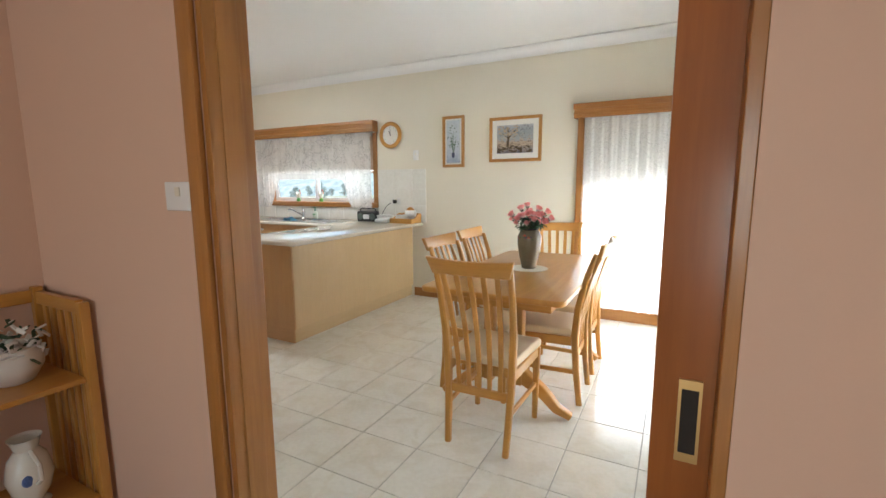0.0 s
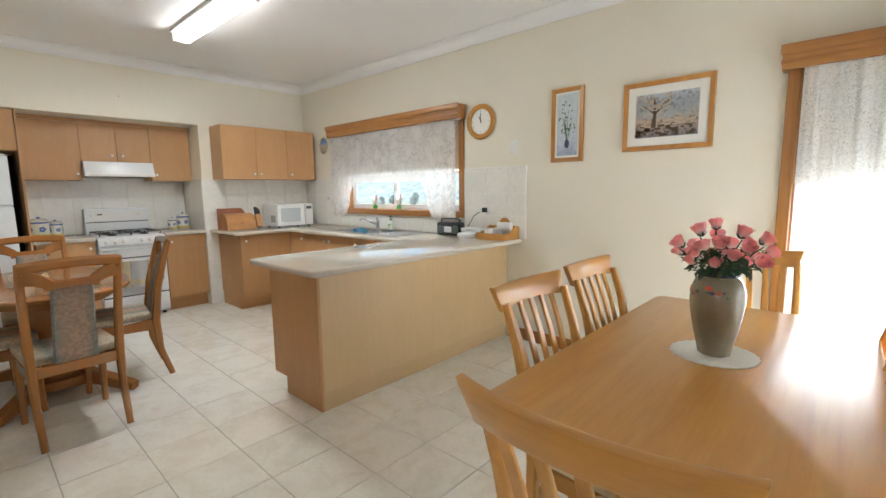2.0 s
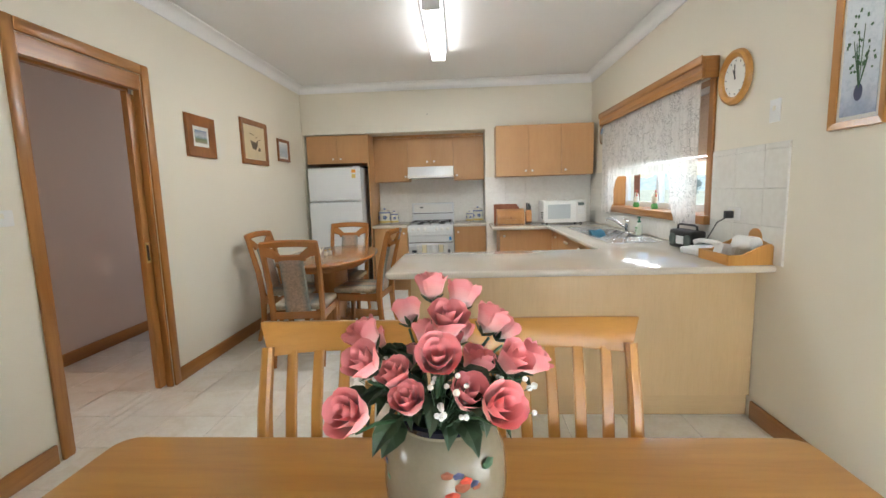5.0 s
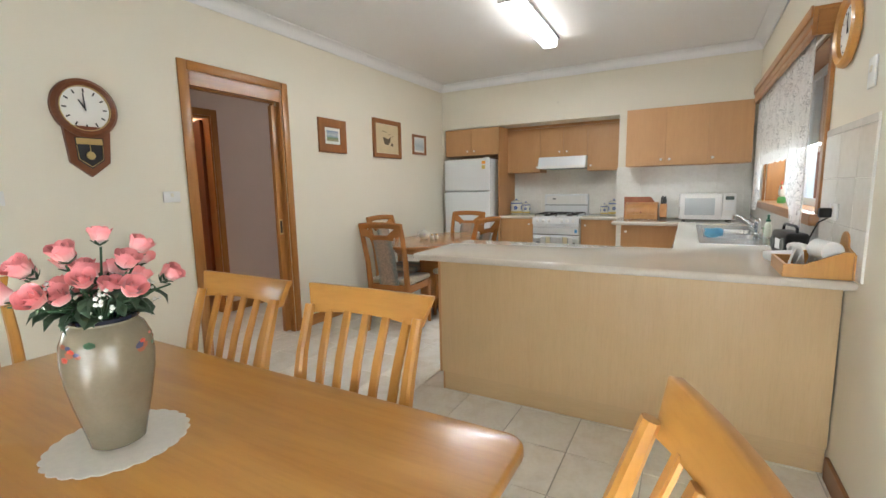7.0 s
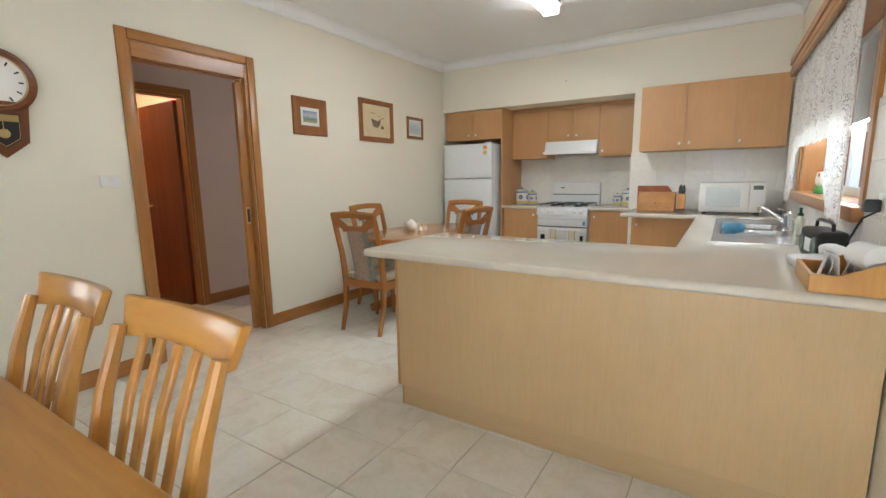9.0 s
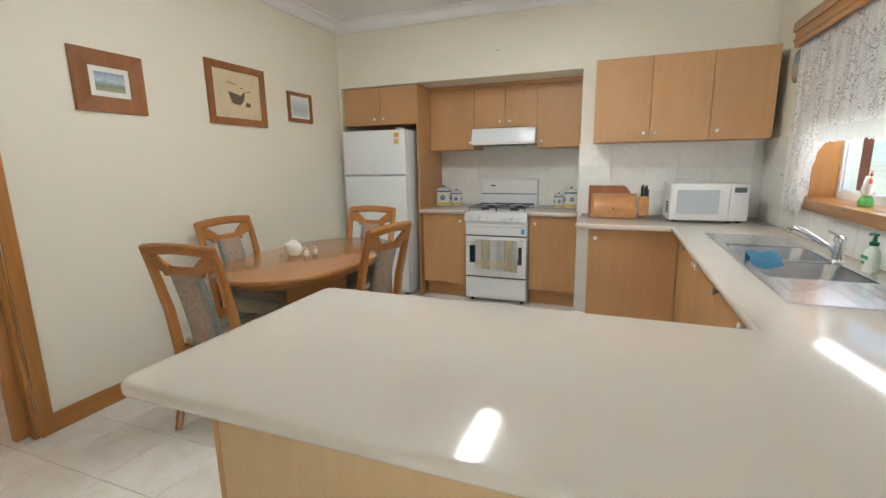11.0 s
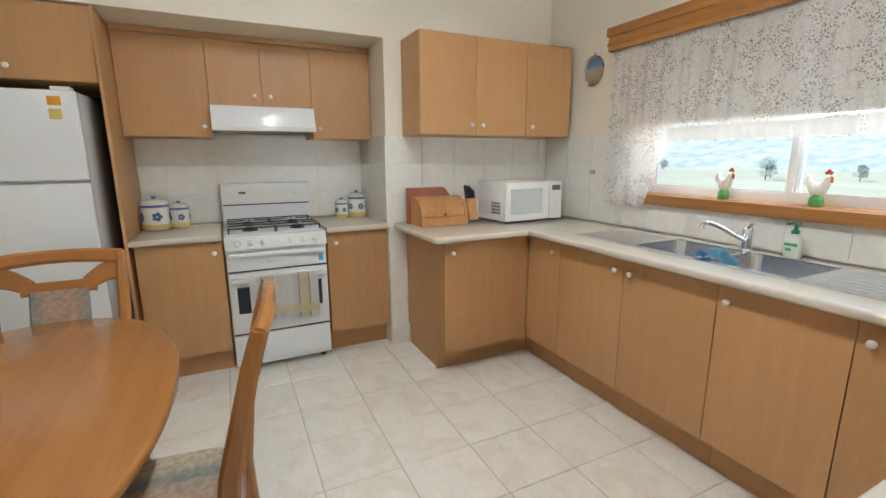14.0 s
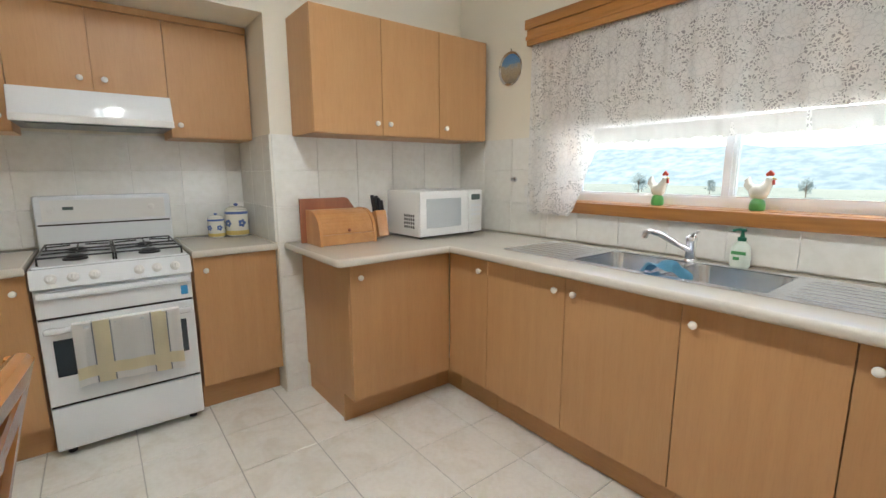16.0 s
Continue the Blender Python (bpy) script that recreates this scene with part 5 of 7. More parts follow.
canister(-6.23, 1.895, 0.080, 0.195, "cream pottery canister with blue flowers and a yellow foot")
canister(-6.27, 2.025, 0.058, 0.160, "smaller cream pottery canister with blue flowers")
canister(-6.27, 3.095, 0.047, 0.135, "small cream pottery canister with blue flowers")
canister(-6.265, 3.213, 0.066, 0.185, "cream pottery canister with blue flowers beside the wall")

ra = thing("radio_cassette", "black portable radio cassette player on the worktop", "radio", -3.06, 4.545, 0.9005, 6)
part("case", bx(-0.135, 0.135, -0.05, 0.05, 0.0, 0.125, 0.018, 3), black_plastic, ra, smooth=True)
for a in (-0.085, 0.085):
    part("speaker_grille", moved(lathe([(0.040, 0), (0.040, 0.004), (0.034, 0.006), (0, 0.003)], 20, False), Matrix.Translation((a, -0.05, 0.058)) @ pose(0, 0, 0, 90)), lcd_grey, ra)
part("tape_door", bx(-0.042, 0.042, -0.054, -0.049, 0.03, 0.085, 0.003), alu, ra, "silver tape door")
part("carry_handle", tube([(-0.11, 0, 0.12), (-0.105, 0, 0.15), (-0.08, 0, 0.158), (0.08, 0, 0.158), (0.105, 0, 0.15), (0.11, 0, 0.12)], 0.007, 8), black_plastic, ra, smooth=True)
part("power_lead", tube([(0.13, 0.03, 0.03), (0.18, 0.02, 0.08), (0.24, 0.04, 0.19), (0.30, 0.08, 0.235), (0.36, 0.060, 0.245)], 0.004, 6), black_plastic, ra)
ph = thing("telephone", "white telephone handset on a pale base beside the radio", "telephone", -2.80, 4.52, 0.9005, 10)
part("base", moved(bx(-0.085, 0.085, -0.10, 0.09, 0, 0.04, 0.012, 3), pose(0, 0, 0.006, 4)), alu, ph, smooth=True)
part("handset", bar([(-0.10, 0.03, 0.055), (-0.06, 0.03, 0.075), (0.06, 0.03, 0.075), (0.10, 0.03, 0.055)], 0.045, [0.045, 0.026, 0.026, 0.045], (0, 1, 0), 0.008), white_plastic, ph, smooth=True)
lb = thing("letter_box", "pine letter rack box with a curved back, full of papers", "letter rack", -2.50, 4.515, 0.9005, 0)
part("back_board", moved(prism([(-0.15, 0), (0.15, 0), (0.15, 0.10), (0.06, 0.12)] + [(0.055 * math.cos(radians(a)), 0.13 + 0.05 * math.sin(radians(a))) for a in range(0, 181, 20)] + [(-0.06, 0.12), (-0.15, 0.10)], 0, 0.014, 0.002), Matrix(((1, 0, 0, 0), (0, 0, 1, 0.12), (0, 1, 0, 0), (0, 0, 0, 1)))), oak["x"], lb)
for a in (-0.15, 0.136):
    s = part("side_board", prism([(-0.10, 0), (0.119, 0), (0.119, 0.11), (0.09, 0.11), (-0.03, 0.055), (-0.10, 0.055)], a, a + 0.014, 0.002), oak["y"], lb)
    s.matrix_basis = Matrix(((0, 0, 1, 0), (1, 0, 0, 0), (0, 1, 0, 0), (0, 0, 0, 1)))
part("front_board", bx(-0.1355, 0.1355, -0.10, -0.088, 0, 0.055, 0.002), oak["x"], lb)
part("base_board", bx(-0.1355, 0.1355, -0.0875, 0.119, 0.0, 0.010, 0), oak["x"], lb)
pr = random.Random(4)
for i in range(9):
    p = tagged(part("paper", moved(bx(-0.05, 0.05, -0.001, 0.001, 0, 0.085, 0), pose(-0.06 + 0.014 * i, -0.05 + 0.017 * i, 0.0115, pr.uniform(-22, 10), pr.uniform(-5, 5), pr.uniform(-25, 25))), paper_white, lb), "white folded papers and envelopes")
part("paper_roll", moved(lathe([(0.040, -0.06), (0.040, 0.06)], 18), Matrix.Translation((0.05, 0.05, 0.105)) @ pose(0, 0, 0, 0, 90, 12)), paper_white, lb, "roll of white paper", smooth=True)


def rooster(x, y, rz):
    r = thing("rooster_figurine", "white china rooster with red comb on a green base", "figurine", x, y, 1.1225, rz, "sill roosters")
    part("base", lathe([(0.022, 0), (0.028, 0.005), (0.029, 0.025), (0.024, 0.044), (0.014, 0.052), (0, 0.052)], 16, False), green_enamel, r, "green grassy base", smooth=True)
    bm = bmesh.new()
    bmesh.ops.create_uvsphere(bm, u_segments=14, v_segments=10, radius=0.034)
    bmesh.ops.transform(bm, matrix=Matrix.Translation((0, 0, 0.078)) @ Matrix.Diagonal((1.15, 0.75, 0.95, 1)), verts=bm.verts)
    part("body", join(bm, tube([(0.018, 0, 0.09), (0.034, 0, 0.115), (0.036, 0, 0.135)], [0.024, 0.017, 0.013], 12), bar([(-0.02, 0, 0.085), (-0.045, 0, 0.11), (-0.045, 0, 0.133), (-0.058, 0, 0.12)], [0.03, 0.028, 0.018, 0.008], [0.03, 0.03, 0.02, 0.012], (0, 1, 0))), china, r, smooth=True)
    part("comb", join(bar([(0.022, 0, 0.147), (0.036, 0, 0.156), (0.048, 0, 0.147)], 0.008, [0.012, 0.022, 0.012], (0, 1, 0)), bar([(0.048, 0, 0.128), (0.050, 0, 0.108)], 0.010, 0.014, (0, 1, 0))), red_enamel, r, "red comb and wattle", smooth=True)
    part("beak", tube([(0.046, 0, 0.135), (0.062, 0, 0.130)], [0.006, 0.001], 8), yellow_enamel, r)


rooster(-4.372, 4.69, -15)
rooster(-3.955, 4.69, -10)

# ---- walls: outlets, switches, prints, clocks ----


def plate(name, label, x, y, z, ny, w=0.115, h=0.075, plugs=0):
    p = thing(name, label, "socket" if plugs else "switch", x, y, z, 0 if ny < 0 else 180)
    part("cover_plate", bx(-w / 2, w / 2, -0.009, -0.0005, -h / 2, h / 2, 0.003), white_plastic, p, smooth=True)
    part("rocker", bx(-0.010, 0.010, -0.013, -0.009, 0.0, 0.024, 0.002), cream_plastic, p)
    return p


plate("power_outlet", "white power outlet on the tiled splashback", -2.70, WN - 0.009, 1.15, -1, plugs=1)
plate("power_outlet", "white power outlet behind the microwave", -5.12, WN - 0.009, 1.17, -1, plugs=1)
plate("light_switch", "white wall plate above the splashback", -2.415, WN, 1.69, -1, 0.075, 0.115)
plate("light_switch", "white light switch beside the passage door", -1.905, WS, 1.265, 1)
plate("light_switch", "white light switch near the living room door", -0.985, WS, 1.28, 1)
plate("light_switch", "white light switch on the peach living room wall", -0.815, 0.80, 1.32, -1)
tagged(part("black_plug", join(moved(bx(-0.018, 0.018, -0.045, -0.001, -0.022, 0.022, 0.006), Matrix.Translation((-2.70, WN - 0.022, 1.145)))), black_plastic), "black mains plug in the outlet", "plug")
tagged(part("wall_hook", tube([(WW, 2.582, 2.31), (WW + 0.012, 2.582, 2.308), (WW + 0.014, 2.582, 2.318)], 0.003, 6), black_plastic), "tiny dark hook on the bulkhead", "hook")
sw = thing("gas_valve", "small metal tap fitting on the tiled wall beside the microwave", "valve", -5.26, WN - 0.009, 1.24)
part("spindle", moved(lathe([(0.016, 0), (0.014, 0.012), (0.006, 0.014), (0.006, 0.03), (0.012, 0.034), (0, 0.036)], 12, False), pose(0, 0, 0, 90)), chrome, sw, smooth=True)


def picture(name, label, x0, x1, z0, z1, y, ny, fw, frame_mat, print_mat, border, depth=0.022, extra=None):
    """A framed print flat on a wall; ny is the way it faces."""
    p = thing(name, label, "picture", (x0 + x1) / 2, y, (z0 + z1) / 2, 0 if ny < 0 else 180)
    w, h = abs(x1 - x0) / 2, (z1 - z0) / 2
    out = []
    for k in range(4):
        a, b = (w, h) if k % 2 == 0 else (h, w)
        bm = bmesh.new()
        q = [(-a, -b), (a, -b), (a - fw, -b + fw), (-a + fw, -b + fw)]
        q2 = [(-a + 0.003, -b + 0.003), (a - 0.003, -b + 0.003), (a - fw + 0.004, -b + fw - 0.004), (-a + fw - 0.004, -b + fw - 0.004)]
        back, front = [bm.verts.new((u, -0.001, v)) for u, v in q], [bm.verts.new((u, -depth + (0.006 if i > 1 else 0.0), v)) for i, (u, v) in enumerate(q2)]
        bm.faces.new(back[::-1])
        bm.faces.new(front)
        for i in range(4):
            bm.faces.new((back[i], back[(i + 1) % 4], front[(i + 1) % 4], front[i]))
        moved(bm, Matrix.Rotation(radians(90 * k), 4, "Y"))
        out.append(part("frame_side", bm, frame_mat, p))
    part("mount", bx(-w + fw * 0.8, w - fw * 0.8, -0.009, -0.002, -h + fw * 0.8, h - fw * 0.8, 0), mat_card, p, "ivory card mount")
    iw, ih = w - fw - border, h - fw - border
    part("print", bx(-iw, iw, -0.0115, -0.0092, -ih, ih, 0), print_mat, p)
    if extra:
        extra(p, iw, ih)
    return p


def ink(parent, bm, material, name="ink_drawing"):
    part(name, bm, material, parent)


def tree_art(p, iw, ih):
    """A big gum by a track: pale far trees, brushed foliage, a shaded foreground."""
    rng = random.Random(9)

    def dabs(count, x0, x1, z0, z1, size, lift):
        out = []
        for _ in range(count):
            x, z = rng.uniform(x0, x1) * iw, rng.uniform(z0, z1) * ih
            w = rng.uniform(0.5, 1.3) * size
            out.append(bar([(x - w, -lift, z), (x + w, -lift, z + rng.uniform(-0.5, 0.5) * w)], 0.0008, rng.uniform(0.5, 1.1) * size, (0, 1, 0), 0.0))
        return join(*out)

    ink(p, dabs(60, -0.95, 0.95, -0.15, 0.35, 0.012, 0.0122), paint_grey, "far_trees")
    ink(p, dabs(46, -0.95, 0.95, -0.92, -0.45, 0.016, 0.0122), ink_brown, "foreground_shade")
    ink(p, dabs(40, -0.9, 0.9, -0.5, -0.2, 0.014, 0.0124), paint_ochre, "grass_strokes")
    trunk = [bar([(-iw * 0.40, -0.0130, -ih * 0.55), (-iw * 0.36, -0.0130, ih * 0.1), (-iw * 0.40, -0.0130, ih * 0.85)], [0.030, 0.020, 0.008], 0.001, (1, 0, 0), 0.0)]
    for a, b in ((-0.80, 0.55), (-0.02, 0.65), (-0.65, 0.88), (0.18, 0.82)):
        trunk.append(bar([(-iw * 0.36, -0.0130, ih * 0.05), (iw * a, -0.0130, ih * b)], [0.008, 0.003], 0.001, (1, 0, 0), 0.0))
    ink(p, join(*trunk), ink_brown)
    ink(p, dabs(70, -0.95, 0.15, 0.25, 0.92, 0.011, 0.0134), paint_ochre, "foliage_strokes")
    ink(p, dabs(36, 0.30, 0.95, 0.0, 0.55, 0.012, 0.0128), paint_grey, "tree_line")


def blossom_art(p, iw, ih):
    rng = random.Random(3)
    ink(p, moved(prism([(0.020 * math.cos(a / 8 * math.pi), 0.034 * math.sin(a / 8 * math.pi)) for a in range(16)], 0, 0.001), Matrix(((1, 0, 0, 0), (0, 0, -1, -0.0118), (0, 1, 0, -ih * 0.62), (0, 0, 0, 1)))), ink_navy, "painted_vase")
    bms = []
    for _ in range(34):
        a, r = rng.uniform(0.15, math.pi - 0.15), rng.uniform(0.05, 0.24)
        x, z = math.cos(a) * r * 0.32, -ih * 0.45 + math.sin(a) * r * 1.25
        bms.append(bar([(x, -0.0125, z), (x + rng.uniform(-0.012, 0.012), -0.0125, z + rng.uniform(0.006, 0.016))], 0.009, 0.001, (1, 0, 0), 0.0))
    for _ in range(7):
        bms.append(bar([(0, -0.0125, -ih * 0.55), (rng.uniform(-0.06, 0.06), -0.0125, rng.uniform(-0.02, ih * 0.7))], 0.003, 0.001, (1, 0, 0), 0.0))
    ink(p, join(*bms), stem_green)


def boat_art(p, iw, ih):
    hull = [(-0.085, 0.02), (0.03, 0.0), (0.075, 0.035), (0.06, -0.03), (0.02, -0.07), (-0.05, -0.06)]
    bms = [moved(prism(hull, 0, 0.001), Matrix(((1, 0, 0, -0.01), (0, 0, -1, -0.0118), (0, 1, 0, 0.0), (0, 0, 0, 1))))]
    bms.append(moved(prism([(-0.028, -0.02), (0.02, -0.025), (0.03, 0.0), (-0.01, 0.015)], 0, 0.001), Matrix(((1, 0, 0, 0.085), (0, 0, -1, -0.0118), (0, 1, 0, -0.055), (0, 0, 0, 1)))))
    for x0, z0, x1, z1 in ((-0.10, 0.085, -0.02, 0.075), (0.02, 0.05, 0.05, 0.06), (0.08, 0.03, 0.12, 0.04)):
        bms.append(bar([(x0, -0.0125, z0), (x1, -0.0125, z1)], 0.001, 0.006, (0, 1, 0), 0.0))
    ink(p, join(*bms), ink_brown)


picture("tall_picture", "tall framed print of a blossom vase in a pine frame", -2.056, -1.787, 1.538, 2.103, WN, -1, 0.036, paleframe, print_vase, 0.014, extra=blossom_art)
picture("landscape_picture", "framed bushland landscape print with ivory mount in a pine frame", -1.488, -0.919, 1.582, 2.047, WN, -1, 0.036, paleframe, print_bush, 0.052, extra=tree_art)
picture("lake_picture", "small lake painting in a broad cedar frame", -3.727, -3.338, 1.656, 1.985, WS, 1, 0.088, brownframe, print_lake, 0.026)
picture("boat_picture", "old boat drawing on yellowed paper in a brown frame", -4.732, -4.182, 1.650, 2.087, WS, 1, 0.055, brownframe, print_sepia, 0.0, extra=boat_art)
picture("tiny_picture", "tiny pale sketch in a narrow brown frame", -5.322, -5.002, 1.7245, 1.980, WS, 1, 0.036, brownframe, print_pale, 0.018)

rc = thing("round_clock", "round oak wall clock with an ivory face", "clock", -2.765, WN, 1.938)
TURN_OUT = pose(0, 0, 0, 90)
part("rim", moved(lathe([(0.150, 0.001), (0.158, 0.010), (0.152, 0.028), (0.135, 0.036), (0.115, 0.026), (0.110, 0.012)], 48, False), TURN_OUT), oak["x"], rc, smooth=True)
part("face", moved(lathe([(0.113, 0.008), (0.113, 0.012)], 40), TURN_OUT), clock_face, rc)


def marks(parent, r, w, n=12, length=0.018, y=-0.0135):
    for k in range(n):
        part("hour_mark", moved(bx(-w / 2, w / 2, y - 0.001, y + 0.001, r - length, r, 0), Matrix.Rotation(radians(30 * k), 4, "Y")), black_plastic, parent)


def clock_hands(parent, hour_deg, minute_deg, lh, lm, y):
    part("hour_pointer", moved(bx(-0.004, 0.004, y - 0.001, y + 0.001, -0.01, lh, 0), Matrix.Rotation(radians(hour_deg), 4, "Y")), black_plastic, parent)
    part("minute_pointer", moved(bx(-0.003, 0.003, y - 0.003, y - 0.0015, -0.012, lm, 0), Matrix.Rotation(radians(minute_deg), 4, "Y")), black_plastic, parent)


marks(rc, 0.098, 0.004, length=0.010)
clock_hands(rc, -25, -2, 0.05, 0.075, -0.0145)

wc = thing("pendulum_clock", "dark mahogany pendulum wall clock with a white dial", "clock", -1.442, WS, 1.787, 180)
part("bezel", moved(lathe([(0.150, 0.002), (0.168, 0.020), (0.166, 0.042), (0.148, 0.058), (0.130, 0.048), (0.124, 0.030)], 48, False), TURN_OUT), mahogany["x"], wc, smooth=True)
part("dial", moved(lathe([(0.128, 0.024), (0.128, 0.032)], 40), TURN_OUT), clock_face, wc)
part("glass_ring", moved(lathe([(0.131, 0.034), (0.128, 0.045), (0.124, 0.046), (0.122, 0.035)], 40, False), TURN_OUT), brass, wc)
marks(wc, 0.112, 0.008, length=0.022, y=-0.034)
clock_hands(wc, -32, -3, 0.055, 0.085, -0.036)
bd = [(-0.118, -0.10), (0.118, -0.10), (0.100, -0.31), (0.0, -0.392), (-0.100, -0.31)]
TO_WALL = Matrix(((1, 0, 0, 0), (0, 0, -1, 0), (0, 1, 0, 0), (0, 0, 0, 1)))
cs = part("case", moved(prism(bd, 0.002, 0.036, 0.004), TO_WALL), mahogany["z"], wc, smooth=True)
part("case_window", moved(prism([(-0.072, -0.165), (0.072, -0.165), (0.066, -0.295), (0.0, -0.345), (-0.066, -0.295)], 0.036, 0.039), TO_WALL), black_plastic, cs)
part("gilt_band", moved(prism([(-0.066, -0.17), (0.066, -0.17), (0.066, -0.205), (-0.066, -0.205)], 0.039, 0.0405), TO_WALL), brass, cs, "gilt lettering band")
for a, b in (((-0.066, -0.21), (-0.060, -0.29)), ((0.066, -0.21), (0.060, -0.29)), ((-0.060, -0.29), (0, -0.335)), ((0.060, -0.29), (0, -0.335))):
    part("gilt_line", tube([(a[0], -0.0405, a[1]), (b[0], -0.0405, b[1])], 0.0018, 5), brass, cs)
part("pendulum", join(moved(lathe([(0.024, 0.039), (0.022, 0.044), (0, 0.046)], 24, False), Matrix.Translation((0, 0, -0.268)) @ TURN_OUT), bx(-0.002, 0.002, -0.042, -0.040, -0.25, -0.205, 0)), brass, wc, "brass pendulum bob", smooth=True)

pl = thing("souvenir_plate", "small oval souvenir plate with a blue picture beside the window", "plate", -5.325, WN, 1.915)
part("plate_rim", moved(moved(lathe([(0.085, 0.001), (0.103, 0.012), (0.100, 0.016), (0.086, 0.008)], 32, False), Matrix.Diagonal((0.94, 1, 1, 1))), TURN_OUT), chrome, pl, smooth=True)
part("plate_picture", moved(lathe([(0.087, 0.006), (0.087, 0.009)], 32), TURN_OUT @ Matrix.Diagonal((0.94, 1, 1, 1))), print_plate, pl)
part("hanger", tube([(0, -0.006, 0.10), (0, -0.004, 0.118)], 0.003, 6), black_plastic, pl)

# ---- fluorescent ceiling light ----
fl = thing("ceiling_light", "lit fluorescent batten light with a white diffuser on the ceiling", "ceiling light", -3.967, 2.825, 0, 1.0)
part("housing", bx(-0.64, 0.64, -0.085, 0.085, CEIL - 0.028, CEIL - 0.001, 0.004), white_enamel, fl)
part("diffuser", bx(-0.62, 0.62, -0.062, 0.062, CEIL - 0.092, CEIL - 0.029, 0.012, 3), diffuser_mat, fl, "glowing white diffuser", smooth=True)
for a in (-0.645, 0.621):
    part("end_cap", bx(a, a + 0.024, -0.066, 0.066, CEIL - 0.096, CEIL - 0.026, 0.004), white_plastic, fl, smooth=True)

# ---- dining table and chairs ----
TZ = 0.77
tb = thing("dining_table", "golden oak dining table with rounded corners and trestle feet", "table", -0.535, 3.01, 0)
part("tabletop", prism(rounded_rect(-0.415, 0.415, -0.785, 0.785, 0.05), TZ - 0.032, TZ, 0.009), oak["y"], tb, smooth=True)
part("apron", join(bx(-0.33, 0.33, -0.70, -0.68, TZ - 0.09, TZ - 0.0325, 0.002), bx(-0.33, 0.33, 0.68, 0.70, TZ - 0.09, TZ - 0.0325, 0.002), bx(-0.33, -0.31, -0.68, 0.68, TZ - 0.09, TZ - 0.0325, 0.002), bx(0.31, 0.33, -0.68, 0.68, TZ - 0.09, TZ - 0.0325, 0.002)), oak["x"], tb)
for s in (-1, 1):
    yy = s * 0.48
    part("pedestal", join(bx(-0.12, -0.06, yy - 0.035, yy + 0.035, 0.16, TZ - 0.033, 0.004), bx(0.06, 0.12, yy - 0.035, yy + 0.035, 0.16, TZ - 0.033, 0.004)), oak["z"], tb, smooth=True)
    for k in (-1, 1):
        part("curved_foot", bar([(0, yy, 0.24), (k * 0.12, yy, 0.215), (k * 0.24, yy, 0.14), (k * 0.33, yy - s * -0.02, 0.065), (k * 0.405, yy, 0.022)], [0.06, 0.06, 0.055, 0.05, 0.045], [0.10, 0.09, 0.07, 0.055, 0.04], (0, 1, 0), 0.006), oak["x"], tb, smooth=True)
part("stretcher", bx(-0.03, 0.03, -0.44, 0.44, 0.20, 0.27, 0.006), oak["y"], tb)


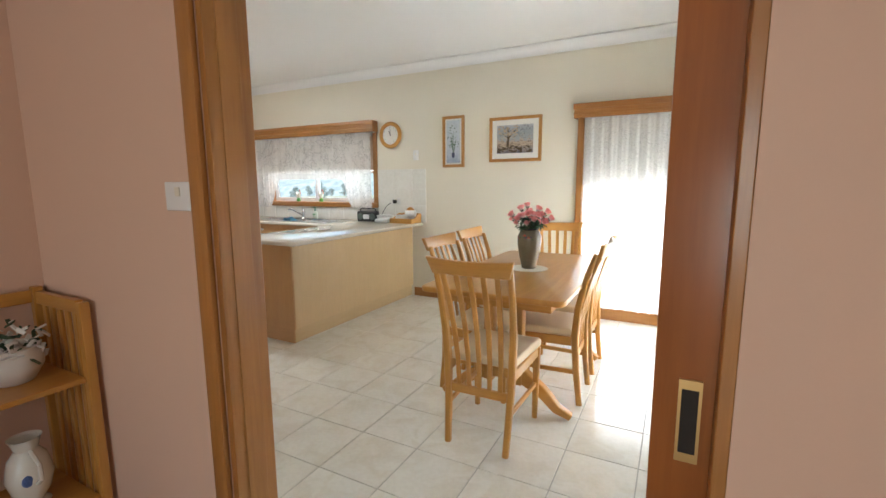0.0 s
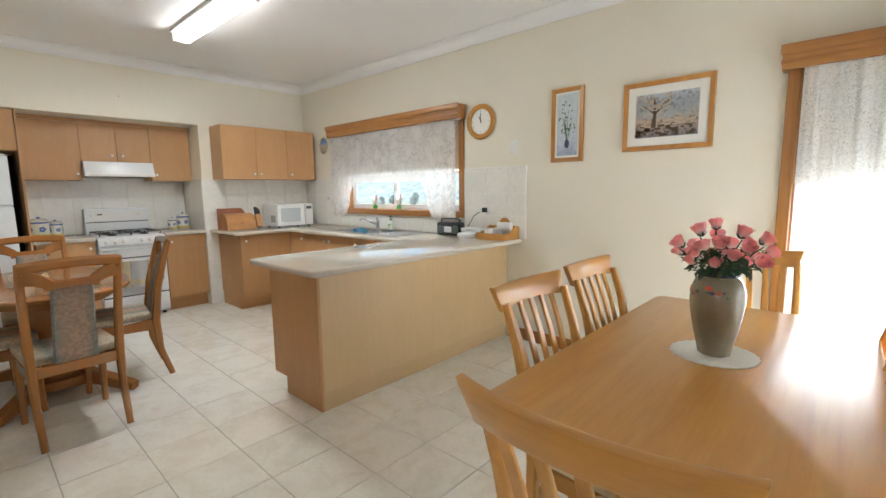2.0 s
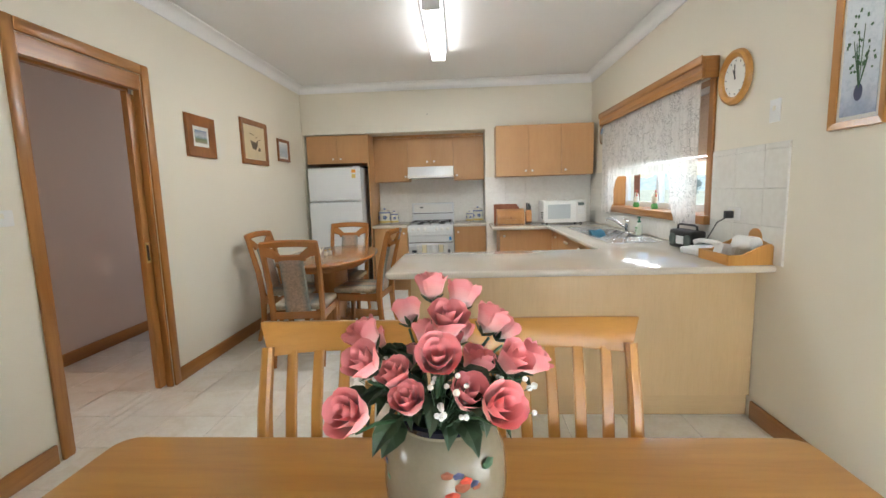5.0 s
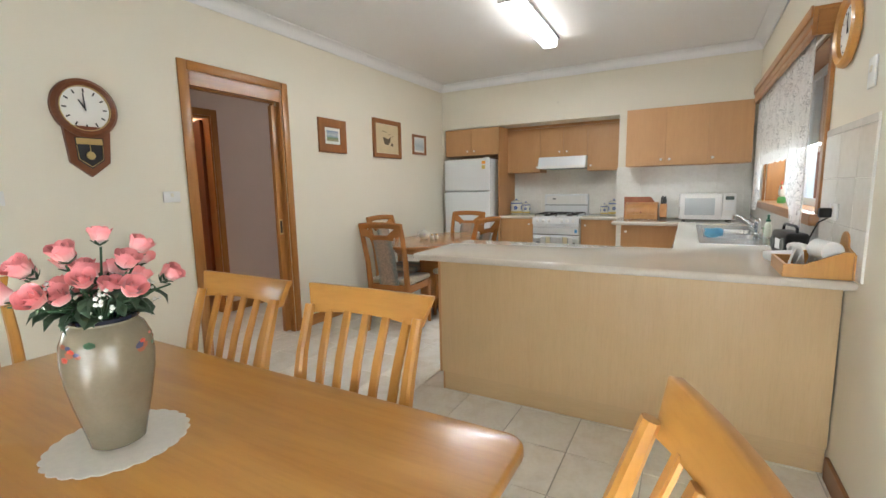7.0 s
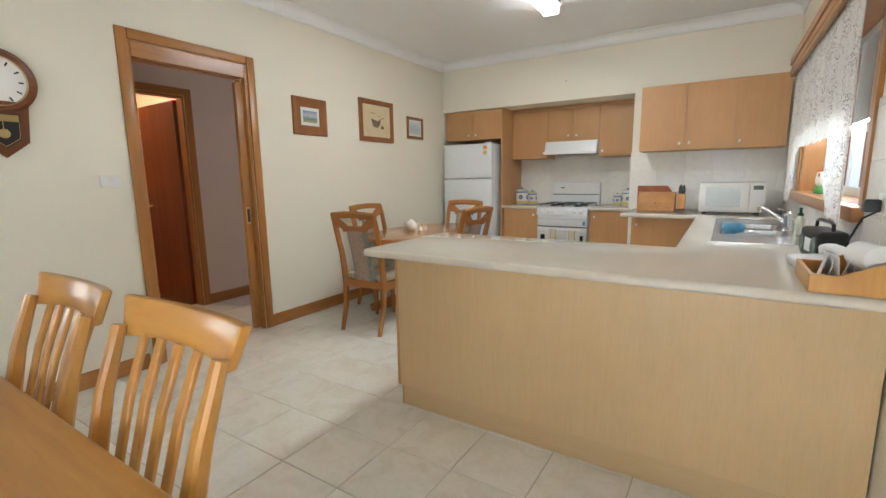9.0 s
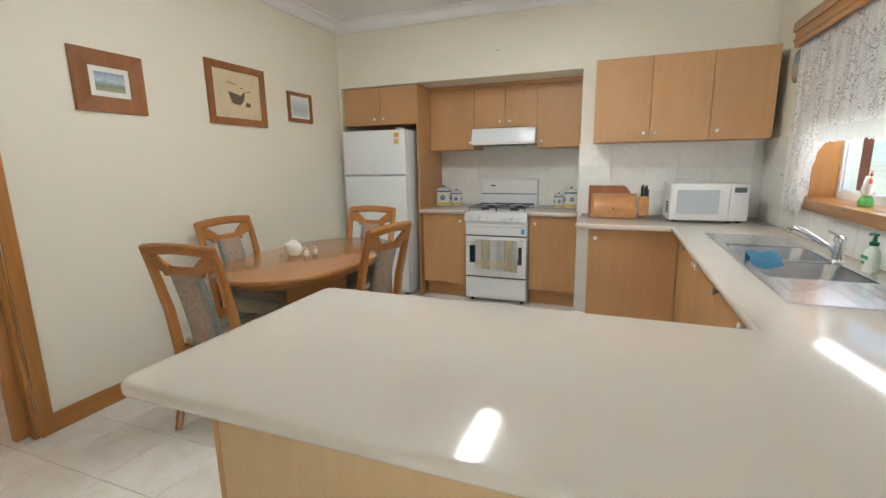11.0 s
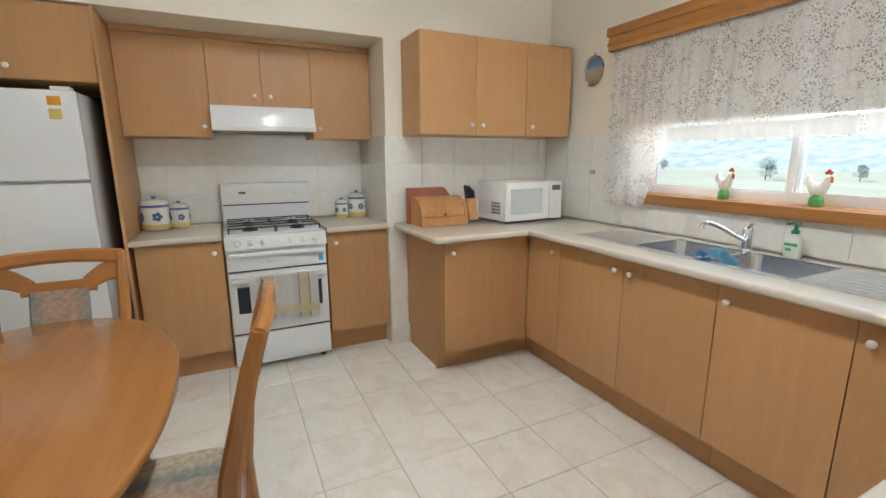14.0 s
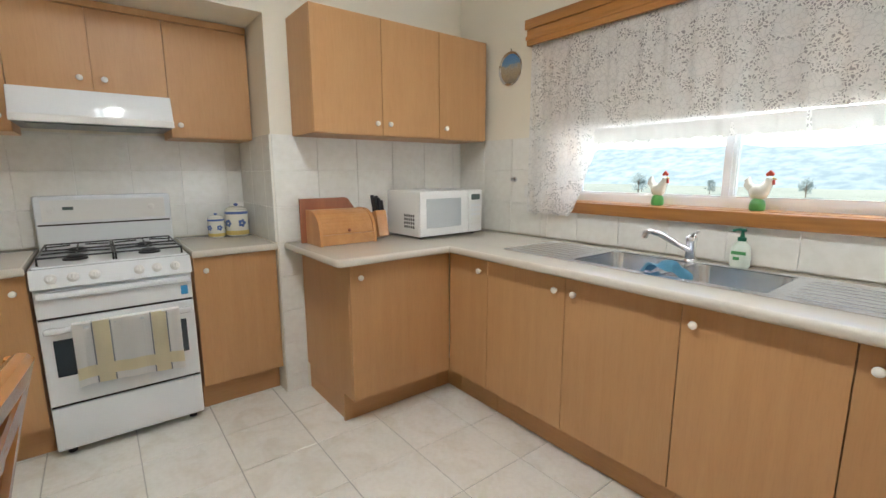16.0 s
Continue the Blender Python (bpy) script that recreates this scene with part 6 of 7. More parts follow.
def dining_chair(x, y, rz):
    c = thing("dining_chair", "golden oak slat back dining chair with a cream vinyl seat", "chair", x, y, 0, rz, "chairs round the dining table")
    for s in (-1, 1):
        post = [(s * 0.160, -0.238, 0.0), (s * 0.168, -0.212, 0.22), (s * 0.176, -0.200, 0.44), (s * 0.184, -0.215, 0.62), (s * 0.190, -0.258, 0.81), (s * 0.192, -0.304, 0.950)]
        part("back_post", bar(post, [0.030, 0.032, 0.036, 0.034, 0.030, 0.028], [0.034, 0.036, 0.042, 0.038, 0.032, 0.026], (1, 0, 0), 0.007), oak["z"], c, smooth=True)
        part("front_leg", bar([(s * 0.180, 0.205, 0.0), (s * 0.185, 0.205, 0.43)], [0.028, 0.038], [0.028, 0.038], (1, 0, 0), 0.006), oak["z"], c, smooth=True)
        part("side_rail", bar([(s * 0.175, -0.18, 0.405), (s * 0.185, 0.19, 0.405)], 0.022, 0.055, (1, 0, 0), 0.003), oak["y"], c)
        part("side_stretcher", bar([(s * 0.168, -0.20, 0.21), (s * 0.182, 0.20, 0.21)], 0.018, 0.026, (1, 0, 0), 0.004), oak["y"], c)
    part("front_rail", bx(-0.17, 0.17, 0.195, 0.215, 0.378, 0.432, 0.003), oak["x"], c)
    part("back_rail", bx(-0.16, 0.16, -0.208, -0.188, 0.270, 0.315, 0.004), oak["x"], c)
    crest, rings = bmesh.new(), []
    for i in range(13):
        u = (i - 6) / 6
        y = -0.319 - 0.032 * (1 - u * u)
        low, top = 0.921 + 0.006 * (1 - u * u), 1.000 + 0.008 * u * u
        rings.append([crest.verts.new(q) for q in ((u * 0.196, y + 0.012, low), (u * 0.223, y - 0.012, top), (u * 0.223, y - 0.034, top - 0.003), (u * 0.196, y - 0.012, low))])
    for r0, r1 in zip(rings, rings[1:]):
        for k in range(4):
            crest.faces.new((r0[k], r0[(k + 1) % 4], r1[(k + 1) % 4], r1[k]))
    crest.faces.new(rings[0][::-1])
    crest.faces.new(rings[-1])
    bmesh.ops.recalc_face_normals(crest, faces=crest.faces[:])
    crest.normal_update()
    bmesh.ops.bevel(crest, geom=[e for e in crest.edges if e.calc_face_angle(0) > 0.8], offset=0.004, segments=2, profile=0.5, affect="EDGES")
    part("crest_rail", crest, oak["x"], c, smooth=True)
    for k in range(5):
        u = (k - 2) / 2
        part("slat", bar([(u * 0.112, -0.197, 0.29), (u * 0.118, -0.204, 0.46), (u * 0.126, -0.236, 0.64), (u * 0.134, -0.285, 0.81), (u * 0.140, -0.332, 0.932)], [0.024, 0.026, 0.028, 0.028, 0.026], 0.012, (1, 0, 0), 0.003), oak["z"], c, smooth=True)
    seat = prism([(-0.178, -0.178), (0.178, -0.178), (0.205, 0.215), (0.19, 0.228), (-0.19, 0.228), (-0.205, 0.215)], 0.432, 0.482, 0.017, 4)
    part("seat", seat, cushion, c, "padded cream vinyl seat", smooth=True)
    return c


chair = dining_chair(-0.502, 2.265, 0)
for x, y, rz in ((-0.745, 2.735, -91), (-0.755, 3.262, -90), (-0.36, 2.89, 91), (-0.36, 3.40, 89), (-0.519, 3.785, 195)):
    copy_thing(chair, pose(x, y, 0, 0, 0, rz))

# ---- vase of silk roses on its doily ----
VX, VY = -0.542, 3.025
outline = []
for i in range(96):
    a = 2 * math.pi * i / 96
    r = 0.126 + 0.006 * abs(math.sin(a * 12))
    outline.append((r * math.cos(a), r * math.sin(a)))
do = tagged(part("doily", prism(outline, 0, 0.003, 0.001, 1), doily_cloth), "round cream crochet doily with a scalloped edge on the table", "doily")
do.matrix_basis = pose(VX, VY, TZ + 0.0005)
vs = thing("vase", "olive brown stoneware vase with painted flowers and a dark rim", "vase", VX, VY, TZ + 0.004)
vs.scale = (0.87, 0.87, 0.93)
part("body", lathe([(0.050, 0), (0.056, 0.004), (0.064, 0.04), (0.0785, 0.10), (0.090, 0.16), (0.0935, 0.20), (0.090, 0.24), (0.078, 0.268), (0.066, 0.280), (0.066, 0.284)], 48, False), vase_mat, vs, smooth=True)
part("rim", lathe([(0.064, 0.2845), (0.070, 0.287), (0.071, 0.294), (0.064, 0.296), (0.055, 0.290), (0.050, 0.24)], 40, False), rim_glaze, vs, "dark blue rim", smooth=True)
vr = random.Random(11)
for ang in (-75, 20, 130, -150):
    for k in range(9):
        a = radians(ang + vr.uniform(-26, 26))
        z = 0.235 + vr.uniform(-0.018, 0.014)
        r = 0.0905 if z < 0.24 else 0.0875
        bm = bmesh.new()
        bmesh.ops.create_icosphere(bm, subdivisions=1, radius=vr.uniform(0.005, 0.012))
        bmesh.ops.transform(bm, matrix=Matrix.Translation((r * math.cos(a), r * math.sin(a), z)) @ pose(0, 0, 0, 0, 0, math.degrees(a)) @ Matrix.Diagonal((0.3, 1.2, 0.8, 1)), verts=bm.verts)
        part("painted_flower", bm, (roof_tile, red_enamel, ink_navy, stem_green)[k % 4], vs)


def rose(parent, p, tilt, turn, size, rng):
    """A silk rose bloom: spiralling cupped petals over a green calyx."""
    bm = bmesh.new()
    for ring, (count, r0, r1, h) in enumerate(((3, 0.004, 0.009, 0.027), (4, 0.008, 0.016, 0.026), (5, 0.013, 0.0235, 0.022))):
        for k in range(count):
            a = 2 * math.pi * (k + 0.4 * ring) / count + rng.uniform(-0.15, 0.15)
            half = 1.25 * math.pi / count
            g = {}
            for i in range(5):
                for j in range(4):
                    s, t = (i - 2) / 2, j / 3
                    aa = a + s * half * (0.5 + 0.5 * math.sin(t * 2.2))
                    r = 0.0 if j == 0 else r0 + (r1 - r0) * (math.sin(t * 1.5)) + (0.003 * (t - 0.66) * 3 if t > 0.66 else 0) * ring * 0.8
                    z = -0.022 if j == 0 else -0.022 + (h + 0.022) * t - 0.008 * s * s * t + rng.uniform(-0.001, 0.001)
                    g[i, j] = bm.verts.new((r * math.cos(aa), r * math.sin(aa), z))
            for i in range(4):
                for j in range(3):
                    bm.faces.new((g[i, j], g[i + 1, j], g[i + 1, j + 1], g[i, j + 1]))
    bmesh.ops.remove_doubles(bm, verts=bm.verts, dist=0.0002)
    bmesh.ops.scale(bm, vec=(size, size, size), verts=bm.verts)
    b = part("rose_bloom", bm, petal_mat, parent, smooth=True)
    b.matrix_basis = Matrix.Translation(p) @ pose(0, 0, 0, 0, tilt, turn)
    cb2 = []
    for k in range(5):
        a = 2 * math.pi * k / 5
        cb2.append(bar([(0, 0, -0.026 * size), (0.010 * math.cos(a) * size, 0.010 * math.sin(a) * size, -0.020 * size), (0.020 * math.cos(a) * size, 0.020 * math.sin(a) * size, -0.012 * size)], [0.004, 0.009, 0.002], 0.0015, (-math.sin(a), math.cos(a), 0), 0))
    part("calyx", join(*cb2), leaf_green, b)
    return b


fb = thing("silk_roses", "bunch of pink and white silk roses with leaves and white buds", "flowers", VX, VY - 0.012, TZ + 0.252)
fb.scale = (0.76, 0.76, 0.74)
fr2 = random.Random(21)
blooms = [(-0.02, 0.0, 0.250), (0.075, 0.03, 0.215), (-0.09, 0.05, 0.215), (-0.145, -0.06, 0.165), (0.155, 0.02, 0.190), (0.11, -0.09, 0.165), (0.02, -0.11, 0.175), (-0.07, -0.115, 0.130),
          (-0.03, 0.10, 0.185), (0.08, 0.125, 0.155), (-0.125, 0.13, 0.135), (0.165, 0.10, 0.125), (0.16, -0.10, 0.110), (0.035, 0.02, 0.165), (-0.06, -0.01, 0.150), (0.06, -0.055, 0.120), (-0.005, 0.165, 0.120), (-0.165, 0.04, 0.115),
          (0.0, -0.065, 0.085), (0.095, -0.03, 0.095), (-0.09, -0.06, 0.09), (-0.105, 0.0, 0.12), (0.0, 0.075, 0.115), (0.105, 0.06, 0.11)]
for x, y, z in blooms:
    out = math.hypot(x, y)
    rose(fb, Vector((x, y, z)), min(62, out * 300), math.degrees(math.atan2(y, x)), fr2.uniform(1.0, 1.2), fr2)
    part("stem", tube([(x * 0.08, y * 0.08, -0.05), (x * 0.25, y * 0.25, 0.04), (x * 0.75, y * 0.75, z * 0.68), (x * 0.97, y * 0.97, z - 0.03)], 0.0028, 6), stem_green, fb)
for k in range(56):
    a, r, z = fr2.uniform(0, 2 * math.pi), fr2.uniform(0.05, 0.15), fr2.uniform(0.035, 0.13)
    m = Matrix.Translation((math.cos(a) * r, math.sin(a) * r, z)) @ pose(0, 0, 0, fr2.uniform(-35, 35), fr2.uniform(-10, 55), math.degrees(a))
    L, w = fr2.uniform(0.055, 0.09), fr2.uniform(0.03, 0.046)
    bm = bmesh.new()
    mid = [bm.verts.new((L * t - L / 2, 0, -0.10 * L * (2 * t - 1) ** 2 * 2)) for t in (0, 0.25, 0.5, 0.75, 1)]
    up = [bm.verts.new((L * t - L / 2, w / 2 * k2, 0.005)) for t, k2 in ((0.25, 0.8), (0.5, 1), (0.75, 0.7))]
    dn = [bm.verts.new((L * t - L / 2, -w / 2 * k2, 0.005)) for t, k2 in ((0.25, 0.8), (0.5, 1), (0.75, 0.7))]
    for side in (up, dn):
        bm.faces.new((mid[0], mid[1], side[0]))
        bm.faces.new((mid[1], mid[2], side[1], side[0]))
        bm.faces.new((mid[2], mid[3], side[2], side[1]))
        bm.faces.new((mid[3], mid[4], side[2]))
    part("leaf", moved(bm, m), leaf_green, fb)
for cx, cy, cz in ((-0.09, 0.06, 0.085), (0.12, 0.03, 0.12), (0.05, 0.13, 0.09), (-0.05, -0.12, 0.09)):
    for k in range(16):
        q = Vector((cx + fr2.uniform(-0.032, 0.032), cy + fr2.uniform(-0.032, 0.032), cz + fr2.uniform(-0.03, 0.03)))
        bm = bmesh.new()
        bmesh.ops.create_icosphere(bm, subdivisions=1, radius=fr2.uniform(0.004, 0.0065))
        bud = part("bud", moved(bm, Matrix.Translation(q)), bud_white, fb, "tiny white bud")
        part("bud_stalk", tube([(cx * 0.4, cy * 0.4, 0.02), q], 0.0008, 4), stem_green, bud)

# ---- breakfast table and chairs ----
BZ = 0.75
bt = thing("breakfast_table", "oval golden oak breakfast table on a pedestal with four feet", "table", -4.215, 1.72, 0)
part("tabletop", prism(superellipse(0, 0, 0.725, 0.432, 2.3, 72), BZ - 0.030, BZ, 0.011, 4), oak2["x"], bt, smooth=True)
part("under_rim", prism(superellipse(0, 0, 0.60, 0.34, 2.3, 48), BZ - 0.085, BZ - 0.0305, 0.004), oak2["x"], bt, smooth=True)
part("pedestal", prism(superellipse(0, 0, 0.23, 0.13, 4, 40), 0.12, BZ - 0.0855, 0.006), oak2["z"], bt, smooth=True)
part("pedestal_base", prism(superellipse(0, 0, 0.27, 0.16, 4, 40), 0.06, 0.125, 0.01), oak2["x"], bt, smooth=True)
for k, (dx, dy) in enumerate(((0.46, 0.34), (0.46, -0.34), (-0.46, 0.34), (-0.46, -0.34))):
    part("foot", bar([(dx * 0.25, dy * 0.2, 0.12), (dx * 0.6, dy * 0.55, 0.085), (dx * 0.9, dy * 0.88, 0.045), (dx, dy, 0.03)], [0.075, 0.072, 0.07, 0.066], [0.12, 0.09, 0.07, 0.058], (-dy, dx, 0), 0.01), oak2["x"], bt, smooth=True)


def breakfast_chair(x, y, rz):
    c = thing("breakfast_chair", "oak breakfast chair with a tapestry seat and padded splat", "chair", x, y, 0, rz, "chairs round the breakfast table")
    for s in (-1, 1):
        part("back_post", bar([(s * 0.190, -0.275, 0.0), (s * 0.192, -0.215, 0.20), (s * 0.194, -0.200, 0.42), (s * 0.198, -0.228, 0.65), (s * 0.203, -0.288, 0.895), (s * 0.203, -0.316, 0.988)], [0.030, 0.034, 0.040, 0.038, 0.036, 0.032], [0.036, 0.044, 0.054, 0.048, 0.040, 0.036], (1, 0, 0), 0.009), oak2["z"], c, smooth=True)
        part("front_leg", bar([(s * 0.195, 0.215, 0.0), (s * 0.195, 0.205, 0.20), (s * 0.195, 0.200, 0.425)], [0.030, 0.036, 0.046], [0.030, 0.040, 0.058], (1, 0, 0), 0.008), oak2["z"], c, smooth=True)
        part("side_rail", bar([(s * 0.195, -0.19, 0.395), (s * 0.195, 0.0, 0.388), (s * 0.195, 0.19, 0.395)], 0.024, [0.078, 0.06, 0.075], (1, 0, 0), 0.005), oak2["y"], c, smooth=True)
    part("front_rail", bar([(-0.18, 0.205, 0.392), (0, 0.205, 0.40), (0.18, 0.205, 0.392)], [0.075, 0.055, 0.075], 0.022, (0, 0, 1), 0.004), oak2["x"], c)
    part("back_rail", bar([(-0.18, -0.200, 0.40), (0.18, -0.200, 0.40)], 0.06, 0.022, (0, 0, 1), 0.004), oak2["x"], c)
    arc = [(u * 0.205, -0.312 - 0.012 * (1 - u * u), 0.968 + 0.014 * (1 - u * u)) for u in (-1, -0.6, -0.2, 0.2, 0.6, 1)]
    part("crest_rail", bar(arc, [0.056, 0.054, 0.052, 0.052, 0.054, 0.056], 0.034, (0, -0.25, 1), 0.013), oak2["x"], c, smooth=True)
    part("lower_crest", bar([(u * 0.115, -0.293, 0.866 + 0.004 * (1 - u * u)) for u in (-1, -0.5, 0, 0.5, 1)], [0.050, 0.044, 0.042, 0.044, 0.050], 0.024, (0, -0.25, 1), 0.006), oak2["x"], c, smooth=True)
    for s in (-1, 1):
        part("crest_bracket", bar([(s * 0.195, -0.305, 0.925), (s * 0.140, -0.303, 0.907), (s * 0.088, -0.295, 0.875)], [0.085, 0.068, 0.052], 0.024, (0.3 * s, -0.25, 1), 0.005), oak2["z"], c, smooth=True)
    part("splat", bar([(0, -0.188, 0.425), (0, -0.205, 0.55), (0, -0.242, 0.71), (0, -0.285, 0.858)], [0.195, 0.190, 0.185, 0.180], 0.030, (1, 0, 0), 0.010), weave, c, "tapestry padded splat", smooth=True)
    part("seat", prism([(-0.172, -0.18), (0.172, -0.18), (0.212, -0.14), (0.214, 0.21), (0.195, 0.228), (-0.195, 0.228), (-0.214, 0.21), (-0.212, -0.14)], 0.432, 0.480, 0.018, 4), weave, c, "tapestry upholstered seat", smooth=True)
    return c


bch = breakfast_chair(-3.507, 1.708, 94)
for x, y, rz in ((-4.70, 1.71, -91), (-4.10, 2.072, 173), (-4.04, 1.40, -4)):
    copy_thing(bch, pose(x, y, 0, 0, 0, rz))

tp = thing("china_teapot", "small white china teapot with pink flowers on the breakfast table", "teapot", -4.145, 1.60, BZ + 0.0005, 118)
tp.scale = (0.76, 0.76, 0.82)
body = lathe([(0.036, 0.0), (0.046, 0.005), (0.060, 0.030), (0.064, 0.055), (0.056, 0.085), (0.038, 0.104), (0.030, 0.108), (0.0, 0.108)], 28, False)
part("pot_body", moved(body, Matrix.Diagonal((1.15, 0.72, 1, 1))), china, tp, smooth=True)
lid = part("lid", moved(lathe([(0.031, 0.1085), (0.033, 0.112), (0.024, 0.122), (0.010, 0.127), (0.0, 0.127)], 22, False), Matrix.Diagonal((1.15, 0.8, 1, 1))), china, tp, smooth=True)
part("lid_knob", lathe([(0.005, 0.1265), (0.006, 0.131), (0.012, 0.137), (0.009, 0.146), (0.0, 0.148)], 14, False), china, lid, smooth=True)
part("spout", tube([(0.060, 0, 0.045), (0.082, 0, 0.060), (0.094, 0, 0.086), (0.103, 0, 0.092)], [0.015, 0.011, 0.008, 0.007], 12), china, tp, smooth=True)
part("pot_handle", tube([(-0.058, 0, 0.088), (-0.088, 0, 0.092), (-0.100, 0, 0.064), (-0.086, 0, 0.036), (-0.064, 0, 0.030)], 0.0065, 10), china, tp, smooth=True)
for k, (ax, az) in enumerate(((-0.018, 0.058), (0.008, 0.066), (0.026, 0.050), (0.002, 0.046))):
    bm = bmesh.new()
    bmesh.ops.create_icosphere(bm, subdivisions=1, radius=0.009)
    part("painted_flower", moved(bm, Matrix.Translation((ax, -0.0445 + abs(ax) * 0.22, az)) @ Matrix.Diagonal((1, 0.25, 0.8, 1))), (pink_enamel, lilac_enamel)[k % 2], tp)
napkin = bmesh.new()
ng = {}
for i in range(9):
    for j in range(5):
        u, w = i / 8, (j - 2) / 2
        ng[i, j] = napkin.verts.new((-0.062 - 0.055 * u, w * (0.022 + 0.016 * u) - 0.012, 0.108 * (1 - u) ** 1.2 + 0.003 + 0.006 * math.sin(5 * w + 4 * u)))
for i in range(8):
    for j in range(4):
        napkin.faces.new((ng[i, j], ng[i + 1, j], ng[i + 1, j + 1], ng[i, j + 1]))
bmesh.ops.solidify(napkin, geom=napkin.faces[:], thickness=0.003)
part("napkin", napkin, paper_white, tp, "white paper napkin", smooth=True)
for dx, dy in ((0.035, 0.105), (-0.03, 0.125)):
    sp = thing("salt_shaker", "small white china shaker with a brass cap", "shaker", -4.155 + dx - 0.03, 1.59 + dy, BZ + 0.0005, group="salt and pepper")
    part("shaker_body", lathe([(0.016, 0), (0.020, 0.006), (0.020, 0.028), (0.013, 0.042)], 16), china, sp, smooth=True)
    part("cap", lathe([(0.0135, 0.0422), (0.0145, 0.050), (0.009, 0.056), (0, 0.057)], 16, False), brass, sp, smooth=True)

# ---- curtains ----


def curtain_sheet(x0, x1, zlow, ztop, y, amp, folds, seedn, along="x", hem=0.0):
    """A gathered curtain; zlow(u) gives the lower edge."""
    rng = random.Random(seedn)
    ph = [rng.uniform(0, 6.28) for _ in range(6)]
    nx, nz = int(abs(x1 - x0) / 0.008), 14
    bm = bmesh.new()
    g = {}
    for i in range(nx + 1):
        u = i / nx
        x = x0 + (x1 - x0) * u
        zl = zlow(u)
        for j in range(nz + 1):
            t = j / nz
            z = zl + (ztop - zl) * t
            k = 0.55 + 0.45 * (1 - t)
            off = amp * k * (math.sin(6.283 * folds * u + ph[0] + 0.6 * math.sin(5 * u + ph[1])) + 0.5 * math.sin(6.283 * folds * 2.3 * u + ph[2] + t) + 0.35 * math.sin(6.283 * folds * 0.37 * u + ph[3]))
            g[i, j] = bm.verts.new((x, y + off, z + hem * math.sin(6.283 * folds * 4 * u + ph[4]) * (1 - t)))
    for i in range(nx):
        for j in range(nz):
            bm.faces.new((g[i, j], g[i + 1, j], g[i + 1, j + 1], g[i, j + 1]))
    return bm


def tail(u):
    left = max(0.0, (0.235 - u) / 0.10)
    right = max(0.0, (u - 0.765) / 0.09)
    k = min(1.0, max(left, right))
    return 1.425 - 0.38 * k * k * (3 - 2 * k) + 0.004 * math.sin(u * 160)


kc = thing("kitchen_curtain", "white flower lace cafe curtain with tails under the pelmet", "curtain")
part("lace_panel", curtain_sheet(-5.10, -3.02, tail, 2.005, 4.580, 0.006, 16, 5, hem=0.004), lace, kc, smooth=True)
part("hem", curtain_sheet(-4.66, -3.45, lambda u: 1.428 + 0.004 * math.sin(u * 110), 1.50, 4.572, 0.004, 10, 6), sheer, kc, "close woven hem", smooth=True)
part("curtain_rod", tube([(-5.10, 4.600, 1.985), (-2.975, 4.600, 1.985)], 0.008, 8), white_plastic, kc)
dc = thing("dining_curtain", "white sheer full length curtain with lace top over the dining window", "curtain")
part("sheer_panel", curtain_sheet(-0.485, 1.04, lambda u: 0.125, 2.0, 4.590, 0.011, 15, 8), sheer, dc, smooth=True)
part("lace_valance", curtain_sheet(-0.487, 1.04, lambda u: 1.335 + 0.006 * math.sin(u * 190), 2.0, 4.575, 0.008, 15, 8), soft_lace, dc, "lace valance", smooth=True)
part("curtain_rod", tube([(-0.56, 4.585, 1.985), (1.04, 4.585, 1.985)], 0.008, 8), white_plastic, dc)
ec = thing("end_curtain", "white sheer full length curtain over the end window", "curtain")
sh = part("sheer_panel", curtain_sheet(2.68, 4.52, lambda u: 0.125, 2.0, 0.0, 0.011, 17, 12), sheer, ec, smooth=True)
va = part("lace_valance", curtain_sheet(2.68, 4.52, lambda u: 1.335, 2.0, -0.014, 0.008, 17, 12), soft_lace, ec, "lace valance", smooth=True)
part("curtain_rod", tube([(2.6, 0.004, 1.99), (4.53, 0.004, 1.99)], 0.008, 8), white_plastic, ec)
ec.matrix_basis = Matrix(((0, 1, 0, WE - 0.062), (1, 0, 0, 0), (0, 0, 1, 0), (0, 0, 0, 1)))
kbl = plain("beige_shutter_slat", (0.66, 0.46, 0.34), 0.6, var=0.05)
bl = plain("cream_shutter_slat", (0.72, 0.62, 0.50), 0.6, var=0.05)
for nm, lab, x0, x1, m in (("shutter_kitchen", "beige roller shutter partly lowered outside the kitchen window", -4.93, -3.03, Matrix.Translation((0, WN + 0.235, 0.17))), ("shutter_dining", "cream roller shutter half lowered outside the dining window", -0.5, 1.02, Matrix.Translation((0, WN + 0.235, 0))), ("shutter_end", "cream roller shutter half lowered outside the end window", 2.8, 4.55, Matrix(((0, 1, 0, WE + 0.215), (1, 0, 0, 0), (0, 0, 1, 0), (0, 0, 0, 1))))):
    s = thing(nm, lab, "shutter", kind="structure")
    s.matrix_basis = m
    for k in range(16):
        part("slat", bx(x0 - 0.04, x1 + 0.04, 0, 0.01, 1.33 + k * 0.046, 1.3765 + k * 0.046, 0.003), kbl if "kitchen" in nm else bl, s)

# ---- living room corner: shelf with a potted flower and a jug ----
lsf = thing("corner_shelf", "honey oak three tier folding shelf in the living room corner", "shelf", -1.665, 0.795, 0, -90)
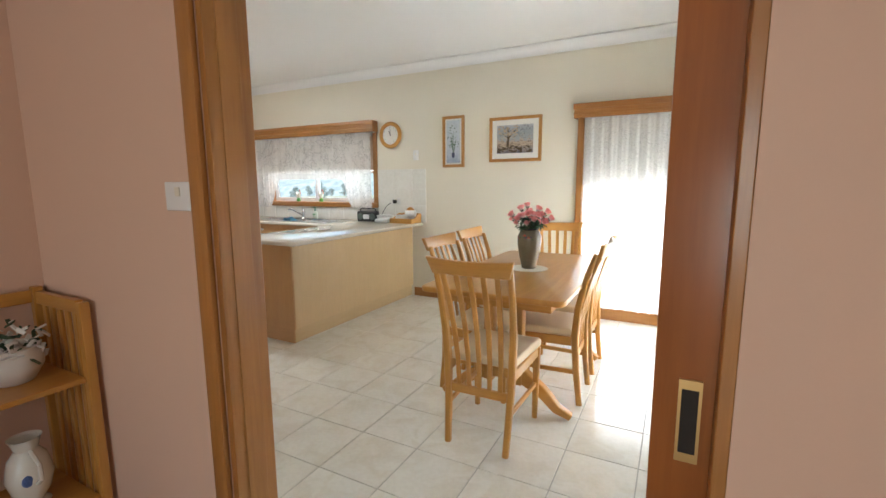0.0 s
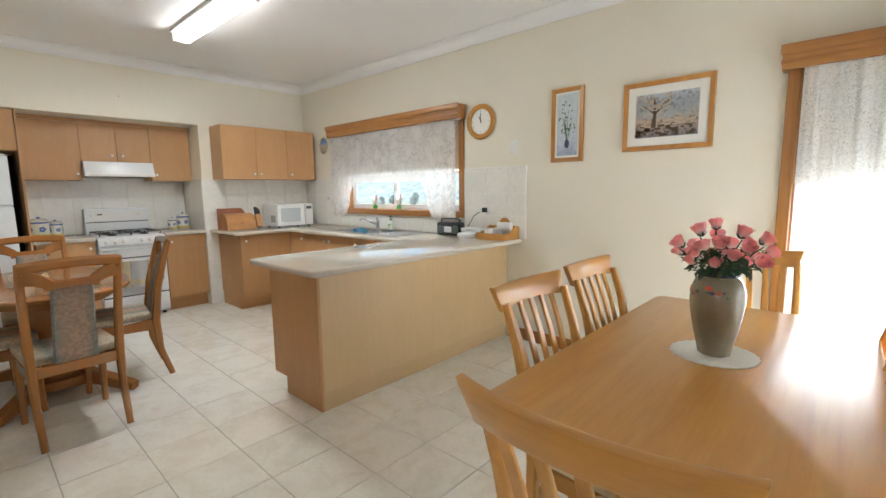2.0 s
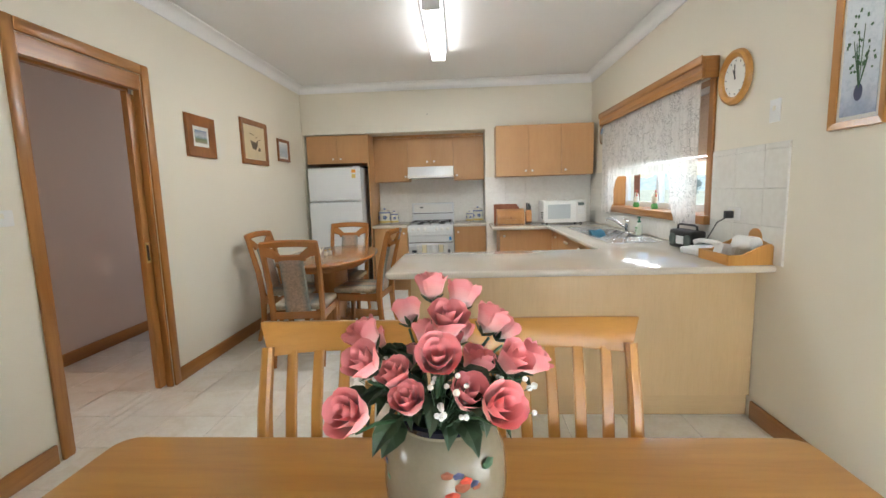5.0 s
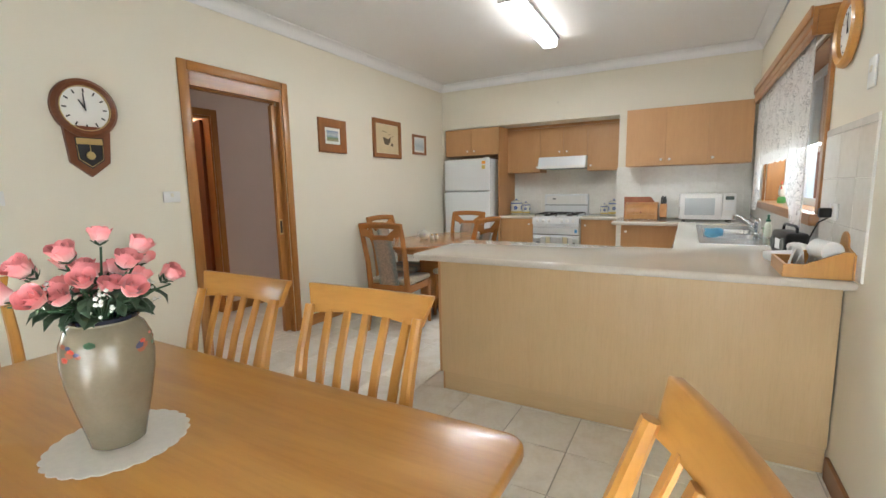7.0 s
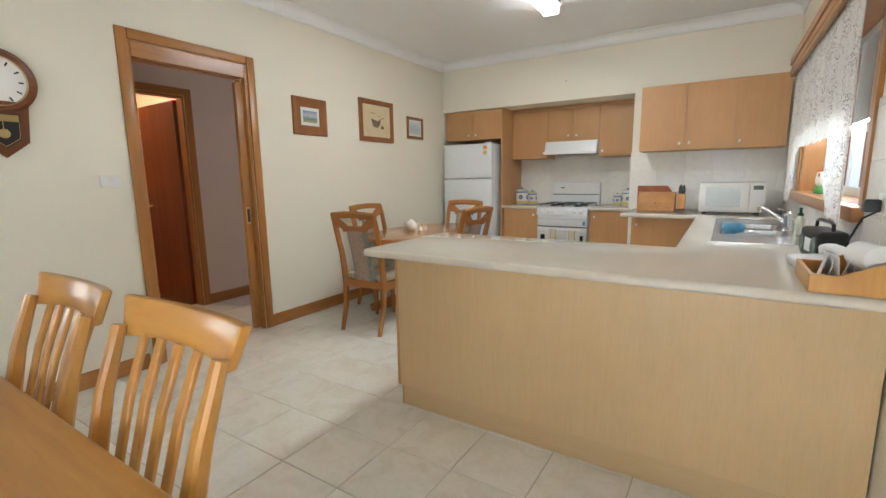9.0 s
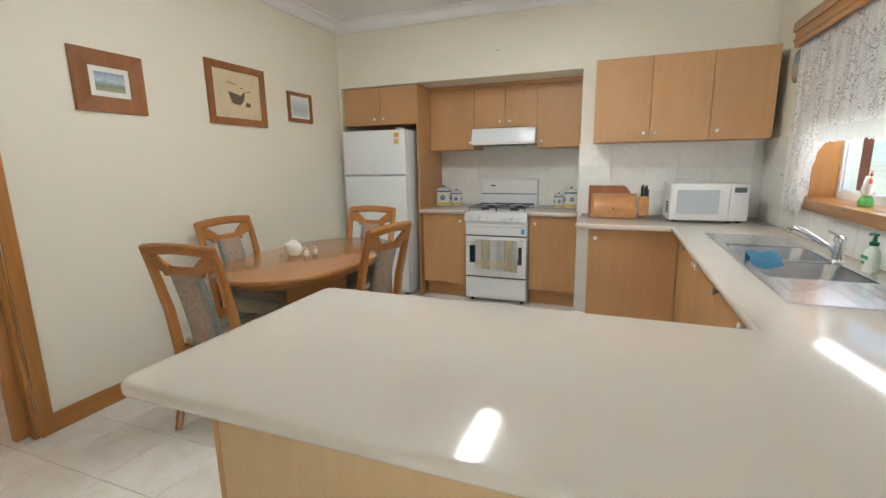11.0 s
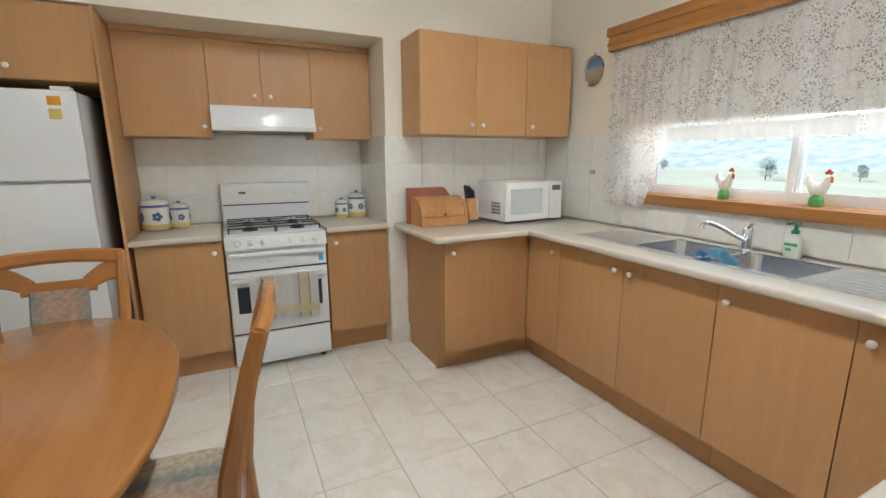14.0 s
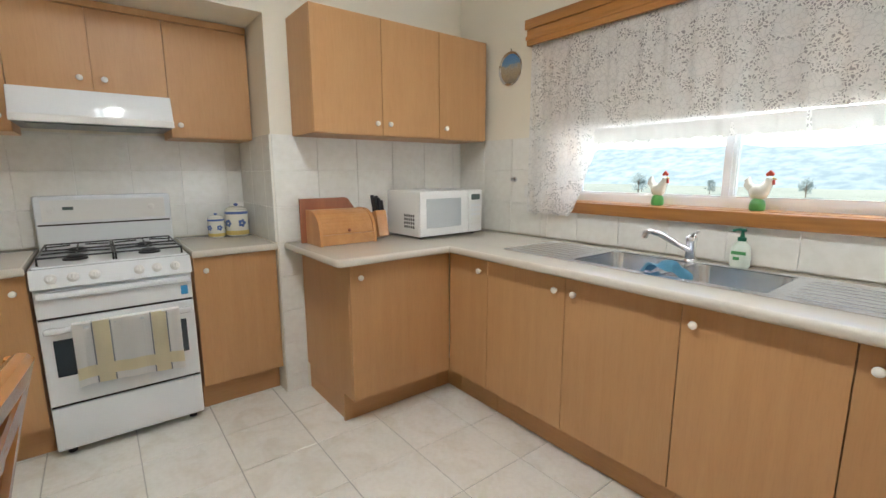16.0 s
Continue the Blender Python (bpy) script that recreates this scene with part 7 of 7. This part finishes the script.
# local x runs along the side wall away from the doorway wall, local y runs out from the wall
for xx in (0.012, 0.60):
    for yy in (0.0, 0.315):
        part("post", bx(xx, xx + 0.030, yy, yy + 0.030, 0.001, 1.0 - 0.02 * (yy > 0), 0.004), oak["z"], lsf)
    part("top_rail", bx(xx + 0.004, xx + 0.026, 0.031, 0.314, 0.94, 0.985, 0.004), oak["y"], lsf)
    part("bottom_rail", bx(xx + 0.004, xx + 0.026, 0.031, 0.314, 0.06, 0.09, 0.004), oak["y"], lsf)
    for k in range(5):
        part("side_slat", bx(xx + 0.010, xx + 0.020, 0.058 + k * 0.052, 0.082 + k * 0.052, 0.091, 0.939, 0.002), oak["z"], lsf)
for z in (0.10, 0.295, 0.715):
    part("shelf_board", bx(0.043, 0.599, 0.005, 0.335, z, z + 0.018, 0.003), oak["x"], lsf)
part("back_rail", bx(0.043, 0.599, 0.004, 0.022, 0.945, 0.99, 0.003), oak["x"], lsf)
po = thing("flower_pot", "white glazed pot of dark leaved white flowers on the shelf", "potted plant", -1.495, 0.63, 0.7335)
part("pot", lathe([(0.045, 0), (0.052, 0.004), (0.078, 0.05), (0.082, 0.085), (0.074, 0.112), (0.078, 0.118), (0.070, 0.118), (0.060, 0.09), (0, 0.09)], 28, False), pearl_pot, po, smooth=True)
pg = random.Random(5)
bl1, bl2 = [], []
for k in range(70):
    a, r, z = pg.uniform(0, 6.28), pg.uniform(0, 0.095), pg.uniform(0.10, 0.20)
    m = Matrix.Translation((r * math.cos(a), r * math.sin(a), z - r * 0.35)) @ pose(0, 0, 0, pg.uniform(-60, 60), pg.uniform(-60, 60), pg.uniform(0, 360))
    (bl1 if k % 5 < 3 else bl2).append(moved(bx(-0.016, 0.016, -0.006, 0.006, -0.002, 0.002, 0.001, 1), m))
part("blossom", join(*bl1), bud_white, po, "white blossoms")
part("leaves", join(*bl2), leaf_green, po, "dark green leaves")
jg = thing("porcelain_jug", "white porcelain two handled jug with a blue motif on the shelf", "vase", -1.47, 0.625, 0.3135)
part("jug_body", lathe([(0.040, 0), (0.046, 0.012), (0.030, 0.025), (0.050, 0.06), (0.062, 0.11), (0.050, 0.17), (0.030, 0.20), (0.040, 0.235), (0.044, 0.24), (0.036, 0.235)], 28, False), china, jg, smooth=True)
for s in (-1, 1):
    part("jug_handle", tube([(s * 0.045, 0, 0.09), (s * 0.085, 0, 0.12), (s * 0.088, 0, 0.17), (s * 0.034, 0, 0.20)], 0.007, 8), china, jg, smooth=True)
bm = bmesh.new()
bmesh.ops.create_icosphere(bm, subdivisions=2, radius=0.02)
part("blue_motif", moved(bm, Matrix.Translation((0.052, -0.022, 0.115)) @ Matrix.Diagonal((0.5, 0.8, 1, 1))), blue_enamel, jg)

# ---- outdoors: ground, hills, trees, a brick wing ----
bm = bmesh.new()
N = 60
gg = {}
for i in range(N + 1):
    for j in range(N + 1):
        x, y = -1500 + 3000 * i / N, -800 + 3000 * j / N
        d = max(0.0, y - 30)
        z = -1.2 - 0.05 * min(d, 160) + 0.000045 * d * d * (1 if d < 900 else 900 / d) + (6 * noise.noise((x * 0.004, y * 0.004, 0)) if d > 60 else 0)
        gg[i, j] = bm.verts.new((x, y, z))
for i in range(N):
    for j in range(N):
        bm.faces.new((gg[i, j], gg[i + 1, j], gg[i + 1, j + 1], gg[i, j + 1]))
tagged(part("ground", bm, grass, smooth=True), "pale grassy ground falling away from the house", "ground", kind="structure")


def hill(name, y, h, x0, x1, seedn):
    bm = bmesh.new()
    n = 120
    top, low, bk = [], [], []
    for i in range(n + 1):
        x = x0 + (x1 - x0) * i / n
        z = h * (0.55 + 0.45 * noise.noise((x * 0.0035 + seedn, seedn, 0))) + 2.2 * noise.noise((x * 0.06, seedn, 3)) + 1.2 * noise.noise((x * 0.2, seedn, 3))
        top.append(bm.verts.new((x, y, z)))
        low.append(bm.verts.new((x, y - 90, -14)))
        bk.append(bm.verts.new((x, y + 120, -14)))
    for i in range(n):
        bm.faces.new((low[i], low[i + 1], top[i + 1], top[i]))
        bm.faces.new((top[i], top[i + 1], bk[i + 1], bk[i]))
    return tagged(part(name, bm, hill_glow), "distant wooded hill backdrop, glowing with painted haze", "hill", kind="structure")


# both hills glow by themselves; their pale haze is emission colour
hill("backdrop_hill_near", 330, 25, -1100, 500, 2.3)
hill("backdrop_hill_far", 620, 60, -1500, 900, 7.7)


def tree_mesh(seedn, h):
    rng = random.Random(seedn)
    trunk = [tube([(0, 0, -0.3), (0.1 * h * 0.2, 0, h * 0.3), (rng.uniform(-0.3, 0.3), rng.uniform(-0.3, 0.3), h * 0.75)], [h * 0.028, h * 0.022, h * 0.008], 7)]
    tips = []
    for k in range(14):
        a, z = rng.uniform(0, 6.28), h * rng.uniform(0.08, 0.65)
        e = Vector((math.cos(a) * h * rng.uniform(0.14, 0.30), math.sin(a) * h * rng.uniform(0.14, 0.30), z + h * rng.uniform(0.08, 0.25)))
        trunk.append(tube([(0, 0, z), e * 0.55 + Vector((0, 0, z * 0.42)), e], [h * 0.012, h * 0.008, h * 0.003], 5))
        tips.append(e)
    tips += [Vector((rng.uniform(-0.1, 0.1) * h, rng.uniform(-0.1, 0.1) * h, h * rng.uniform(0.75, 0.92))) for _ in range(4)]
    vs, fs = [], []
    for e in tips:
        R = h * rng.uniform(0.11, 0.19)
        for _ in range(60):
            d = Vector((rng.gauss(0, 1), rng.gauss(0, 1), rng.gauss(0, 0.8))).normalized() * R * rng.uniform(0.35, 1.1)
            c = e + d
            n1 = Vector((rng.gauss(0, 1), rng.gauss(0, 1), rng.gauss(0, 1))).normalized()
            n2 = n1.orthogonal().normalized()
            s = h * rng.uniform(0.022, 0.042)
            k = len(vs)
            vs += [c + n1 * s, c + n2 * s * 0.6, c - n1 * s, c - n2 * s * 0.6]
            fs.append((k, k + 1, k + 2, k + 3))
    crown = bpy.data.meshes.new("crown")
    crown.from_pydata([tuple(v) for v in vs], [], fs)
    crown.materials.append(foliage)
    return join(*trunk), crown


tr = random.Random(31)
kinds = []
for k in range(5):
    h = (7.0, 9.0, 6.0, 11.0, 8.0)[k]
    t0 = thing("tree", "grey green eucalyptus tree standing in the paddock", "tree", -190 - 16 * k, 240 + 5 * k, -7.0, 0, "paddock trees")
    bmt, cr = tree_mesh(40 + k, h)
    part("trunk", bmt, bark, t0)
    c = new("crown", cr)
    c.parent = t0
    kinds.append(t0)
for k in range(22):
    d = tr.uniform(210, 310)
    a = radians(tr.uniform(95, 165))
    x, y = -4 + d * math.cos(a), 4 + d * math.sin(a)
    if y < 60 or y > 260:
        continue
    copy_thing(kinds[k % 5], pose(x, y, -1.4 - 0.05 * max(0, min(y - 30, 160)) + 0.000045 * max(0, y - 30) ** 2, 0, 0, tr.uniform(0, 360)))
wing = tagged(part("brick_wing", bx(-5.62, -5.42, 4.88, 5.12, -1.0, 2.6, 0), brick_red), "red brick wing wall outside the kitchen window", "wall", kind="structure")
brick_me = None
for r in range(20):
    for k in range(6):
        y0 = 4.885 + 0.235 * k + (0.117 if r % 2 else 0)
        if y0 + 0.225 > 5.14:
            continue
        if brick_me is None:
            b0 = part("brick", bx(-0.006, 0.006, 0, 0.225, 0, 0.076, 0.003, 1), brick_red, wing)
            brick_me = b0.data
        else:
            b0 = new("brick", brick_me)
            b0.parent = wing
        b0.location = (-5.417, y0, 0.86 + r * 0.086)

# ---- floor and wall tiles, piece by piece ----
tile_meshes = {}


def tile(parent_ob, name, m, w, h, t, material, gap):
    key = (name, round(w, 3), round(h, 3))
    if key not in tile_meshes:
        ob = part(name, bx(gap / 2, w - gap / 2, gap / 2, h - gap / 2, -0.006, t, 0.0016, 1), material, parent_ob)
        tile_meshes[key] = ob.data
    else:
        ob = new(name, tile_meshes[key])
        ob.parent = parent_ob
    ob.matrix_basis = m
    return ob


floor_ob, passage_ob = bpy.data.objects["floor"], bpy.data.objects["passage_floor"]


def lay_floor(parent_ob, x0, x1, y0, y1):
    i0, i1 = math.floor((x0 - GX) / PITCH), math.ceil((x1 - GX) / PITCH)
    j0, j1 = math.floor((y0 - GY) / PITCH), math.ceil((y1 - GY) / PITCH)
    for i in range(i0, i1):
        for j in range(j0, j1):
            a, b = max(x0, GX + i * PITCH), min(x1, GX + (i + 1) * PITCH)
            c, d = max(y0, GY + j * PITCH), min(y1, GY + (j + 1) * PITCH)
            if b - a > 0.012 and d - c > 0.012:
                tile(parent_ob, "floor_tile", pose(a, c, -0.0004 * ((i * 7 + j * 13) % 3)), b - a, d - c, 0.0, floor_tile_mat, JOINT)


lay_floor(floor_ob, -6.44, WE, 0.932, WN)
lay_floor(floor_ob, D1[0] + 0.02, 0.425, 0.902, 0.931)
lay_floor(passage_ob, -3.9, -1.98, -0.375, 0.795)
lay_floor(passage_ob, D2[0], D2[1], 0.796, 0.931)

TW, TH = 0.252, 0.199
AX_X = Matrix(((0, 0, 1, 0), (1, 0, 0, 0), (0, 1, 0, 0), (0, 0, 0, 1)))      # faces +x: tile width along y
AX_N = Matrix(((1, 0, 0, 0), (0, 0, -1, 0), (0, 1, 0, 0), (0, 0, 0, 1)))     # faces -y: tile width along x


def tile_wall(parent_name, axis, plane, u0, u1, z0, z1, ustart, zstart=0.90, holes=()):
    par = bpy.data.objects[parent_name]
    for i in range(math.floor((u0 - ustart) / TW), math.ceil((u1 - ustart) / TW)):
        for j in range(math.floor((z0 - zstart) / TH), math.ceil((z1 - zstart) / TH)):
            a, b = max(u0, ustart + i * TW), min(u1, ustart + (i + 1) * TW)
            c, d = max(z0, zstart + j * TH), min(z1, zstart + (j + 1) * TH)
            if b - a < 0.012 or d - c < 0.012:
                continue
            loc = (plane, a, c) if axis is AX_X else (a, plane, c)
            tile(par, "wall_tile", Matrix.Translation(loc) @ axis, b - a, d - c, 0.004, wall_tile_mat, 0.0025)


def grout_bed(name, x0, x1, y0, y1, z0, z1):
    tagged(part(name, bx(x0, x1, y0, y1, z0, z1, 0), wall_grout), "white grout bed of the wall tiles", "tiling", kind="structure")


grout_bed("tiling_niche", NICHE_X, NICHE_X + 0.004, 1.802, NICHE_Y1 - 0.004, 0.902, 1.50)
tile_wall("tiling_niche", AX_X, NICHE_X + 0.0045, 1.804, NICHE_Y1 - 0.005, 0.902, 1.50, 1.70)
grout_bed("tiling_west", WW, WW + 0.004, 3.312, WN - 0.001, 0.902, 1.492)
tile_wall("tiling_west", AX_X, WW + 0.0045, 3.313, WN - 0.006, 0.902, 1.492, 3.313)
grout_bed("tiling_pier", WW, WW + 0.004, 3.312, 3.44, 0.002, 0.90)
tile_wall("tiling_pier", AX_X, WW + 0.0045, 3.313, 3.439, 0.002, 0.90, 3.313)
grout_bed("tiling_niche_side", NICHE_X + 0.01, WW - 0.001, NICHE_Y1 - 0.004, NICHE_Y1, 0.902, 1.492)
tile_wall("tiling_niche_side", AX_N, NICHE_Y1 - 0.0045, NICHE_X + 0.012, WW - 0.001, 0.902, 1.492, -6.44)
grout_bed("tiling_north_left", WW + 0.01, -5.0, WN - 0.004, WN, 0.902, 1.492)
tile_wall("tiling_north_left", AX_N, WN - 0.0045, WW + 0.012, -5.0, 0.902, 1.492, -5.80)
grout_bed("tiling_north_sill", -5.0, -2.97, WN - 0.004, WN, 0.902, 1.060)
tile_wall("tiling_north_sill", AX_N, WN - 0.0045, -5.0, -2.97, 0.902, 1.060, -5.80)
grout_bed("tiling_north_right", -2.97, -2.285, WN - 0.004, WN, 0.902, 1.53)
tile_wall("tiling_north_right", AX_N, WN - 0.0045, -2.97, -2.285, 0.902, 1.53, -2.97)
